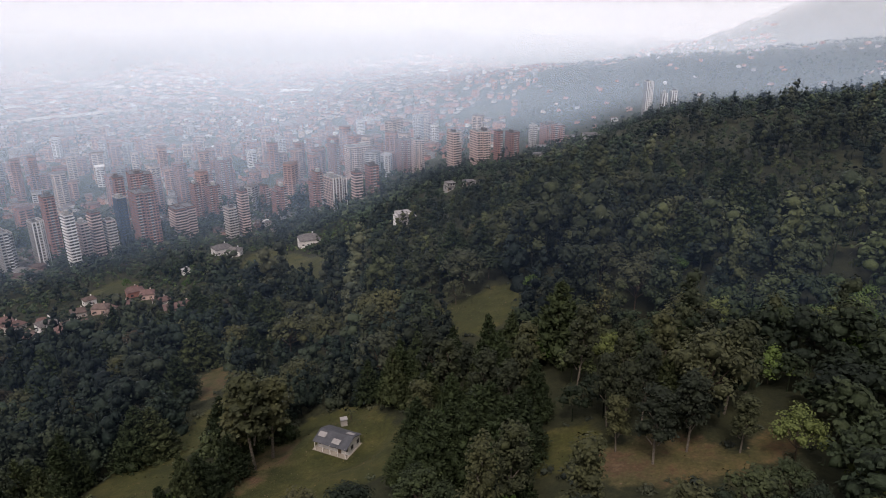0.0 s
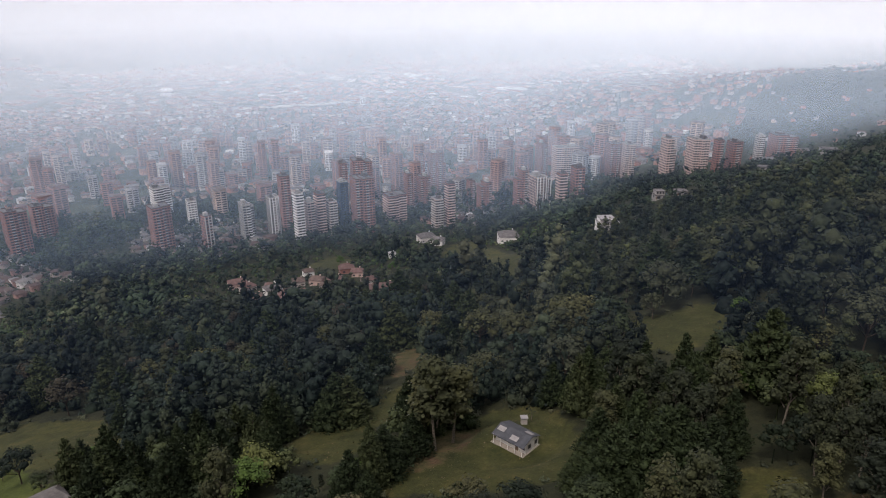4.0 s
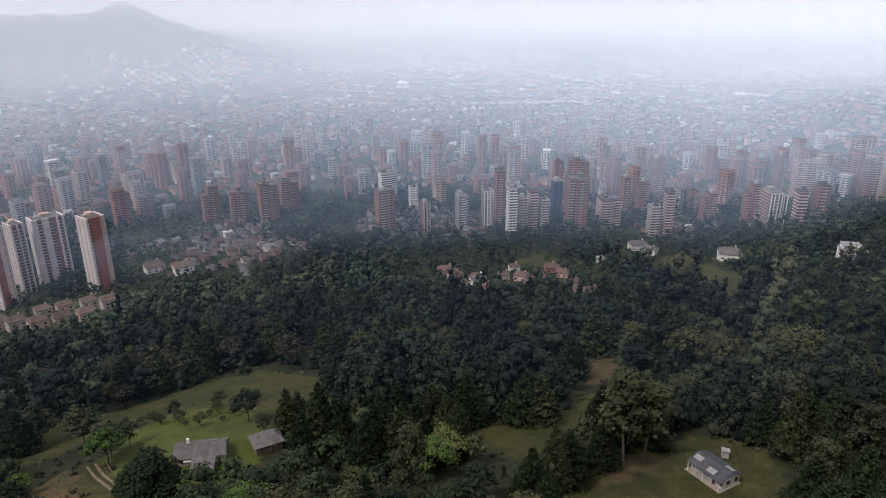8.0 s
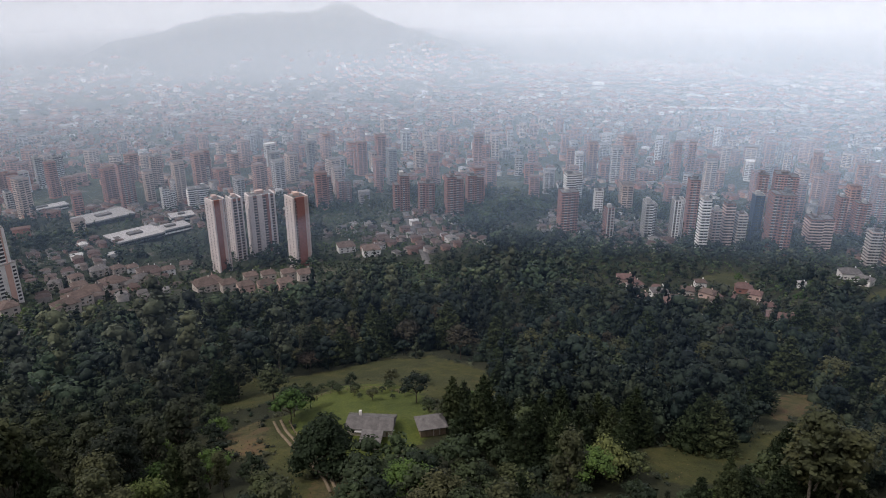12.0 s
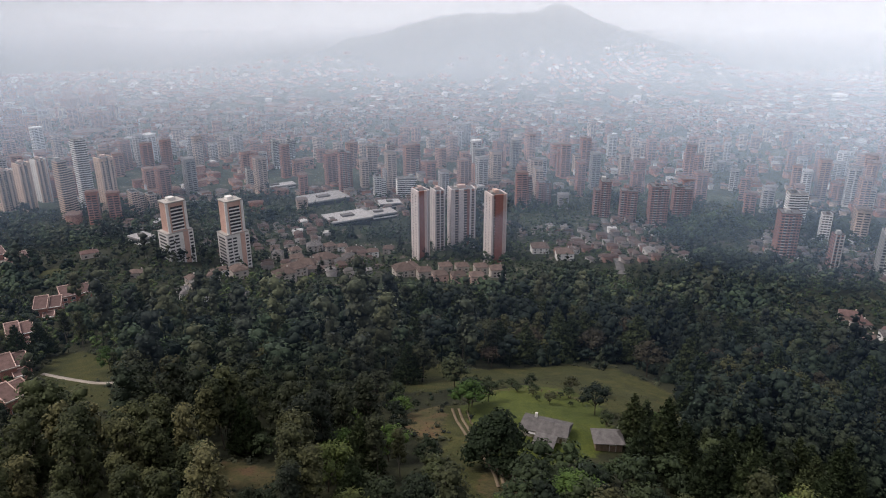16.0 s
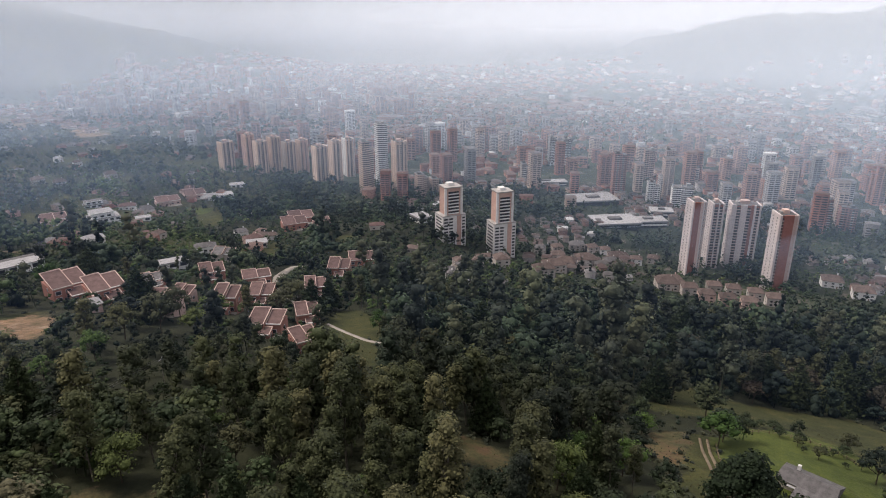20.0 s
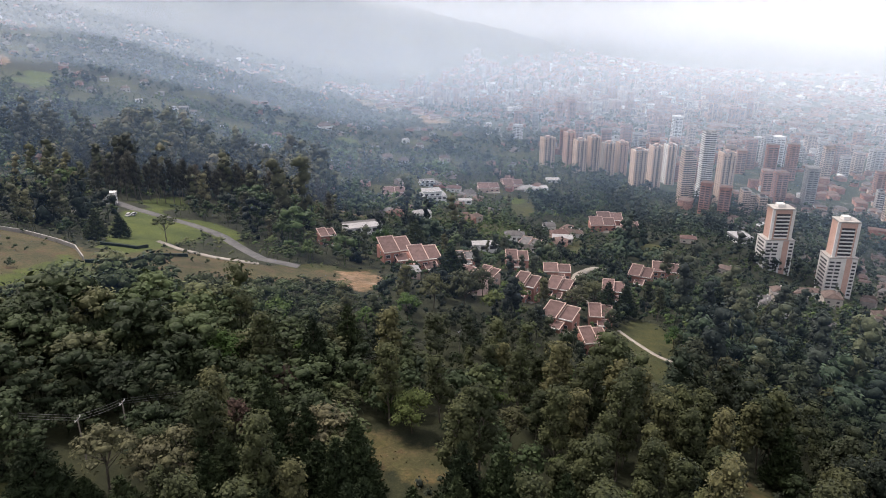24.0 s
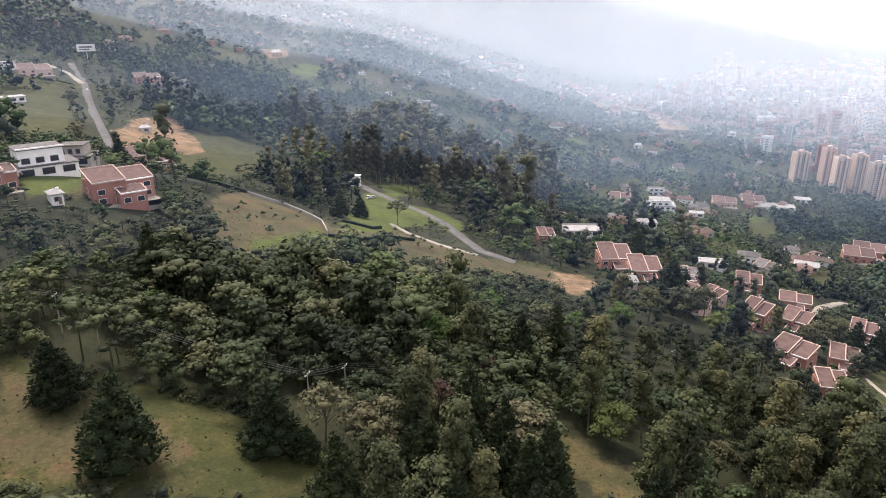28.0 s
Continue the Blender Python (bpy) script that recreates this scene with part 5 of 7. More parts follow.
# ---- houses ----
def aperture(parent, x, y, z, w, h, face, name="window", mat=None, frame_mat=None):
    """A window or door set in a wall that faces front (-y), back (+y), or a side; glass a little proud of a pale frame."""
    turn = {"front": 0, "right": 90, "back": 180, "left": 270}[face]
    if parent.location.xy.length > 480:
        bm = bmesh.new()
        box(bm, -w / 2, -0.08, 0, w / 2, 0.06, h)
        return part(name, bm, mat or GLASS, parent, m=pose(x, y, z, 0, 0, turn))
    bm = bmesh.new()
    box(bm, -w / 2 - 0.12, -0.06, -0.12, w / 2 + 0.12, 0.06, h + 0.12)
    fr = part(name, bm, frame_mat or WHITE, parent, m=pose(x, y, z, 0, 0, turn))
    bm = bmesh.new()
    box(bm, -w / 2, -0.09, 0, w / 2, 0.05, h)
    part("pane" if name == "window" else "leaf_panel", bm, mat or GLASS, fr)
    return fr


def windows_round(t, w, d, h, sill=0.9, z0=0.0):
    """Windows on the three sides that face the open, storey by storey."""
    storeys = max(1, int(h / 2.7))
    for s in range(storeys):
        z = z0 + s * 2.8 + sill
        n = max(1, int(w / 4.5))
        for i in range(n):
            aperture(t, -w / 2 + (i + 0.5) * w / n, -d / 2, z, min(1.9, w / n * 0.5), 1.35, "front")
        if d > 5:
            aperture(t, w / 2, 0, z, 1.5, 1.3, "right"), aperture(t, -w / 2, 0, z, 1.5, 1.3, "left")


def names_of(wall, roof):
    a = {"brick": "red brick", "brick_pale": "pale brick", "white_render": "white", "white_paint": "white", "cream_render": "cream plastered", "concrete": "concrete"}[wall.name]
    b = {"roof_tile": "terracotta tiled roof", "roof_brown_tile": "brown tiled roof", "roof_fibre_cement": "grey sheet roof", "roof_pale_sheet": "pale flat roof"}[roof.name]
    return a, b


def sloped(bm, x0, y0, x1, y1, za, zb, thick=0.25):
    """A roof plane that falls from y0 (height za) to y1 (height zb)."""
    v = [bm.verts.new(c) for c in ((x0, y0, za - thick), (x1, y0, za - thick), (x1, y1, zb - thick), (x0, y1, zb - thick), (x0, y0, za), (x1, y0, za), (x1, y1, zb), (x0, y1, zb))]
    for f in ((3, 2, 1, 0), (4, 5, 6, 7), (0, 1, 5, 4), (1, 2, 6, 5), (2, 3, 7, 6), (3, 0, 4, 7)):
        bm.faces.new([v[i] for i in f])


def villa(az, r, w, d, h, turn, wall, roof):
    """A modern hillside villa: two shifted brick wings under single-pitch tiled roofs edged with pale copings."""
    p = at(az, r)
    a, b = names_of(wall, roof)
    t = thing("villa", pose(p.x, p.y, p.z + 0.85 * uphill(az, r, max(w, d)), 0, 0, az + turn), f"{a} hillside villa with {b} and pale copings", "house", "villas on the slope")
    keep_clear(az, r, max(w, d) * 0.62)
    wings = [(-w * 0.24, 0, w * 0.52, d, h), (w * 0.27, d * 0.14, w * 0.46, d * 0.86, h * 0.86)]
    if r < 420 and w > 9:
        wings.append((w * 0.06, -d * 0.62, w * 0.42, d * 0.42, h * 0.5))
        boxed("terrace", PAVING, t, -w * 0.5, -d * 0.5 - 3.2, -3, w * 0.5, -d * 0.45, 0.12)
    for i, (cx, cy, ww, dd, hh) in enumerate(wings):
        x0, x1, y0, y1 = cx - ww / 2, cx + ww / 2, cy - dd / 2, cy + dd / 2
        bm = bmesh.new()
        box(bm, x0, y0, -8, x1, y1, hh)
        part("wall", bm, wall, t)
        bm = bmesh.new()
        sloped(bm, x0 - 0.15, y0 - 0.3, x1 + 0.15, y1 + 0.3, hh + 0.35, hh + 0.35 + dd * 0.22)
        part("roof", bm, roof, t)
        for ex in (x0 - 0.2, x1 - 0.2):
            bm = bmesh.new()
            sloped(bm, ex + 0.06, y0 - 0.35, ex + 0.34, y1 + 0.35, hh + 0.62, hh + 0.62 + dd * 0.22, 0.6)
            part("coping", bm, BRICK_PALE, t)
        boxed("coping", BRICK_PALE, t, x0, y1, hh + dd * 0.2, x1, y1 + 0.38, hh + 0.6 + dd * 0.22)
        boxed("fascia", WHITE if i else CREAM, t, x0, y0 - 0.36, hh + 0.02, x1, y0 - 0.02, hh + 0.42)
        n = 2 if ww > 6 else 1
        for s in range(max(1, int(hh / 2.7))):
            for k in range(n):
                aperture(t, x0 + (k + 0.5) * ww / n, y0, 0.7 + 2.8 * s, min(2.0, ww / n * 0.55), 1.5, "front")
            aperture(t, x1, cy, 0.8 + 2.8 * s, 1.6, 1.3, "right") if i else aperture(t, x0, cy, 0.8 + 2.8 * s, 1.6, 1.3, "left")
    aperture(t, w * 0.05, -d * 0.3, 0, 1.0, 2.1, "front", "door", WOOD)
    boxed("terrace", PAVING, t, -w * 0.1, -d * 0.5 - 3.2, -1.5, w * 0.5, -d * 0.29, 0.02)
    return t


def cottage(az, r, w, d, h, turn, wall, roof):
    """A plain house under a hipped roof."""
    p = at(az, r)
    a, b = names_of(wall, roof)
    t = thing("house", pose(p.x, p.y, p.z + 0.85 * uphill(az, r, max(w, d)), 0, 0, az + turn), f"{a} house with a {b}", "house", "small houses")
    keep_clear(az, r, max(w, d) * 0.6)
    boxed("wall", wall, t, -w / 2, -d / 2, -8, w / 2, d / 2, h)
    bm = bmesh.new()
    hip_roof(bm, -w / 2, -d / 2, w / 2, d / 2, h + 0.18, min(w, d) * 0.26)
    part("roof", bm, roof, t)
    windows_round(t, w, d, h)
    aperture(t, w * 0.2, -d / 2 - 0.02, 0, 0.9, 2.05, "front", "door", WOOD)
    boxed("chimney", wall, t, w * 0.2, d * 0.1, h, w * 0.2 + 0.8, d * 0.1 + 0.8, h + min(w, d) * 0.3 + 0.3)
    return t


def flat(az, r, w, d, h, turn, wall, roof):
    """A modern flat-roofed house of two shifted storeys with wide windows."""
    p = at(az, r)
    a, b = names_of(wall, roof)
    t = thing("modern_house", pose(p.x, p.y, p.z + 0.85 * uphill(az, r, max(w, d)), 0, 0, az + turn), f"{a} modern house with a {b} and wide windows", "house", "modern houses")
    keep_clear(az, r, max(w, d) * 0.6)
    low = min(3.2, h)
    wall = WHITEWASH if wall is WHITE else wall
    boxed("wall", wall, t, -w / 2, -d / 2, -8, w / 2, d / 2, low)
    boxed("roof", roof, t, -w / 2 - 0.4, -d / 2 - 0.4, low, w / 2 + 0.4, d / 2 + 0.4, low + 0.3)
    if h > 5:
        boxed("upper_wall", wall, t, -w * 0.44, -d * 0.38, low + 0.3, w * 0.3, d * 0.46, h)
        boxed("upper_roof", roof, t, -w * 0.46, -d * 0.42, h, w * 0.32, d * 0.5, h + 0.3)
        boxed("parapet", wall, t, -w * 0.46, -d * 0.44, h + 0.3, w * 0.32, -d * 0.42 + 0.15, h + 0.75)
        for k in range(3):
            aperture(t, -w * 0.32 + k * w * 0.23, -d * 0.38, low + 1.0, w * 0.13, 1.7, "front", frame_mat=METAL)
    n = max(2, int(w / 5))
    for k in range(n):
        aperture(t, -w / 2 + (k + 0.5) * w / n, -d / 2, 0.5, w / n * 0.6, 2.0, "front", frame_mat=METAL)
    aperture(t, w / 2, 0, 0.8, d * 0.3, 1.6, "right", frame_mat=METAL)
    aperture(t, -w / 2, 0, 0.8, d * 0.3, 1.6, "left", frame_mat=METAL)
    aperture(t, -w * 0.5 + 0.9, -d / 2 - 0.03, 0, 0.9, 2.1, "front", "door", WOOD)
    return t


cottage(34.5, 470, 8.8, 8.2, 4, 15, BRICK_PALE, ROOF_BROWN)
cottage(33.2, 493, 10.0, 9.3, 4, -10, WHITE, ROOF_TILE)
cottage(31.7, 467, 9.5, 8.8, 4, 20, BRICK_PALE, ROOF_BROWN)
cottage(30.8, 498, 9.3, 8.6, 4, 5, CREAM, ROOF_BROWN)
cottage(32.4, 418, 8.5, 7.9, 4, 10, BRICK_PALE, ROOF_TILE)
cottage(28.5, 472, 7.4, 6.8, 4, -15, CREAM, ROOF_BROWN)
cottage(29.9, 532, 8.2, 7.6, 4, 15, WHITE, ROOF_BROWN)
cottage(25.6, 509, 9.4, 8.8, 4, -5, BRICK_PALE, ROOF_TILE)
cottage(26.6, 539, 7.5, 7.0, 4, 15, CREAM, ROOF_TILE)
cottage(29.0, 421, 5.9, 5.5, 4, 15, CREAM, ROOF_BROWN)
villa(105.6, 221, 9.3, 8.7, 5, 20, BRICK, ROOF_TILE)
villa(108.8, 245, 12.5, 10.2, 5, -20, BRICK, ROOF_TILE)
villa(105.2, 268, 9.8, 9.1, 5, 5, BRICK, ROOF_TILE)
villa(104.3, 331, 10.9, 10.1, 7.5, 0, BRICK, ROOF_TILE)
villa(102.1, 392, 12.8, 11.9, 7, -10, BRICK, ROOF_TILE)
villa(100.1, 434, 16.7, 11.6, 6, 5, BRICK, ROOF_TILE)
villa(109.0, 306, 11.0, 10.3, 6, -15, BRICK, ROOF_TILE)
villa(109.3, 349, 14.6, 8.5, 5, 5, BRICK, ROOF_TILE)
villa(112.0, 283, 9.8, 10.2, 7.5, -20, BRICK, ROOF_TILE)
villa(117.2, 264, 12.0, 11.1, 4.5, -30, BRICK_PALE, ROOF_TILE)
villa(115.5, 302, 8.9, 8.3, 4.5, -30, BRICK_PALE, ROOF_TILE)
villa(112.9, 353, 12.5, 10.2, 5.5, 5, BRICK, ROOF_TILE)
villa(121.2, 296, 14.2, 13.2, 6, 15, BRICK, ROOF_TILE)
villa(123.8, 307, 15.1, 14.0, 6, 15, BRICK, ROOF_TILE)
villa(117.7, 329, 12.7, 7.4, 4, 10, BRICK, ROOF_GREY)
cottage(122.5, 269, 7.1, 6.6, 3, 10, BRICK_PALE, ROOF_WHITE)
flat(116.0, 385, 16.5, 7.7, 4, 10, WHITE, ROOF_WHITE)
villa(111.8, 425, 13.0, 9.1, 5, -20, CREAM, ROOF_GREY)
flat(126.7, 385, 22.1, 10.3, 5, 10, WHITE, ROOF_GREY)
flat(120.4, 692, 25.8, 19.8, 8, 10, WHITE, ROOF_WHITE)
flat(120.8, 780, 23.1, 13.4, 6, 10, WHITE, ROOF_GREY)
villa(123.8, 690, 22.6, 15.7, 4, 5, BRICK_PALE, ROOF_TILE)
flat(117.6, 702, 13.6, 9.5, 4, 5, WHITE, ROOF_WHITE)
villa(115.6, 798, 25.8, 15.4, 5, 10, BRICK_PALE, ROOF_TILE)
flat(111.3, 861, 23.0, 16.0, 5, 10, WHITE, ROOF_WHITE)
villa(113.5, 840, 24.9, 17.4, 5, 10, BRICK_PALE, ROOF_TILE)
villa(105.7, 644, 24.3, 16.9, 6, 10, BRICK, ROOF_TILE)
villa(103.4, 646, 16.5, 11.5, 5, 10, BRICK_PALE, ROOF_TILE)
flat(109.0, 537, 16.3, 11.4, 4, 0, CREAM, ROOF_WHITE)
cottage(107.8, 599, 10.9, 8.8, 4, 10, WHITE, ROOF_BROWN)
flat(110.1, 957, 18.4, 15.0, 5, 10, WHITE, ROOF_WHITE)
for h_az, h_r, h_w, h_turn, h_wall, h_roof in ((115.8, 806, 19, 10, CREAM, ROOF_TILE), (112.4, 838, 21, 0, WHITE, ROOF_WHITE), (114.0, 860, 16, 20, BRICK_PALE, ROOF_TILE), (118.6, 770, 17, -10, WHITE, ROOF_TILE), (123.7, 700, 15, 10, CREAM, ROOF_TILE), (109.3, 560, 15, 15, BRICK_PALE, ROOF_TILE), (113.2, 470, 14, 0, WHITE, ROOF_GREY), (103.3, 640, 17, 20, BRICK_PALE, ROOF_TILE), (116.8, 560, 13, 30, CREAM, ROOF_BROWN), (121.4, 520, 14, 10, WHITE, ROOF_WHITE), (98.6, 590, 13, 5, CREAM, ROOF_TILE), (95.4, 520, 12, -20, CREAM, ROOF_BROWN), (89.0, 545, 13, 20, WHITE, ROOF_BROWN)):
    cottage(h_az, h_r, h_w, h_w * 0.62, 4, h_turn, h_wall, h_roof)
cottage(91.3, 472, 8.0, 8.4, 6, 20, CREAM, ROOF_BROWN)
cottage(89.6, 495, 7.6, 8.0, 6, -15, CREAM, ROOF_BROWN)
cottage(87.5, 524, 12.1, 12.7, 7, 15, CREAM, ROOF_BROWN)
cottage(90.6, 427, 8.0, 8.3, 5, 25, WHITE, ROOF_GREY)
cottage(92.1, 431, 6.0, 6.3, 5, 15, WHITE, ROOF_GREY)
cottage(87.6, 424, 8.6, 9.0, 5, -20, CREAM, ROOF_GREY)
cottage(83.7, 534, 16.5, 13.4, 7, 20, CREAM, ROOF_BROWN)
cottage(81.7, 581, 16.1, 15.0, 7, -10, CREAM, ROOF_BROWN)
cottage(82.5, 618, 12.3, 11.5, 7, 10, CREAM, ROOF_BROWN)
cottage(79.8, 615, 14.2, 13.2, 6, 15, CREAM, ROOF_BROWN)
cottage(77.9, 638, 12.7, 11.8, 6, 25, CREAM, ROOF_GREY)
cottage(77.0, 679, 11.4, 10.6, 6, 15, WHITE, ROOF_BROWN)
cottage(75.8, 664, 11.2, 10.4, 6, 5, WHITE, ROOF_BROWN)
cottage(74.4, 679, 11.4, 10.6, 6, -5, CREAM, ROOF_BROWN)
cottage(82.6, 675, 11.3, 10.5, 6, 15, CREAM, ROOF_BROWN)
cottage(81.1, 697, 11.7, 10.9, 6, 5, CREAM, ROOF_GREY)
cottage(79.6, 701, 11.7, 10.9, 6, 25, CREAM, ROOF_BROWN)
cottage(78.5, 701, 10.7, 9.9, 6, 10, WHITE, ROOF_BROWN)
cottage(84.1, 638, 9.7, 9.1, 6, -15, CREAM, ROOF_GREY)
cottage(85.0, 595, 9.1, 8.5, 6, 15, CREAM, ROOF_BROWN)
cottage(72.8, 577, 19.6, 16.0, 6, 20, BRICK_PALE, ROOF_BROWN)
cottage(73.1, 569, 17.6, 16.4, 6, 15, CREAM, ROOF_BROWN)
cottage(71.2, 559, 13.0, 12.1, 7, 12, CREAM, ROOF_BROWN)
cottage(69.8, 535, 12.5, 11.6, 7, 12, BRICK_PALE, ROOF_BROWN)
cottage(68.1, 529, 12.3, 11.5, 7, 12, BRICK_PALE, ROOF_BROWN)
cottage(66.4, 527, 12.3, 11.4, 7, 12, BRICK_PALE, ROOF_BROWN)
cottage(69.3, 594, 11.9, 11.1, 7, 12, CREAM, ROOF_BROWN)
cottage(67.8, 583, 11.7, 10.9, 7, 12, CREAM, ROOF_BROWN)
cottage(66.1, 573, 11.5, 10.7, 7, 12, CREAM, ROOF_BROWN)
cottage(64.6, 554, 12.9, 12.0, 7, 12, CREAM, ROOF_BROWN)
cottage(58.7, 648, 16.9, 15.7, 7, 10, WHITE, ROOF_BROWN)
cottage(60.9, 675, 17.5, 16.3, 6, 10, WHITE, ROOF_BROWN)
cottage(76.0, 441, 13.9, 11.3, 4, 20, CREAM, ROOF_BROWN)
cottage(78.6, 402, 9.5, 7.8, 4, 20, WHITE, ROOF_GREY)
cottage(87.9, 424, 8.6, 7.0, 5, 20, CREAM, ROOF_GREY)
cottage(91.0, 463, 8.6, 7.0, 5, 20, CREAM, ROOF_GREY)
cottage(92.2, 441, 7.5, 6.1, 5, 10, WHITE, ROOF_GREY)
cottage(82.8, 560, 17.3, 16.1, 6, 25, CREAM, ROOF_BROWN)
cottage(80.2, 621, 16.2, 15.1, 6, 20, CREAM, ROOF_BROWN)
cottage(80.9, 702, 13.9, 12.9, 6, 20, CREAM, ROOF_GREY)
cottage(77.5, 675, 15.5, 14.4, 6, 15, CREAM, ROOF_BROWN)
cottage(76.5, 451, 16.3, 11.4, 4, 15, CREAM, ROOF_BROWN)
cottage(36.0, 532, 14.0, 11.0, 4, 10, BRICK_PALE, ROOF_TILE)
cottage(35.2, 512, 11.0, 9.0, 4, 30, CREAM, ROOF_TILE)
cottage(33.1, 484, 12.0, 10.0, 4, 20, WHITE, ROOF_GREY)
cottage(32.0, 448, 11.5, 10.0, 4, -10, BRICK, ROOF_TILE)
cottage(30.9, 436, 9.5, 8.0, 4, 25, CREAM, ROOF_BROWN)
cottage(30.1, 456, 11.0, 9.5, 4, 10, BRICK_PALE, ROOF_TILE)
cottage(29.2, 494, 10.0, 9.0, 4, -20, BRICK_PALE, ROOF_BROWN)
cottage(32.5, 395, 11.0, 9.0, 4, 10, CREAM, ROOF_BROWN)
cottage(27.5, 484, 12.0, 9.5, 4, 15, BRICK_PALE, ROOF_TILE)
cottage(27.9, 447, 9.0, 8.0, 4, -5, CREAM, ROOF_BROWN)
cottage(26.5, 527, 12.0, 8.5, 4, 10, BRICK, ROOF_TILE)
cottage(24.6, 471, 10.0, 8.0, 4, 20, CREAM, ROOF_TILE)
cottage(23.2, 417, 19.0, 9.5, 4, 5, BRICK_PALE, ROOF_TILE)
cottage(25.8, 391, 7.4, 6.9, 4, 5, WHITE, ROOF_BROWN)
cottage(19.3, 650, 16.8, 13.7, 5, 20, WHITE, ROOF_GREY)
cottage(18.3, 615, 12.2, 9.9, 5, -20, WHITE, ROOF_GREY)
cottage(22.4, 574, 6.1, 5.7, 4, 10, WHITE, ROOF_WHITE)
cottage(12.0, 615, 18.7, 17.4, 5, 10, WHITE, ROOF_GREY)
flat(3.5, 490, 14.7, 13.7, 6, 20, WHITE, ROOF_WHITE)
flat(3.5, 479, 9.4, 8.7, 6, 20, CONCRETE, ROOF_GREY)
flat(-0.5, 546, 9.7, 9.0, 6, 20, CONCRETE, ROOF_GREY)
flat(-2.1, 536, 8.7, 8.1, 5, 20, CONCRETE, ROOF_GREY)
flat(-8.4, 963, 25.4, 17.7, 6, 20, CONCRETE, ROOF_GREY)
flat(-8.0, 671, 10.8, 7.5, 5, 20, CONCRETE, ROOF_GREY)
flat(-12.3, 694, 17.2, 12.0, 5, 20, CONCRETE, ROOF_GREY)
flat(169.8, 256, 18.0, 12.5, 8.5, 10, WHITE, ROOF_GREY)
flat(167.5, 285, 11.7, 9.5, 7, -20, CREAM, ROOF_GREY)
villa(165.0, 230, 18.7, 10.9, 7, 15, BRICK, ROOF_TILE)
villa(162.6, 335, 19.6, 11.4, 6, 15, BRICK, ROOF_TILE)
villa(172.6, 237, 7.7, 7.1, 6, 10, BRICK, ROOF_TILE)
villa(172.0, 393, 10.3, 9.6, 7, 10, BRICK, ROOF_GREY)
cottage(169.5, 222, 3.3, 5.0, 3, 10, WHITE, ROOF_WHITE)
villa(169.2, 691, 25.8, 17.3, 6, 10, BRICK_PALE, ROOF_TILE)
flat(171.2, 568, 20.5, 11.9, 4, 10, WHITE, ROOF_WHITE)
flat(170.8, 711, 20.4, 11.9, 6, 10, WHITE, ROOF_WHITE)
villa(161.9, 744, 23.6, 13.7, 7, 10, BRICK, ROOF_TILE)
cottage(162.6, 505, 6.6, 6.1, 3, 10, CREAM, ROOF_WHITE)
villa(129.8, 333, 8.6, 8.0, 5, 15, BRICK, ROOF_TILE)
flat(126.8, 378, 20.0, 9.3, 5, 10, WHITE, ROOF_WHITE)
cottage(152.2, 1185, 17.0, 15.8, 6, 10, BRICK_PALE, ROOF_WHITE)
flat(141.0, 959, 9.7, 9.0, 6, 10, WHITE, ROOF_WHITE)
flat(143.4, 975, 8.5, 7.9, 5, 10, WHITE, ROOF_WHITE)
cottage(144.2, 1058, 10.7, 9.9, 5, 10, CREAM, ROOF_BROWN)
cottage(145.5, 1122, 9.7, 9.0, 5, 10, WHITE, ROOF_BROWN)
flat(137.4, 919, 8.0, 7.5, 5, 10, WHITE, ROOF_WHITE)
cottage(146.5, 1000, 10.1, 9.4, 5, 10, CREAM, ROOF_BROWN)
cottage(147.8, 1141, 11.5, 10.7, 5, 10, CREAM, ROOF_GREY)
cottage(142.8, 1151, 11.6, 10.8, 5, 10, CREAM, ROOF_BROWN)
cottage(138.6, 1421, 12.3, 11.4, 5, 10, WHITE, ROOF_BROWN)
cottage(129.4, 1175, 22.2, 20.7, 5, 10, WHITE, ROOF_BROWN)
villa(125.4, 1972, 25.8, 24.9, 5, 10, BRICK_PALE, ROOF_TILE)
villa(124.3, 1842, 25.8, 23.2, 5, 10, BRICK_PALE, ROOF_TILE)
villa(123.1, 1755, 25.8, 22.2, 5, 10, BRICK_PALE, ROOF_TILE)
villa(121.6, 1596, 25.8, 22.9, 5, 10, BRICK_PALE, ROOF_TILE)
villa(120.2, 1529, 25.8, 19.4, 5, 10, BRICK_PALE, ROOF_TILE)
cottage(122.7, 1118, 11.4, 10.6, 5, 10, WHITE, ROOF_WHITE)
cottage(121.5, 1076, 11.0, 10.2, 5, 10, WHITE, ROOF_BROWN)
cottage(124.3, 934, 13.7, 12.7, 5, 10, CREAM, ROOF_BROWN)
cottage(122.9, 916, 13.5, 12.5, 5, 10, CREAM, ROOF_BROWN)
cottage(119.4, 959, 14.1, 13.1, 5, 10, CREAM, ROOF_BROWN)
cottage(125.3, 1054, 10.8, 10.0, 5, 10, CREAM, ROOF_BROWN)
cottage(117.3, 755, 14.6, 13.6, 5, 10, WHITE, ROOF_GREY)
cottage(110.2, 635, 11.5, 10.7, 5, 10, WHITE, ROOF_GREY)
cottage(108.5, 594, 10.8, 10.0, 5, 10, WHITE, ROOF_BROWN)
villa(105.1, 695, 25.8, 18.2, 6, 10, BRICK, ROOF_TILE)


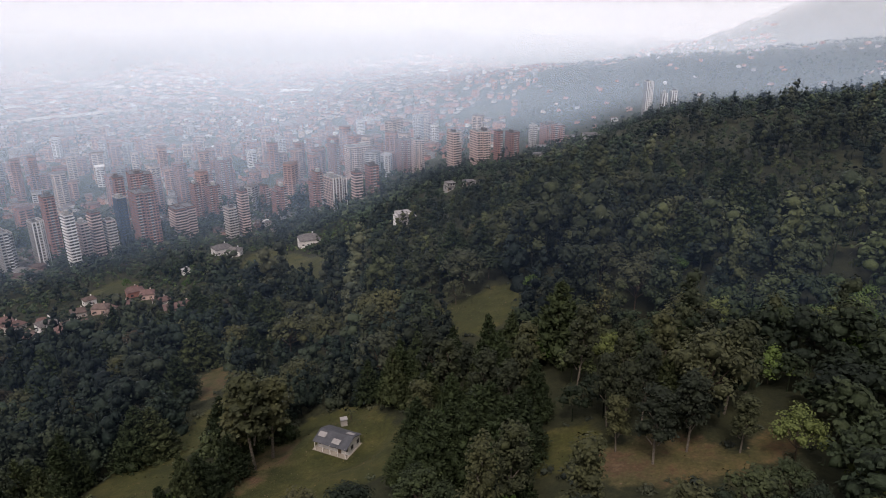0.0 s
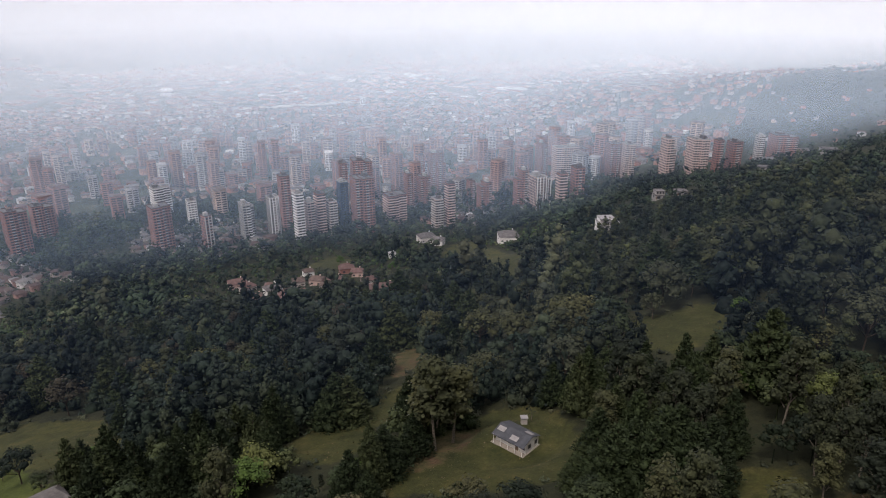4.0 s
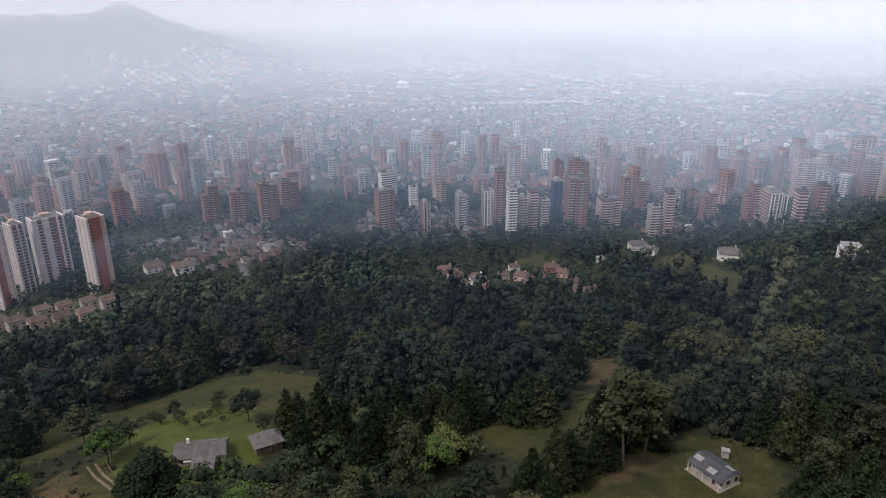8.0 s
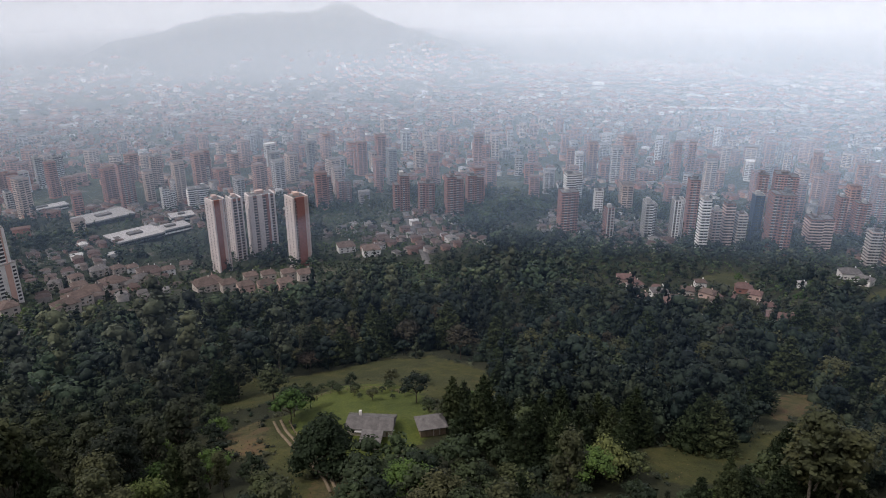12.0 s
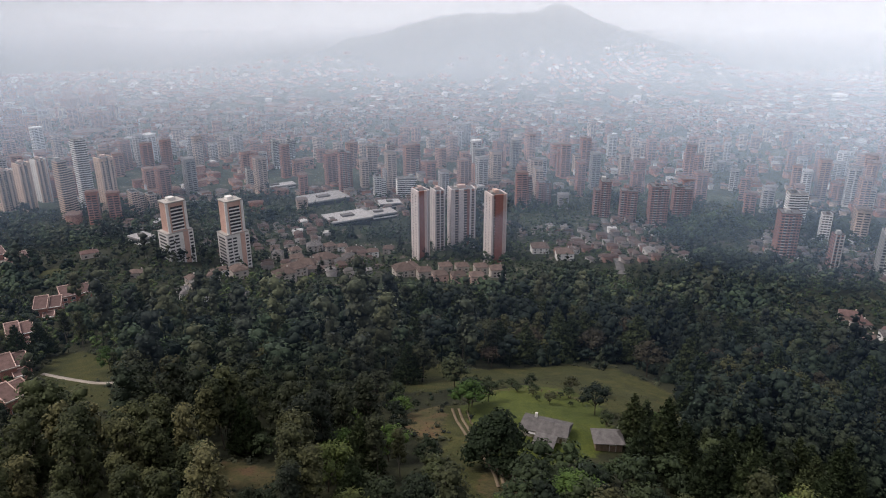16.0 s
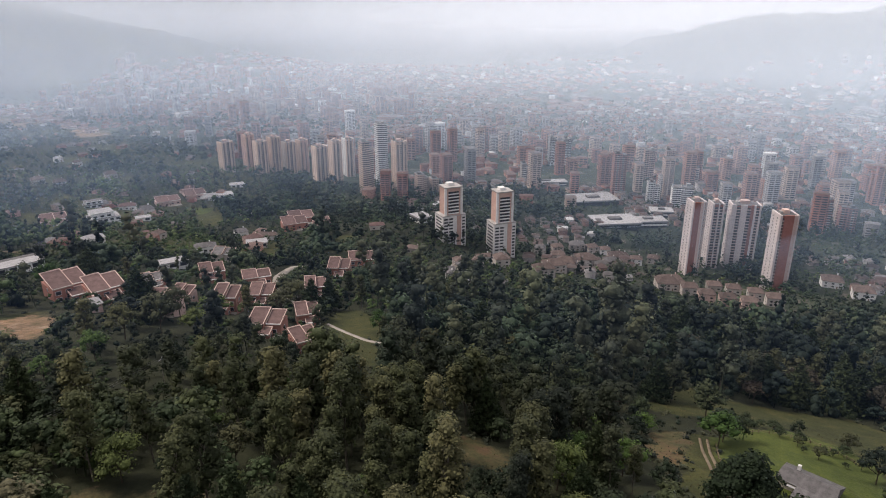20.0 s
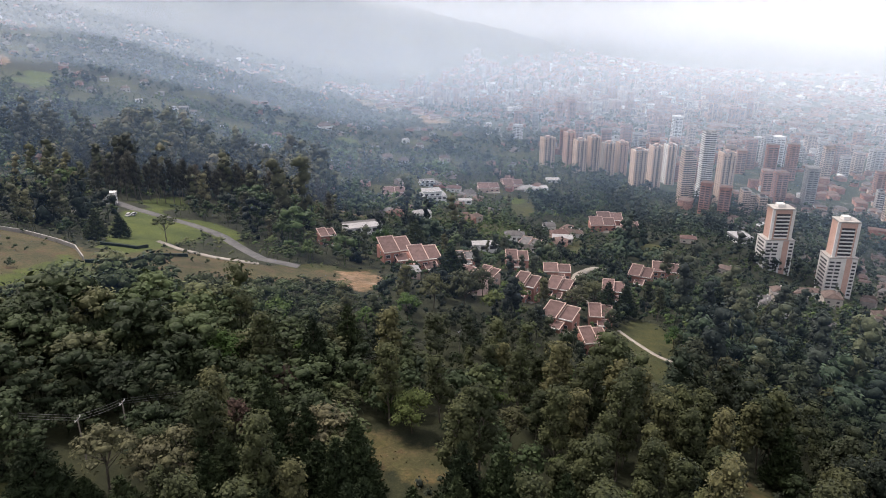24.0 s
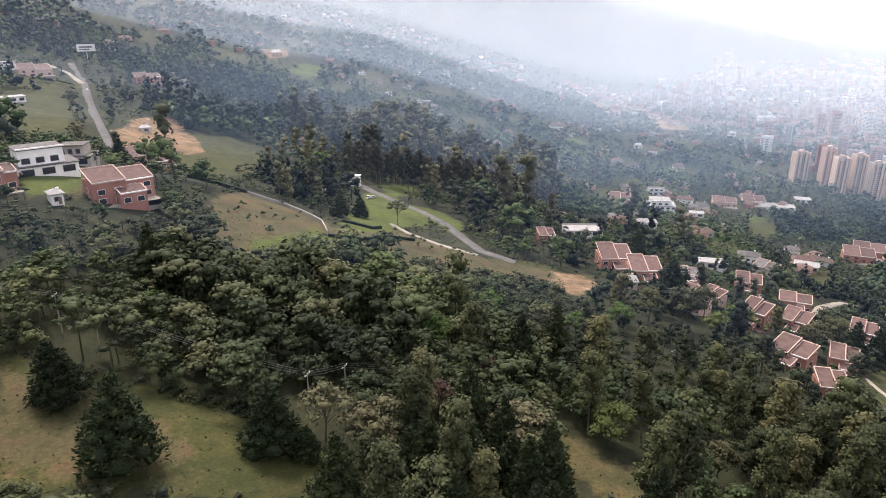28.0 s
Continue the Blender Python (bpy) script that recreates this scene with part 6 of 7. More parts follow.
def hall(az, r, w, d, h, turn, label):
    """A low public building: stacked pale roof slabs with ribbon windows between, and a roof light."""
    p = at(az, r)
    t = thing("hall", pose(p.x, p.y, p.z - 3, 0, 0, az + turn), label, "building", "low white halls")
    keep_clear(az, r, max(w, d) * 0.56)
    n = max(2, int(h / 4))
    for i in range(n):
        z, s = 3 + i * 4.0, 1 - 0.05 * (n - 1 - i)
        boxed("glazing_band", GLASS, t, -w * s / 2 + 1, -d * s / 2 + 1, z - 3, w * s / 2 - 1, d * s / 2 - 1, z + 2.2)
        boxed("roof_slab", WHITE if i < n - 1 else ROOF_WHITE, t, -w * s / 2, -d * s / 2, z + 2.2, w * s / 2, d * s / 2, z + 4.0)
    boxed("roof_light", ROOF_GREY, t, -w * 0.14, -d * 0.12, 3 + n * 4.0, w * 0.14, d * 0.12, 5 + n * 4.0)


hall(79.9, 955, 66, 42, 10, 22, "low white exhibition hall with a broad pale roof")
hall(77.9, 830, 56, 40, 11, 22, "white stepped hall with a square roof light")
hall(75.2, 850, 44, 24, 7, 22, "low grey and white annex hall")
hall(74.2, 900, 30, 22, 6, 10, "small pale hall among trees")
hall(84.0, 1065, 70, 20, 6, 15, "long low pale roofed hall")
hall(94.7, 655, 16, 20, 10, 30, "white stepped building with a spire among trees")


# ---- the small white house with a grey roof ----
def grey_roof_house():
    p = at(10.5, 149)
    t = thing("farmhouse", pose(p.x, p.y, p.z + 0.05, 0, 0, 10.5 - 35), "small white house with a patched grey roof and open porch", "house")
    keep_clear(10.5, 149, 9)
    w, d, h = 9.3, 5.5, 2.6
    boxed("floor_slab", PAVING, t, -w / 2 - 0.6, -d / 2 - 1.7, -1, w / 2 + 0.4, d / 2 + 0.4, 0)
    boxed("wall", WHITEWASH, t, -w / 2, -d / 2, 0, w / 2, d / 2, h)
    mid, top = -0.5, h + 1.45
    for y0, y1, za, zb in ((-d / 2 - 1.6, mid, h - 0.05, top), (mid, d / 2 + 0.5, top, h + 0.05)):
        bm = bmesh.new()
        sloped(bm, -w / 2 - 0.35, y0, w / 2 + 0.35, y1, za, zb, 0.12)
        part("roof", bm, ROOF_SLATE, t)
    for x in (-w / 2, w / 2 - 0.2):
        bm = bmesh.new()
        low = [bm.verts.new(c) for c in ((x, -d / 2, h), (x, d / 2, h), (x, mid, top - 0.14), (x + 0.2, -d / 2, h), (x + 0.2, d / 2, h), (x + 0.2, mid, top - 0.14))]
        for fc in ((0, 1, 2), (5, 4, 3), (0, 2, 5, 3), (1, 4, 5, 2), (0, 3, 4, 1)):
            bm.faces.new([low[i] for i in fc])
        part("gable", bm, WHITEWASH, t)
    for x, y in ((-3.4, -2.0), (1.2, -2.9), (3.0, 1.2)):
        z = top - abs(y - mid) * (0.356 if y < mid else 0.34)
        bm = bmesh.new()
        k = 0.356 if y < mid else -0.34
        sloped(bm, x - 1.1, y - 0.7, x + 1.1, y + 0.7, z - 0.7 * k + 0.06, z + 0.7 * k + 0.06, 0.05)
        part("roof_sheet", bm, ROOF_WHITE, t, "pale replacement roof sheet")
    for i in range(5):
        boxed("porch_post", WHITE, t, -w / 2 + 0.1 + i * (w - 0.3) / 4, -d / 2 - 1.5, 0, -w / 2 + 0.25 + i * (w - 0.3) / 4, -d / 2 - 1.35, h)
    for x in (-3.6, -0.4, 3.8):
        aperture(t, x, -d / 2, 1.0, 1.2, 1.1, "front")
    aperture(t, 2.0, -d / 2 - 0.02, 0, 0.9, 2.05, "front", "door", WOOD)
    aperture(t, w / 2, -1.2, 1.0, 1.1, 1.1, "right"), aperture(t, w / 2, 1.6, 1.0, 1.1, 1.1, "right")
    s = at(9.9, 158)
    tank = thing("water_tank", pose(s.x, s.y, s.z, 0, 0, 20), "pale roofed tank hut behind the small house", "shed")
    boxed("wall", CONCRETE, tank, -0.8, -0.7, -1, 0.8, 0.7, 1.8), boxed("roof", ROOF_WHITE, tank, -1.0, -0.9, 1.8, 1.0, 0.9, 1.92)


grey_roof_house()


# ---- the farm on the knoll ----
def farm():
    p = at(59.5, 164)
    t = thing("farmhouse", pose(p.x, p.y, p.z + 0.05, 0, 0, 59.5 - 12) @ Matrix.Scale(0.84, 4), "rambling farmhouse under low grey corrugated roofs", "house")
    keep_clear(59.5, 164, 11)
    boxed("wall", CREAM, t, -7.5, -2.5, -4, 7.5, 5.5, 2.8)
    bm = bmesh.new()
    hip_roof(bm, -7.5, -2.5, 7.5, 5.5, 2.95, 1.7, 0.8, 0.95)
    part("roof", bm, ROOF_GREY, t)
    boxed("wall", CREAM, t, -1.5, -9.5, -4, 4.5, -2.5, 2.3)
    bm = bmesh.new()
    sloped(bm, -2.1, -10.2, 5.1, -2.0, 2.4, 3.1, 0.2)
    part("lean_to_roof", bm, ROOF_GREY, t)
    boxed("roof_sheet", ROOF_WHITE, t, 0.2, -12.0, 1.9, 4.0, -10.0, 2.05, "pale sheet over the back door")
    boxed("roof_sheet", ROOF_WHITE, t, -4.6, -4.2, 2.3, -2.0, -3.0, 2.42, "pale sheet over the yard")
    aperture(t, -1.5, -5, 0.9, 1.1, 1.0, "left"), aperture(t, -5, -2.5, 0.9, 1.4, 1.1, "front"), aperture(t, 6, -2.5, 0, 0.9, 2.0, "front", "door", WOOD)
    boxed("chimney", WHITE, t, -4.4, 3.2, 2.8, -3.5, 4.1, 5.6)
    p = at(53.5, 165)
    b = thing("barn", pose(p.x, p.y, p.z, 0, 0, 53.5 + 12), "small barn with a grey hipped roof beside the lawn", "barn")
    keep_clear(53.5, 165, 6)
    boxed("wall", WOOD, b, -3.6, -3, -4, 3.6, 3, 2.6)
    bm = bmesh.new()
    hip_roof(bm, -3.6, -3, 3.6, 3, 2.75, 1.8, 0.7, 0.5)
    part("roof", bm, ROOF_GREY, b)
    aperture(b, 1, -3, 0, 1.6, 2.0, "front", "door", WOOD)


farm()


# ---- trees that stand by themselves ----
def lone(kind, az, r, h):
    x, y = at(az, r)[:2]
    KEEP_OUT.append((x, y, 2.5))
    t = plant(kind, x, y, h, rng)
    if kind == "mango":
        t.scale = (t.scale.x * 1.25, t.scale.y * 1.25, t.scale.z * 1.12)
    if kind == "pine":
        t.scale = (t.scale.x * 1.35, t.scale.y * 1.35, t.scale.z)
    if kind == "gum" and az < 30:
        t.scale = (t.scale.x * 1.25, t.scale.y * 1.25, t.scale.z)
    return t


lone("mango", 64.3, 138, 14.5)
lone("pine", 171.8, 123, 12.7)
lone("pine", 168.6, 102, 16.7)
lone("pine", 155.5, 104, 13.9)
lone("pine", 152.4, 102, 6.9)
lone("gum", 146.5, 92, 11.7)
lone("pine", 140.4, 98, 13.3)
lone("pine", 136.3, 97, 14.4)
lone("pine", 132.2, 98, 13.1)
lone("pine", 23.7, 136, 14.1)
lone("pine", 21.0, 145, 12.9)
lone("gum", 18.6, 149, 29.0)
lone("gum", 16.9, 154, 25.5)
lone("gum", 20.0, 153, 25.6)
lone("pine", 28.5, 177, 18.6)
lone("pine", 27.1, 176, 16.6)
lone("pine", 16.2, 167, 13.0)
lone("gum", 25.2, 352, 22.7)
lone("broad", 16.7, 354, 16.8)
lone("gum", 7.5, 242, 20.2)
lone("gum", 15.2, 344, 18.9)
lone("gum", 11.2, 242, 15.0)
lone("gum", 71.5, 233, 18.6)
lone("broad", 68.4, 220, 14.2)
lone("broad", 67.0, 196, 11.8)
lone("pine", 72.8, 232, 17.4)
lone("gum", 63.8, 287, 23.4)
lone("gum", 60.7, 305, 23.0)
lone("gum", 58.7, 310, 18.5)
lone("gum", 55.1, 310, 19.7)
lone("broad", 65.9, 282, 10.3)
lone("broad", 57.4, 219, 8.2)
lone("broad", 54.9, 197, 12.8)
lone("broad", 53.7, 183, 7.1)
lone("broad", 61.0, 220, 7.2)
lone("broad", 66.7, 193, 12.8)
lone("broad", 65.1, 200, 9.9)
lone("broad", 68.4, 219, 15.3)
lone("lime", 67.0, 186, 13.1)
lone("broad", 98.3, 245, 7.5)
lone("lime", 98.7, 256, 11.7)
lone("gum", 117.1, 126, 12.3)
lone("lime", 81.2, 122, 13.3)
lone("gum", 76.2, 127, 17.9)
lone("gum", 73.9, 130, 13.9)
lone("gum", 97.1, 117, 13.1)
lone("broad", 113.0, 124, 11.5)
lone("gum", 116.4, 128, 12.0)
lone("broad", 140.7, 183, 15.2)
lone("broad", 142.9, 292, 11.9)
lone("pine", 147.9, 281, 12.4)
lone("pine", 146.2, 292, 10.4)
lone("pine", 152.4, 330, 11.2)
lone("pine", 150.8, 332, 14.2)
lone("red", 134.2, 138, 10.3)
lone("red", 139.2, 119, 10.6)
lone("red", 138.1, 116, 9.2)
lone("broad", 129.0, 130, 7.1)
lone("broad", 164.6, 353, 10.7)
lone("pine", 164.6, 306, 10.9)
lone("broad", 167.3, 518, 16.5)
lone("crown", -24.0, 134, 24)
lone("gum", -23.0, 122, 18.5)
lone("gum", -16.7, 120, 13.0)
lone("gum", -20.2, 116, 17.2)
lone("gum", -27.4, 124, 13.3)
lone("pine", -5.4, 114, 20)
lone("pine", 3.9, 117, 12)
lone("pine", 1.0, 114, 18)
lone("pine", -0.6, 118, 17)
lone("pine", -7.4, 121, 17)
lone("pine", -4.2, 125, 18)
lone("pine", -2.2, 114, 19)
lone("pine", -3.4, 121, 19)
lone("gum", 30.2, 132, 4.9)
lone("broad", 10.4, 118, 5.0)
lone("broad", 16.3, 122, 4.8)
lone("broad", 66.8, 388, 6.8)
lone("pine", 46.9, 220, 11.8)
for az, r, h in ((64.3, 320, 17), (61.2, 302, 18), (55.8, 296, 19), (64.9, 266, 12), (62.2, 288, 17), (58.7, 308, 17)):
    lone("bronze", az, r, h)
for az, r, h in ((59.6, 292, 15), (14.9, 325, 21), (13.4, 318, 17), (11.0, 245, 19), (6.8, 235, 22), (5.2, 240, 19), (-1.0, 234, 12), (17.4, 172, 21), (71.5, 239, 16), (78.8, 245, 15), (-9.5, 205, 14), (-14.0, 190, 15), (-17.5, 215, 15), (-21.5, 180, 16), (-12.5, 262, 14), (-25.0, 240, 15), (-19.0, 290, 15), (39.5, 205, 13), (35.5, 222, 12), (33.0, 236, 14)):
    lone("crown", az, r, h)
for k in range(22):
    # shrubs along the fence above the lawn and on the grass behind it
    shrub = lone("broad", 67.5 - 0.62 * k + 0.5 * math.sin(k * 2.3), 214 + 9 * math.sin(k * 0.31 + 0.3) + 7 * math.sin(k * 3.1), 3.6 + 1.6 * math.sin(k * 1.9))
    shrub.scale = (shrub.scale.x * 1.2, shrub.scale.y * 1.2, shrub.scale.z)
for az, r, h in ((-8.0, 228, 9), (-11.0, 180, 10), (-15.5, 240, 10), (-6.5, 270, 9), (-20.0, 225, 9), (75.0, 140, 12), (79.5, 132, 13), (40.0, 440, 9), (27.0, 560, 9), (22.5, 520, 9)):
    lone("lime", az, r, h)


# older trees that stand out above the woods of the slope
def standing_out(count, a0, a1, r0, r1, kinds, lowest, highest):
    for k in range(count):
        az, r = a0 + (a1 - a0) * ((k * 0.618034) % 1), r0 + (r1 - r0) * ((k * 0.754878) % 1) ** 0.8
        h = lowest + (highest - lowest) * ((k * 0.569840) % 1)
        p = at(az, r)
        if free(np.array([p.x]), np.array([p.y]), h)[0]:
            kind = kinds[int(k * 2.3 + 3 * math.sin(az / 4) + 3 * math.sin(r / 33)) % len(kinds)]
            lone(kind, az, r, h * {"pine": 1.12, "bronze": 0.85, "broad": 0.82, "lime": 0.7}.get(kind, 1.0))
            KEEP_OUT[-1] = (p.x, p.y, 3.8)


standing_out(130, 14, 74, 205, 405, ("pine", "pine", "crown", "pine", "broad", "bronze", "pine", "gum", "crown"), 16, 23)
standing_out(50, -27, 13, 150, 340, ("crown", "broad", "pine", "gum", "crown", "broad", "pine"), 15, 22)
standing_out(46, 76, 126, 205, 340, ("crown", "pine", "broad", "gum", "lime", "crown", "pine"), 14, 20)

# tall grey eucalyptus at the edge of the grove behind the park
for k in range(46):
    tall_gum = lone("grove", 129.5 + 19 * ((k * 0.618) % 1), 420 + 70 * ((k * 0.377) % 1), 22 + 8 * ((k * 0.271) % 1))
    tall_gum.scale = (tall_gum.scale.x * 0.72, tall_gum.scale.y * 0.72, tall_gum.scale.z)


# ---- roads, tracks and walls ----
def lane(name, width, mat, label, *way, lift=0.3, category="road"):
    """A ribbon of road laid over the land along (compass angle, distance) places."""
    pts = np.array([at(a, r)[:2] for a, r in way])
    seg = np.hypot(*np.diff(pts, axis=0).T)
    s = np.concatenate([[0], np.cumsum(seg)])
    u = np.linspace(0, s[-1], max(4, int(s[-1] / 3)))
    c = np.stack([np.interp(u, s, pts[:, 0]), np.interp(u, s, pts[:, 1])], -1)
    d = np.gradient(c, axis=0)
    d /= np.linalg.norm(d, axis=1)[:, None]
    nrm = np.stack([-d[:, 1], d[:, 0]], -1)
    edge = [c + nrm * width / 2, c - nrm * width / 2]
    z = ground(c[:, 0], c[:, 1]) + lift
    n = len(c)
    KEEP_OUT.extend((*p, width / 2 + 1.5) for p in c[::2])
    v = np.concatenate([np.column_stack([edge[0], z]), np.column_stack([edge[1], z]), np.column_stack([edge[0], z - 0.6]), np.column_stack([edge[1], z - 0.6])])
    i = np.arange(n - 1)
    f = np.concatenate([np.stack([i + n, i + n + 1, i + 1, i], -1), np.stack([i, i + 1, i + 1 + 2 * n, i + 2 * n], -1), np.stack([i + n + 1, i + n, i + 3 * n, i + 3 * n + 1], -1)])
    return tagged(new(name, mesh_of(name, v, f, mat, False)), label, category, kind="structure")


def barrier(name, mat, high, thick, label, category, *way, step=6.0, lift=0.0):
    """A wall or hedge in straight lengths that steps down the slope."""
    pts = np.array([at(a, r)[:2] for a, r in way])
    t = None
    for a, b in zip(pts[:-1], pts[1:]):
        n = max(1, int(np.hypot(*(b - a)) / step))
        for k in range(n):
            p, q = a + (b - a) * k / n, a + (b - a) * (k + 1) / n
            m, g = (p + q) / 2, math.atan2(q[1] - p[1], q[0] - p[0])
            if t is None:
                t = thing(name, pose(m[0], m[1], float(ground(*m)), 0, 0, 0), label, category)
                o = m.copy()
                oz = float(ground(*m))
            half = np.hypot(*(q - p)) / 2 + 0.15
            bm = bmesh.new()
            za, zb = float(ground(*p)), float(ground(*q))
            vs = []
            for sx, zz in ((-half, za), (half, zb)):
                for sy in (-thick / 2, thick / 2):
                    vs += [bm.verts.new((sx, sy, zz - oz - 1.0)), bm.verts.new((sx, sy, zz - oz + high))]
            for fc in ((0, 1, 3, 2), (4, 6, 7, 5), (0, 4, 5, 1), (2, 3, 7, 6), (1, 5, 7, 3), (0, 2, 6, 4)):
                bm.faces.new([vs[j] for j in fc])
            part("length", bm, mat, t, m=Matrix.Translation((m[0] - o[0], m[1] - o[1], 0)) @ pose(0, 0, 0, 0, 0, math.degrees(g)))
    return t


lane("hill_road", 7.5, ASPHALT, "straight grey hill road climbing past villas", (165.2, 400), (165.8, 470), (166.2, 600), (166.3, 690), (166.9, 780))
lane("side_road", 6, PAVING, "pale side road near the top of the hill", (168.6, 770), (167.2, 735), (166.4, 690))
lane("park_road", 6, ASPHALT, "grey road running down through the park", (146.6, 400), (145.0, 375), (143.0, 360), (141, 345), (138.6, 316), (137.0, 290), (135.6, 268), (132.5, 262))
lane("gate_road", 6, PAVING, "pale road up to the gatehouse", (151.5, 352), (149.5, 372), (147.5, 395), (146.2, 405))
lane("park_path", 2.2, PAVING, "pale paved path through the terraces", (143.6, 290), (142, 272), (139.5, 262), (135.8, 258))
for off in (-0.32, 0.32):
    lane("farm_track", 0.75, TRACK, "pale rut of the earth track beside the lawn", (68.3 + off, 191), (67.9 + off, 176), (66.8 + off, 158), (65.2 + off, 143), (64 + off, 134), (63.5 + off, 126))
lane("villa_road", 5, PAVING, "narrow paved road between the villas", (104.5, 320), (106.5, 315), (108, 330), (107.5, 375), (106, 410), (104.5, 430))
lane("footpath", 1.6, PAVING, "narrow pale path down the grass", (103.5, 268), (101.5, 252), (99.9, 240), (97.8, 233))
lane("valley_road", 8, ASPHALT, "grey road running straight down into the city", (53.6, 610), (54.3, 690), (55.2, 790), (55.6, 860))
lane("meadow_track", 3, TRACK, "bent earth track through the meadow slope", (126.5, 500), (140.5, 520), (140, 560), (141.5, 600))
lane("runway", 55, CONCRETE, "pale runway of the city airfield", (46.1, 2440), (42.2, 2298), (37.6, 2253), (31.2, 2281), (24.5, 2367), lift=1.5)
lane("avenue", 22, ASPHALT, "straight grey avenue through the city", (61.2, 1563), (60.5, 1740), (59.6, 1986), (59.0, 2165), lift=1.5)
barrier("retaining_wall", CONCRETE, 1.5, 0.35, "grey concrete wall edging the cut terrace", "wall", (155.4, 296), (152.7, 290), (150.4, 268), (149.5, 259), (149.1, 243))
barrier("hedge", WOODS["broad"], 1.6, 1.1, "clipped dark hedge along the terrace", "hedge", (160, 300), (157.5, 300), (155.6, 300))
barrier("hedge", WOODS["broad"], 1.1, 0.9, "low hedge at the lawn's edge", "hedge", (147.8, 268), (145.2, 262), (144.4, 268))
barrier("hedge", WOODS["broad"], 1.1, 0.9, "low hedge below the lawn", "hedge", (149, 240), (146, 240), (144, 252), (141.5, 258))
for k in range(22):
    # an overgrown strip of low bushes between the field and the woods
    q = at(164.2 - 0.34 * k, 123.5 - 0.36 * k + 1.2 * math.sin(k * 2.1))
    s = 1.0 + 0.45 * math.sin(k * 1.7)
    bush = thing("bush", pose(q.x, q.y, q.z), "low olive bush on the overgrown strip by the field", "bush", "bushes by the field")
    v, f = lobes_to_crown([((0, 0, s * 0.5), (s, s, s * 0.8)), ((s * 0.8, 0.3, s * 0.35), (s * 0.7, s * 0.7, s * 0.6)), ((-s * 0.5, -0.6, s * 0.3), (s * 0.7, s * 0.6, s * 0.5))], 34, 0.24, rng, 0.6)
    under("foliage", mesh_of("foliage", v, f, LEAF["broad"], True), bush)


def fence(label, *way):
    """Wooden posts and two rails along a line."""
    pts = np.array([at(a, r)[:2] for a, r in way])
    o = at(*way[0])
    t = thing("fence", pose(*o), label, "fence")
    post = bpy.data.meshes.new("post")
    bm = bmesh.new()
    box(bm, -0.08, -0.08, -0.4, 0.08, 0.08, 1.25)
    bm.to_mesh(post), bm.free()
    post.materials.append(WOOD)
    last = None
    for a, b in zip(pts[:-1], pts[1:]):
        n = max(1, int(np.hypot(*(b - a)) / 2.6))
        for k in range(n + 1):
            p = a + (b - a) * k / n
            q = Vector((p[0], p[1], float(ground(*p)))) - o
            if last is None or (q - last).length > 0.5:
                under("post", post, t, Matrix.Translation(q))
                if last is not None:
                    for z in (0.6, 1.1):
                        v, f = limb(last + Vector((0, 0, z)), q + Vector((0, 0, z)), 0.05, 0.05, 4)
                        under("rail", mesh_of("rail", v, f, WOOD), t)
                last = q


fence("weathered post and rail fence above the lawn", (66, 205), (64, 214), (61.5, 218), (58.5, 216), (56, 208))
fence("weathered post and rail fence beside the track", (67.2, 186), (66.8, 172), (65.6, 155), (64.6, 145))


# ---- power line ----
def power_pole(az, r, high, turn):
    keep_clear(az, r, 3.6)
    p = at(az, r)
    t = thing("power_pole", pose(p.x, p.y, p.z, 0, 0, az + turn), "slim pale concrete power pole with a crossarm", "pole", "power poles")
    v, f = limb((0, 0, -1), (0, 0, high), 0.17, 0.1, 8)
    under("shaft", mesh_of("shaft", v, f, PAVING, True), t)
    boxed("crossarm", METAL, t, -1.0, -0.06, high - 0.45, 1.0, 0.06, high - 0.33)
    for x in (-0.85, 0, 0.85):
        boxed("insulator", WHITE, t, x - 0.05, -0.05, high - 0.33, x + 0.05, 0.05, high - 0.08)
    return p + Vector((0, 0, high - 0.1))


tops = [power_pole(az, r, h, 60) for az, r, h in ((178, 168, 9), (170.9, 147, 9), (168.5, 141, 9), (151.8, 117, 9), (148.3, 122, 8.5), (118, 175, 9))]
lines = thing("power_cable", pose(0, 0, 0), "thin sagging overhead power cables", "cable")
for a, b in zip(tops[:-1], tops[1:]):
    for off in (-0.8, 0.0, 0.8):
        u = np.linspace(0, 1, 11)
        way = [a.lerp(b, k) + Vector((0.5 * off, off, -0.11 * (b - a).length * k * (1 - k))) for k in u]
        ring = np.array([(0, 0, 0.032), (0.028, 0, -0.018), (-0.018, 0.018, -0.018)])
        v = np.concatenate([np.array(p) + ring for p in way])
        k = np.arange(10)[:, None] * 3
        f = np.concatenate([k + np.array([[j, (j + 1) % 3, (j + 1) % 3 + 3, j + 3]]) for j in range(3)])
        under("span", mesh_of("span", v, f, CABLE), lines)


# ---- the gatehouse, the billboard, cars ----
def gatehouse():
    p = at(146.4, 392)
    t = thing("gatehouse", pose(p.x, p.y, p.z, 0, 0, 146 - 20), "small white two-storey gatehouse beside the road", "house")
    keep_clear(146.4, 392, 6)
    boxed("wall", WHITE, t, -2.4, -2, -3, 2.4, 2, 6.2), boxed("parapet", WHITE, t, -2.6, -2.2, 6.2, 2.6, 2.2, 6.6)
    aperture(t, 0.6, -2, 3.2, 1.4, 1.6, "front"), aperture(t, -1.2, -2, 3.2, 0.6, 1.6, "front"), aperture(t, 0, -2, 0, 1, 2.1, "front", "door", WOOD)


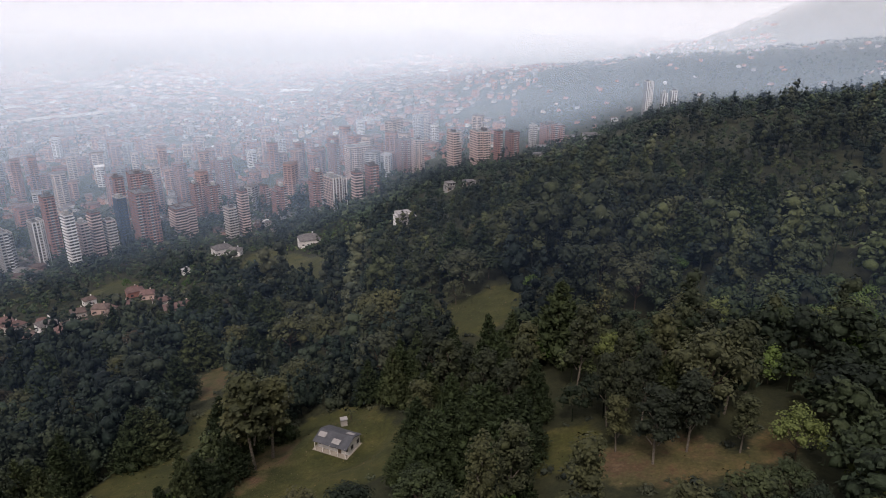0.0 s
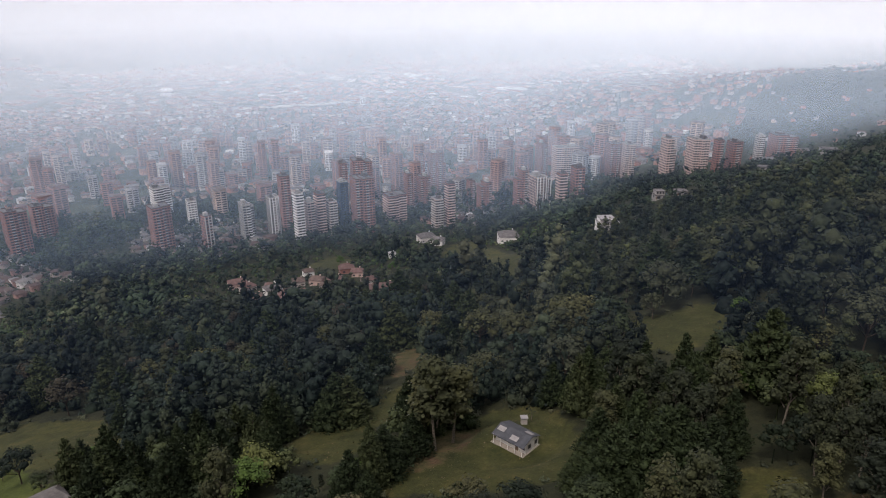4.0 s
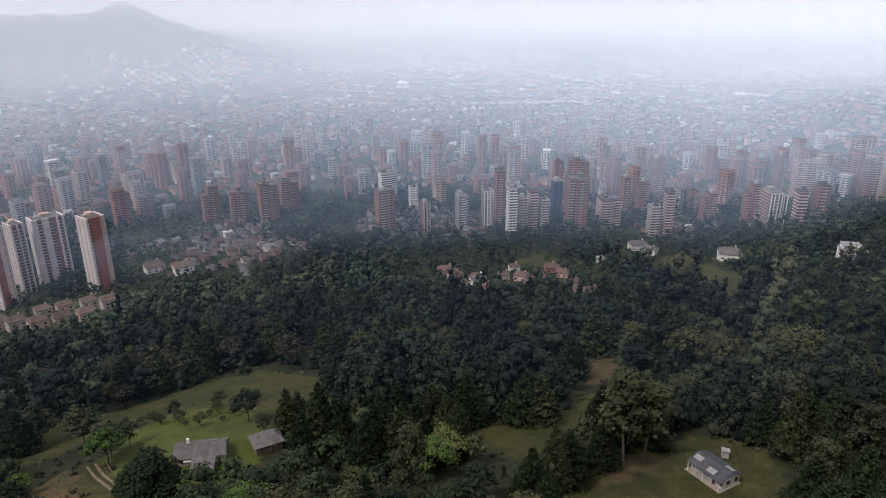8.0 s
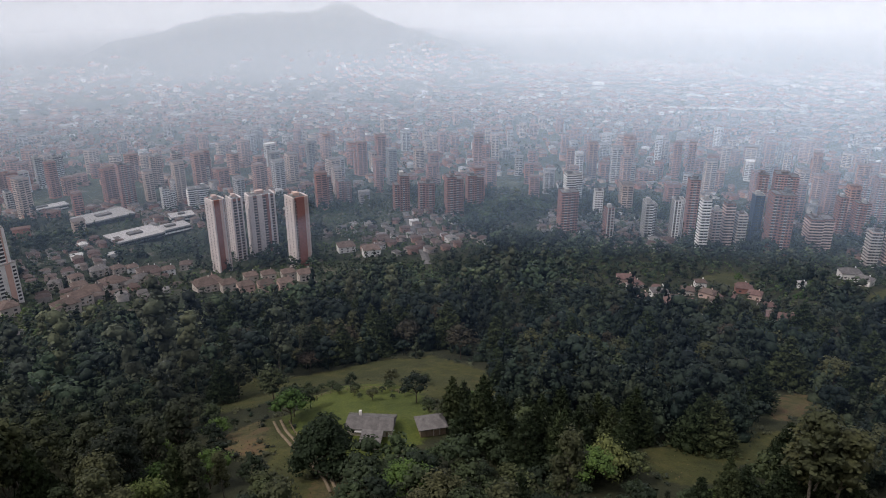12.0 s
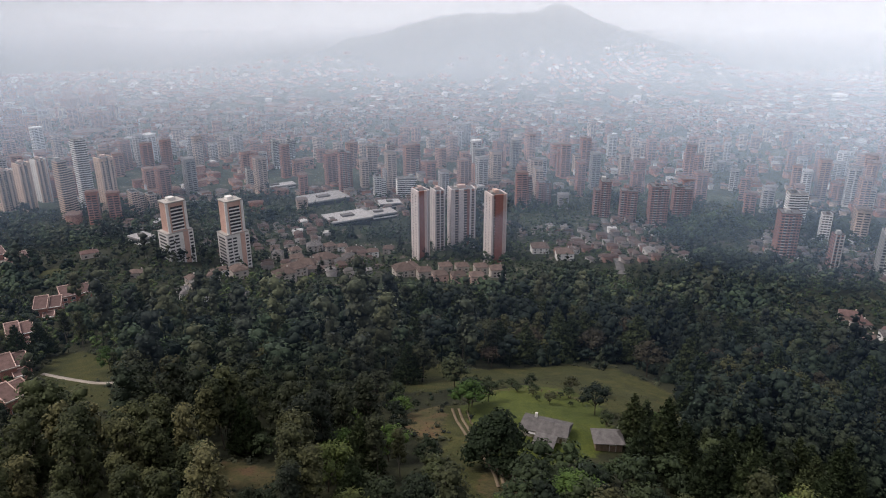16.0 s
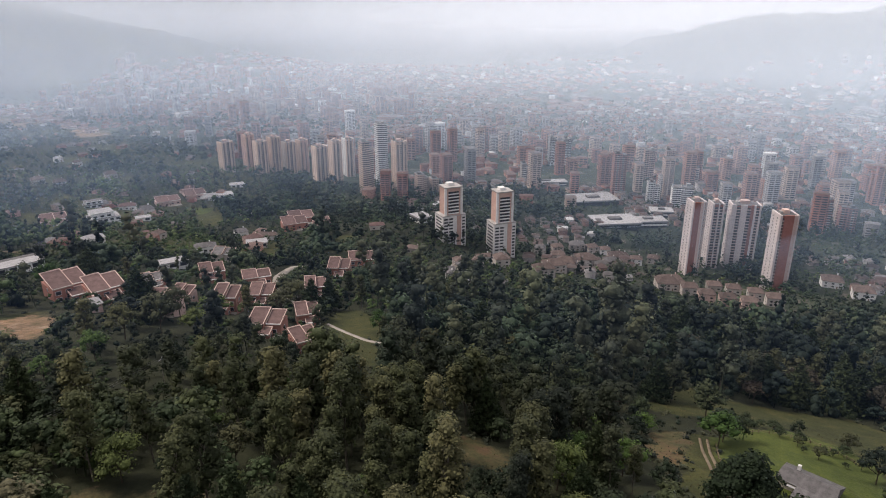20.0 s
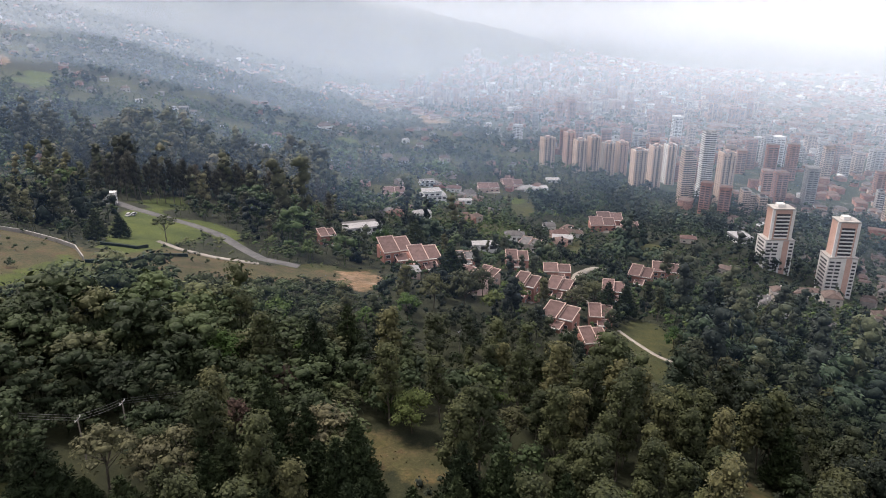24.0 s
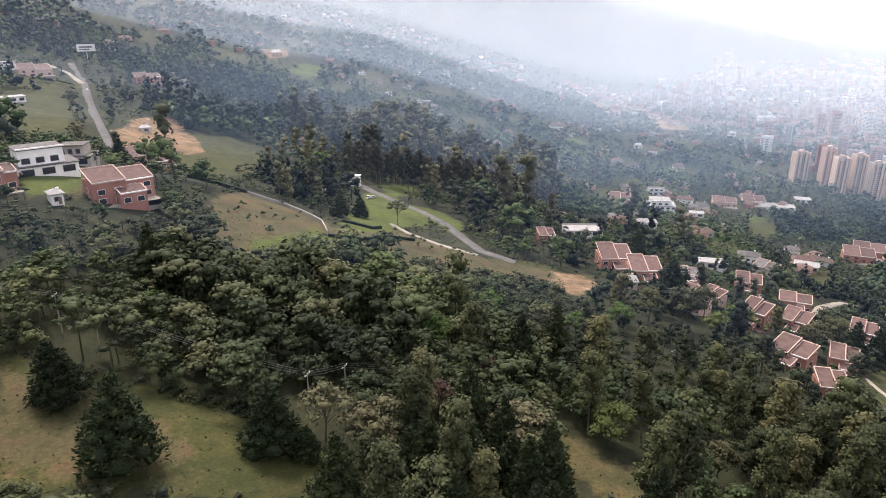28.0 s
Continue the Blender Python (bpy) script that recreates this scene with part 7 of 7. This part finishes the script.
def billboard():
    p = at(165.7, 800)
    t = thing("billboard", pose(p.x, p.y, p.z, 0, 0, 165.7 + 8), "white roadside billboard with dark bars on a post", "sign")
    boxed("post", METAL, t, -0.4, -0.4, -2, 0.4, 0.4, 12), boxed("panel", WHITE, t, -8.5, -0.5, 11, 8.5, 0.2, 18)
    boxed("lettering_bar", ROOF_GREY, t, -6.5, -0.56, 14.5, 5.5, -0.5, 16), boxed("lettering_bar", ROOF_GREY, t, -6.5, -0.56, 12.4, 3, -0.5, 13.4)


def car(az, r, turn, mat, label):
    p = at(az, r, 0.33)
    t = thing("car", pose(p.x, p.y, p.z, 0, 0, az + turn), label, "car", "cars on the roads")
    bm = bmesh.new()
    box(bm, -2.1, -0.85, 0.35, 2.1, 0.85, 0.95)
    bmesh.ops.bevel(bm, geom=bm.edges[:], offset=0.15, segments=2, affect="EDGES")
    part("body", bm, mat, t)
    bm = bmesh.new()
    v = box(bm, -1.3, -0.75, 0.93, 1.0, 0.75, 1.5)
    for k in v[4:]:
        k.co.x *= 0.72
        k.co.y *= 0.88
    part("cabin", bm, GLASS, t)
    boxed("roof", mat, t, -0.9, -0.64, 1.49, 0.7, 0.64, 1.55)
    for x in (-1.3, 1.3):
        for y in (-0.85, 0.85):
            v, f = limb((x, y - 0.1, 0.33), (x, y + 0.1, 0.33), 0.33, 0.33, 10)
            bm = bmesh.new()
            bmesh.ops.create_cone(bm, cap_ends=True, segments=12, radius1=0.33, radius2=0.33, depth=0.22, matrix=pose(x, y, 0.33, 90))
            part("wheel", bm, DARKWALL, t)


gatehouse(), billboard()
car(145.4, 352, 60, WHITE, "white car parked beside the park road")
car(145.0, 356, 60, METAL, "grey car parked beside the park road")
car(146.9, 398, 40, METAL, "grey car at the gatehouse")
car(166.1, 640, 85, WHITE, "white car driving up the hill road")
car(166.2, 720, 85, WHITE, "white van high on the hill road")


# ---- a small palm by the grey-roofed house ----
def palm(az, r, h):
    p = at(az, r)
    t = thing("palm", pose(*p), "small spiky palm behind the small house", "palm")
    v, f = limb((0, 0, -0.4), (0.1, 0, h), 0.16, 0.1, 7)
    under("trunk", mesh_of("trunk", v, f, BARK_PALE, True), t)
    for k in range(12):
        a, el = k * 2.4, 0.5 + 0.5 * math.sin(k * 1.7)
        d = Vector((math.cos(a), math.sin(a), el)).normalized()
        side = Vector((-math.sin(a), math.cos(a), 0)) * 0.16
        c = Vector((0.1, 0, h))
        m1, tip = c + d * 1.1, c + d * 1.9 - Vector((0, 0, 0.5))
        vv = np.array([c, m1 + side, m1 - side, tip])
        under("frond", mesh_of("frond", vv, np.array([[0, 1, 2], [2, 1, 3]]), LEAF["gum"]), t)


palm(9.2, 163, 2.6)


# ---- the woods ----
def scatter(r0, r1, step, a0=-44, a1=184):
    """Uneven places between two distances."""
    n = int(r1 / step) + 1
    gx, gy = np.meshgrid(np.arange(-n, n + 1) * step, np.arange(-n, n + 1) * step)
    x = (gx + np.where((np.arange(2 * n + 1) % 2)[:, None] > 0, step / 2, 0)).ravel()
    y = gy.ravel()
    x = x + rng.uniform(-0.42, 0.42, len(x)) * step
    y = y + rng.uniform(-0.42, 0.42, len(y)) * step
    r, az = np.hypot(x, y), (np.degrees(np.arctan2(-x, y)) + 130) % 360 - 130
    k = (r >= r0) & (r < r1) & (az > a0) & (az < a1)
    return x[k], y[k], az[k], r[k]


def stands(x, y):
    """Stands of older and younger wood, -1 to 1."""
    return np.sin(x / 29 + 1.4 * np.sin(y / 43)) * np.cos(y / 34 + 1.2 * np.sin(x / 51 + 1))


def kinds_at(az, r, x, y):
    """Which sort of tree grows where: cypress belts, eucalyptus stands, mixed wood."""
    belt = 1.5 * bump(az, 6, 14) * bump(r, 190, 50) + 1.4 * bump(az, 36, 15) * bump(r, 250, 85) + 1.6 * bump(az, 46, 13) * bump(r, 345, 80) + 1.2 * bump(az, 22, 12) * bump(r, 310, 60) + 0.8 * bump(az, 120, 14) * bump(r, 92, 16) + 0.9 * bump(az, 66, 9) * bump(r, 330, 50) + 0.7 * bump(az, 150, 8) * bump(r, 370, 60) + 0.6 * bump(az, 12, 10) * bump(r, 430, 90)
    gum = 0.95 * bump(az, 102, 22) * bump(r, 160, 60) + 0.5 * bump(az, 60, 12) * bump(r, 270, 30) + 0.45 * bump(az, -8, 26) * bump(r, 230, 160) + 0.5 * bump(az, 138, 9) * bump(r, 480, 70)
    belt = belt + 0.75 * bump(az, 137, 15) * bump(r, 106, 20)
    s = stands(x, y)
    belt, gum = belt * np.interp(az, (50, 75), (1.0, 0.72)) + 0.3 * bump(az, 32, 16) * bump(r, 190, 70), gum + np.where((r > 200) & (r < 420), 0.22, 0)
    belt += np.where(r > 215, 0.6 * np.clip(s - 0.2, 0, 1) + 0.08, 0) + 0.9 * bump(az, 156, 6) * bump(r, 790, 70)
    gum += np.where(r > 215, 0.5 * np.clip(-s - 0.35, 0, 1), 0) + 0.95 * bump(az, 139, 9) * bump(r, 650, 60)
    belt += 1.0 * bump(az, 160, 6) * bump(r, 600, 50) + 0.9 * bump(az, 164, 8) * bump(r, 860, 90) + 0.9 * bump(az, 153, 4) * bump(r, 690, 60) + 0.6 * bump(az, 148, 5) * bump(r, 550, 50)
    n = np.sin(x / 23 + 0.7) * np.cos(y / 19) * 0.22
    u = rng.uniform(0, 1, len(az))
    k = np.where(u < belt + n * 0.6, 1, np.where(u < belt + gum + n, 0, 2))
    k = np.where((k == 2) & (rng.uniform(0, 1, len(az)) < np.where(az < -5, 0.2, 0.06)), 3, k)
    return k


HIGH = np.array([20.0, 16.0, 11.5, 11.5])
NAMES = ("gum", "pine", "broad", "lime", "red")
x, y, az, r = scatter(78, 205, 6.6)
kk = kinds_at(az, r, x, y)
ok = free(x, y, HIGH[kk] * 1.1)
x, y, az, r, kk = x[ok], y[ok], az[ok], r[ok], kk[ok]
spare = []
order = np.argsort(r)
count = {k: 0 for k in NAMES}
for i in order:
    k = NAMES[kk[i]]
    h = float({"gum": rng.uniform(15, 24), "pine": rng.uniform(12, 19), "broad": rng.uniform(8, 14), "lime": rng.uniform(8, 13), "red": 9}[k])
    if count[k] < (138 if k == "broad" else 98):
        count[k] += 1
        plant(k, float(x[i]), float(y[i]), h, rng)
    else:
        spare.append(i)
near_rest = (x[spare], y[spare], kk[spare])
far_sets = []


FAR_WOODS = ("distant_woods", "hillside_woods", "hillside_scrub", "far_hillside_woods", "spur_woods", "valley_trees")


def wood_mesh(name, x, y, kind, per, size, boughs, label, tall=1.0):
    """Many trees of a sort joined: each has a trunk, a few boughs and leafy sprays of its own."""
    for k, tree in enumerate(("gum", "pine", "broad")):
        pick = np.nonzero(kind == k if k < 2 else kind >= 2)[0]
        if not len(pick):
            continue
        V4, V3, F4, F3, n4, n3, stock, T4, T3 = [], [], [], [], 0, 0, [], [], []
        z = ground(x, y)
        grow_to = 1 + 0.42 * stands(x * 0.8 + 40, y * 0.8) + 0.25 * bump(np.degrees(np.arctan2(-x, y)), 139, 9) * bump(np.hypot(x, y), 650, 60)
        lee, far = np.degrees(np.arctan2(-x, y)) % 360, np.hypot(x, y)
        grow_to = grow_to + 0.5 * bump(lee, 160, 6) * bump(far, 600, 60) + 0.5 * bump(lee, 155, 8) * bump(far, 800, 110) + 0.3 * bump(lee, 139, 9) * bump(far, 640, 70)
        grow_to = grow_to * np.where((x > -0.09 * y) & (np.hypot(x, y) > 250), np.where(np.hypot(x, y) > 1000, 0.85, 0.72), 1.0)
        for cx, cy, wide in KEEP_OUT:
            if wide > 4:
                grow_to = np.where(np.hypot(x - cx, y - cy) < wide + np.where(np.hypot(x, y) < 400, 20, 36), np.minimum(grow_to, 0.58 if tall > 0.8 else 0.95), grow_to)
        for j in range(9):
            lobes, limbs = bough_layout(tree, TALL[tree], rng)
            if tree == "broad" and name in ("second_growth", "thicket", "scrub", "light_woods") and j < 6:
                lobes, limbs = bough_layout("umbrella", TALL["broad"], rng)
            if tree == "pine" and name not in ("near_woods", "second_growth") and j < 3:
                lobes, limbs = bough_layout("broad", 14.5, rng)  # old dark pines have rounded crowns
            want = boughs + (2 if tree == "pine" and boughs > 2 else 0)
            if want < len(lobes):
                keep = np.linspace(0, len(lobes) - 1, want).astype(int)
                grow = (len(lobes) / want) ** 0.42
                sink = {"pine": 1.0, "gum": 0.62, "broad": 0.72}[tree] if boughs <= 3 else 0.85 if name in FAR_WOODS else 1.0
                lobes = [(np.array(lobes[i][0]) * (1, 1, sink), np.array(lobes[i][1]) * grow) for i in keep]
            if tree == "pine" and boughs <= 3 and j >= 6:
                q = TALL[tree] * rng.uniform(0.9, 1.1)
                lobes = [(np.array((0, 0, up * q)), np.array((wide, wide, wide * 1.25)) * q) for up, wide in ((0.27, 0.25), (0.52, 0.19), (0.78, 0.11))]
            v, f = lobes_to_crown(lobes, per * (0.6 if tree == "pine" else 1), size, rng, 0.66 if name in ("near_woods", "second_growth", "scrub", "villa_scrub", "thicket", "garden", "ridge_woods") else 0.72, coarse=name in FAR_WOODS)
            tv, tf = limb(*limbs[0], sides=4)
            stock.append((np.concatenate([v[0], tv]), np.concatenate([f[0], tf + len(v[0])]), v[1], f[1]))
        for i in pick:
            s = stock[int(rng.integers(9))]
            a, q = rng.uniform(0, 6.28), rng.uniform(0.55, 1.32) * tall * grow_to[i]
            rot = np.array([[math.cos(a), -math.sin(a), 0], [math.sin(a), math.cos(a), 0], [0, 0, 1]]) * q
            o = np.array([x[i], y[i], z[i] - 0.3])
            V4.append(s[0] @ rot.T + o), F4.append(s[1] + n4), V3.append(s[2] @ rot.T + o), F3.append(s[3] + n3)
            n4 += len(s[0])
            n3 += len(s[2])
            # undergrowth gets only dark tones, in place of shade between the crowns
            tone = rng.uniform(0, 0.3) if name == "understorey" else rng.beta(1.1, 1.3)
            T4.append(np.full(len(s[0]), tone)), T3.append(np.full(len(s[2]), tone))
        title = {"gum": "eucalyptus_", "pine": "cypress_", "broad": "broadleaf_"}[tree] + name.replace("eucalyptus_", "")
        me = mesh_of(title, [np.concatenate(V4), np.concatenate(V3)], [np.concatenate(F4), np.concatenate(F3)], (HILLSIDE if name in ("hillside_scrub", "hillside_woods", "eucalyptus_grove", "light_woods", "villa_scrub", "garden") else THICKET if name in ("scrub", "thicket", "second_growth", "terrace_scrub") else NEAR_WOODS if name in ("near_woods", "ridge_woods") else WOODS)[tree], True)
        me.attributes.new("tone", "FLOAT", "POINT").data.foreach_set("value", np.concatenate(T4 + T3).astype(np.float32))
        tagged(new(title, me), {"gum": "olive eucalyptus ", "pine": "dark cypress ", "broad": "mixed broadleaf "}[tree] + label, "forest", kind="stuff")


x, y, az, r = scatter(205, 420, 10.6)
kk = kinds_at(az, r, x, y)
ok = free(x, y, HIGH[kk] * 1.25)
far_sets.append((x[ok], y[ok], kk[ok]))
south = near_rest[1] < 0.78 * near_rest[0]
wood_mesh("near_woods", *[c[~south] for c in near_rest], 13, 0.4, 9, "woodland below the eye")
wood_mesh("second_growth", *[c[south] for c in near_rest], 13, 0.4, 9, "second growth below the villas")
for set_x, set_y, set_k in far_sets:
    south = set_y < 0.78 * set_x
    north = set_x > -0.12 * set_y
    wood_mesh("ridge_woods", *[c[north] for c in (set_x, set_y, set_k)], 7.5, 0.48, 7, "woodland on the northern ridge", 1.2)
    wood_mesh("woods", *[c[~south & ~north] for c in (set_x, set_y, set_k)], 7.5, 0.48, 7, "woodland on the mountainside", 1.36)
    wood_mesh("light_woods", set_x[south], set_y[south], set_k[south], 7.5, 0.48, 7, "light woodland on the mountainside", 1.3)

x, y, az, r = scatter(205, 420, 7.5, 5, 128)
ok = free(x, y, 5.0) & (rng.uniform(0, 1, len(x)) < 0.75)
wood_mesh("understorey", x[ok], y[ok], np.full(ok.sum(), 2), 3.0, 0.6, 3, "undergrowth between the trees of the slope", 0.55)
x, y, az, r = scatter(108, 470, 5.0, 84, 178)
ok = free(x, y, 4.5) & (rng.uniform(0, 1, len(x)) < np.where(az > 122, 0.66, np.interp(r, (200, 260), (0.22, 0.5))))
x, y = x[ok], y[ok]
south = y < 0.78 * x
wood_mesh("scrub", x[south], y[south], np.full(south.sum(), 2), 3.2, 0.55, 4, "scrub and young trees on the slope", 0.56)
wood_mesh("villa_scrub", x[~south], y[~south], np.full((~south).sum(), 2), 3.2, 0.55, 4, "scrub and young trees between the houses", 0.56)

# gardens and hedges between the houses down the slope
x, y, az, r = scatter(380, 720, 7.0, 4, 100)
ok = free(x, y, 3.5) & (rng.uniform(0, 1, len(x)) < 0.62)
x, y = x[ok], y[ok]
wood_mesh("garden", x, y, np.full(len(x), 2), 2.0, 0.7, 2, "garden trees and hedges between the houses", 0.5)

x, y, az, r = scatter(108, 250, 3.9, 127, 178)
ok = free(x, y, 4.0) & (rng.uniform(0, 1, len(x)) < 0.8)
x, y = x[ok], y[ok]
wood_mesh("thicket", x, y, np.full(len(x), 2), 6.0, 0.45, 3, "thicket of young trees under the power line", 0.54)

x, y, az, r = scatter(420, 1000, 13.2)
town = built_up(az, r)
thin = np.where(az > 104, 0.95, 1.0)
ok = free(x, y, 13.0) & (rng.uniform(0, 1, len(x)) > town * np.where(clustered(x, y) > 0.05, 0.6, 0.08)) & (rng.uniform(0, 1, len(x)) < thin * np.where((r > 720) & (az < 104), 0.75, 1.0))
x, y, az, r = x[ok], y[ok], az[ok], r[ok]
x2, y2, az2, r2 = scatter(470, 1100, 10.5, 104, 180)
ok = free(x2, y2, 5.0) & (rng.uniform(0, 1, len(x2)) < 0.85)
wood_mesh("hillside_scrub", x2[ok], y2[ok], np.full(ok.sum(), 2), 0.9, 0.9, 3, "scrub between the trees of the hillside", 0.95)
x2, y2, az2, r2 = scatter(560, 1250, 17, 104, 166)
ok = free(x2, y2, 1.0, False) & (rng.uniform(0, 1, len(x2)) < 0.6)
wood_mesh("hillside_scrub", x2[ok], y2[ok], np.full(ok.sum(), 2), 0.9, 0.9, 2, "bushes about the meadows", 0.55)
x2, y2, az2, r2 = scatter(250, 430, 8.5, -44, 6)
ok = free(x2, y2, 9.0)
wood_mesh("ridge_woods", x2[ok], y2[ok], kinds_at(az2[ok], r2[ok], x2[ok], y2[ok]), 8.0, 0.44, 6, "woodland up the ridge", 1.1)
x2, y2, az2, r2 = scatter(430, 800, 9.5, -44, 6)
ok = free(x2, y2, 9.0)
x, y, az, r = [np.concatenate(p) for p in ((x, x2[ok]), (y, y2[ok]), (az, az2[ok]), (r, r2[ok]))]
x2, y2, az2, r2 = scatter(440, 1000, 10.8, 5, 118)
ok = free(x2, y2, 6.0) & (rng.uniform(0, 1, len(x2)) < np.where(built_up(az2, r2) > 0.05, np.where(clustered(x2, y2) > 0.05, 0.5, 0.97), 0.6))
x, y, az, r = [np.concatenate(p) for p in ((x, x2[ok]), (y, y2[ok]), (az, az2[ok]), (r, r2[ok]))]
kk = kinds_at(az, r, x, y)
south = az > 112
wood_mesh("distant_woods", x[~south], y[~south], kk[~south], 0.9, 0.95, 4, "woodland farther down the slope", 1.2)
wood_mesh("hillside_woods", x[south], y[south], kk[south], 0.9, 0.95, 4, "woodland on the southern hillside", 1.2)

x, y, az, r = scatter(440, 660, 9.0, 129.5, 151.5)
ok = free(x, y, 22.0) & (stands(x, y) > -0.55)
wood_mesh("eucalyptus_grove", x[ok], y[ok], np.where(rng.uniform(0, 1, ok.sum()) < 0.82, 0, 2), 3.0, 0.7, 8, "grove behind the park", 1.3)
x, y, az, r = scatter(203, 300, 4.2, 126, 159)
c = covers(x, y)
ok = (np.maximum(c["dirt"], c["grass"]) > 0.6) & (np.maximum(c["clay"], c["lawn"]) < 0.3) & (rng.uniform(0, 1, len(x)) < 0.14 + 0.14 * stands(x * 3, y * 3))
for cx, cy, size in KEEP_OUT:
    ok &= np.hypot(x - cx, y - cy) > size * 0.8
wood_mesh("terrace_scrub", x[ok], y[ok], np.full(ok.sum(), 2), 5.0, 0.5, 4, "bushes on the terrace", 0.3)

x, y, az, r = scatter(1000, 1750, 18.5, 96, 184)
ok = free(x, y, 12.0) & (rng.uniform(0, 1, len(x)) > 0.06 + built_up(az, r) * 0.5) & (stands(x / 2.2, y / 2.2) > -0.45)
wood_mesh("far_hillside_woods", x[ok], y[ok], np.full(ok.sum(), 2), 0.3, 2.2, 2, "woods on the far hillside", 1.45)
x, y, az, r = scatter(1350, 2150, 16, -44, 4)
ok = rng.uniform(0, 1, len(x)) > 0.15 + built_up(az, r) * 0.8
wood_mesh("spur_woods", x[ok], y[ok], np.full(ok.sum(), 2), 0.3, 2.0, 1, "woods on the far spur", 1.1)
x, y, az, r = scatter(1000, 2400, 26)
town = built_up(az, r)
ok = (rng.uniform(0, 1, len(x)) > 0.1 + town * 0.5) & ((az < 96) | (r > 1750)) & ((az > 4) | (r < 1350) | (r > 2150))
x, y, az, r = x[ok], y[ok], az[ok], r[ok]
wood_mesh("valley_trees", x, y, np.full(len(x), 2), 0.22, 2.6, 1, "trees among the houses and on the far spurs", 1.15)


# ---- undergrowth: dry tufts on the open slopes, bushes at the edge of the woods ----
x, y, az, r = scatter(80, 240, 1.5)
c = covers(x, y)
ok = (np.maximum(c["dirt"], c["grass"]) > 0.62) & (rng.uniform(0, 1, len(x)) < 0.4)
for cx, cy, size in KEEP_OUT:
    ok &= np.hypot(x - cx, y - cy) > size * 0.7
x, y = x[ok], y[ok]
p = np.stack([x, y, ground(x, y) + 0.12], -1)
v, f = sprays(p, np.tile((0.0, 0.0, 0.6), (len(p), 1)) + 0.5 * rng.normal(size=(len(p), 3)), 0.24, rng)
tagged(new("grass_tufts", mesh_of("grass_tufts", v, f, DRY_GRASS)), "dry yellowish grass tufts on the open slopes", "grass", kind="stuff")

x, y, az, r = scatter(80, 330, 3.4)
c = covers(x, y)
edge = np.maximum.reduce(list(c.values()))
ok = (edge > 0.05) & (edge < 0.62) & (rng.uniform(0, 1, len(x)) < 0.55)
for cx, cy, size in KEEP_OUT:
    ok &= np.hypot(x - cx, y - cy) > size * 0.8
x, y = x[ok], y[ok]
z = ground(x, y)
V4, F4, V3, F3, n4, n3 = [], [], [], [], 0, 0
for i in range(len(x)):
    s = rng.uniform(0.6, 1.7)
    v, f = lobes_to_crown([((x[i], y[i], z[i] + s * 0.4), (s, s, s * 0.8)), ((x[i] + s * 0.8, y[i] + rng.normal() * s, z[i] + s * 0.2), (s * 0.7, s * 0.7, s * 0.6))], 16, 0.3, rng, 0.62)
    V4.append(v[0]), F4.append(f[0] + n4), V3.append(v[1]), F3.append(f[1] + n3)
    n4 += len(v[0])
    n3 += len(v[1])
me = mesh_of("bushes", [np.concatenate(V4), np.concatenate(V3)], [np.concatenate(F4), np.concatenate(F3)], WOODS["gum"], True)
tones = rng.uniform(0, 1, len(x))
me.attributes.new("tone", "FLOAT", "POINT").data.foreach_set("value", np.concatenate([np.repeat(tones, [len(v) for v in V]) for V in (V4, V3)]).astype(np.float32))
tagged(new("bushes", me), "low olive bushes at the edge of the woods", "bush", kind="stuff")
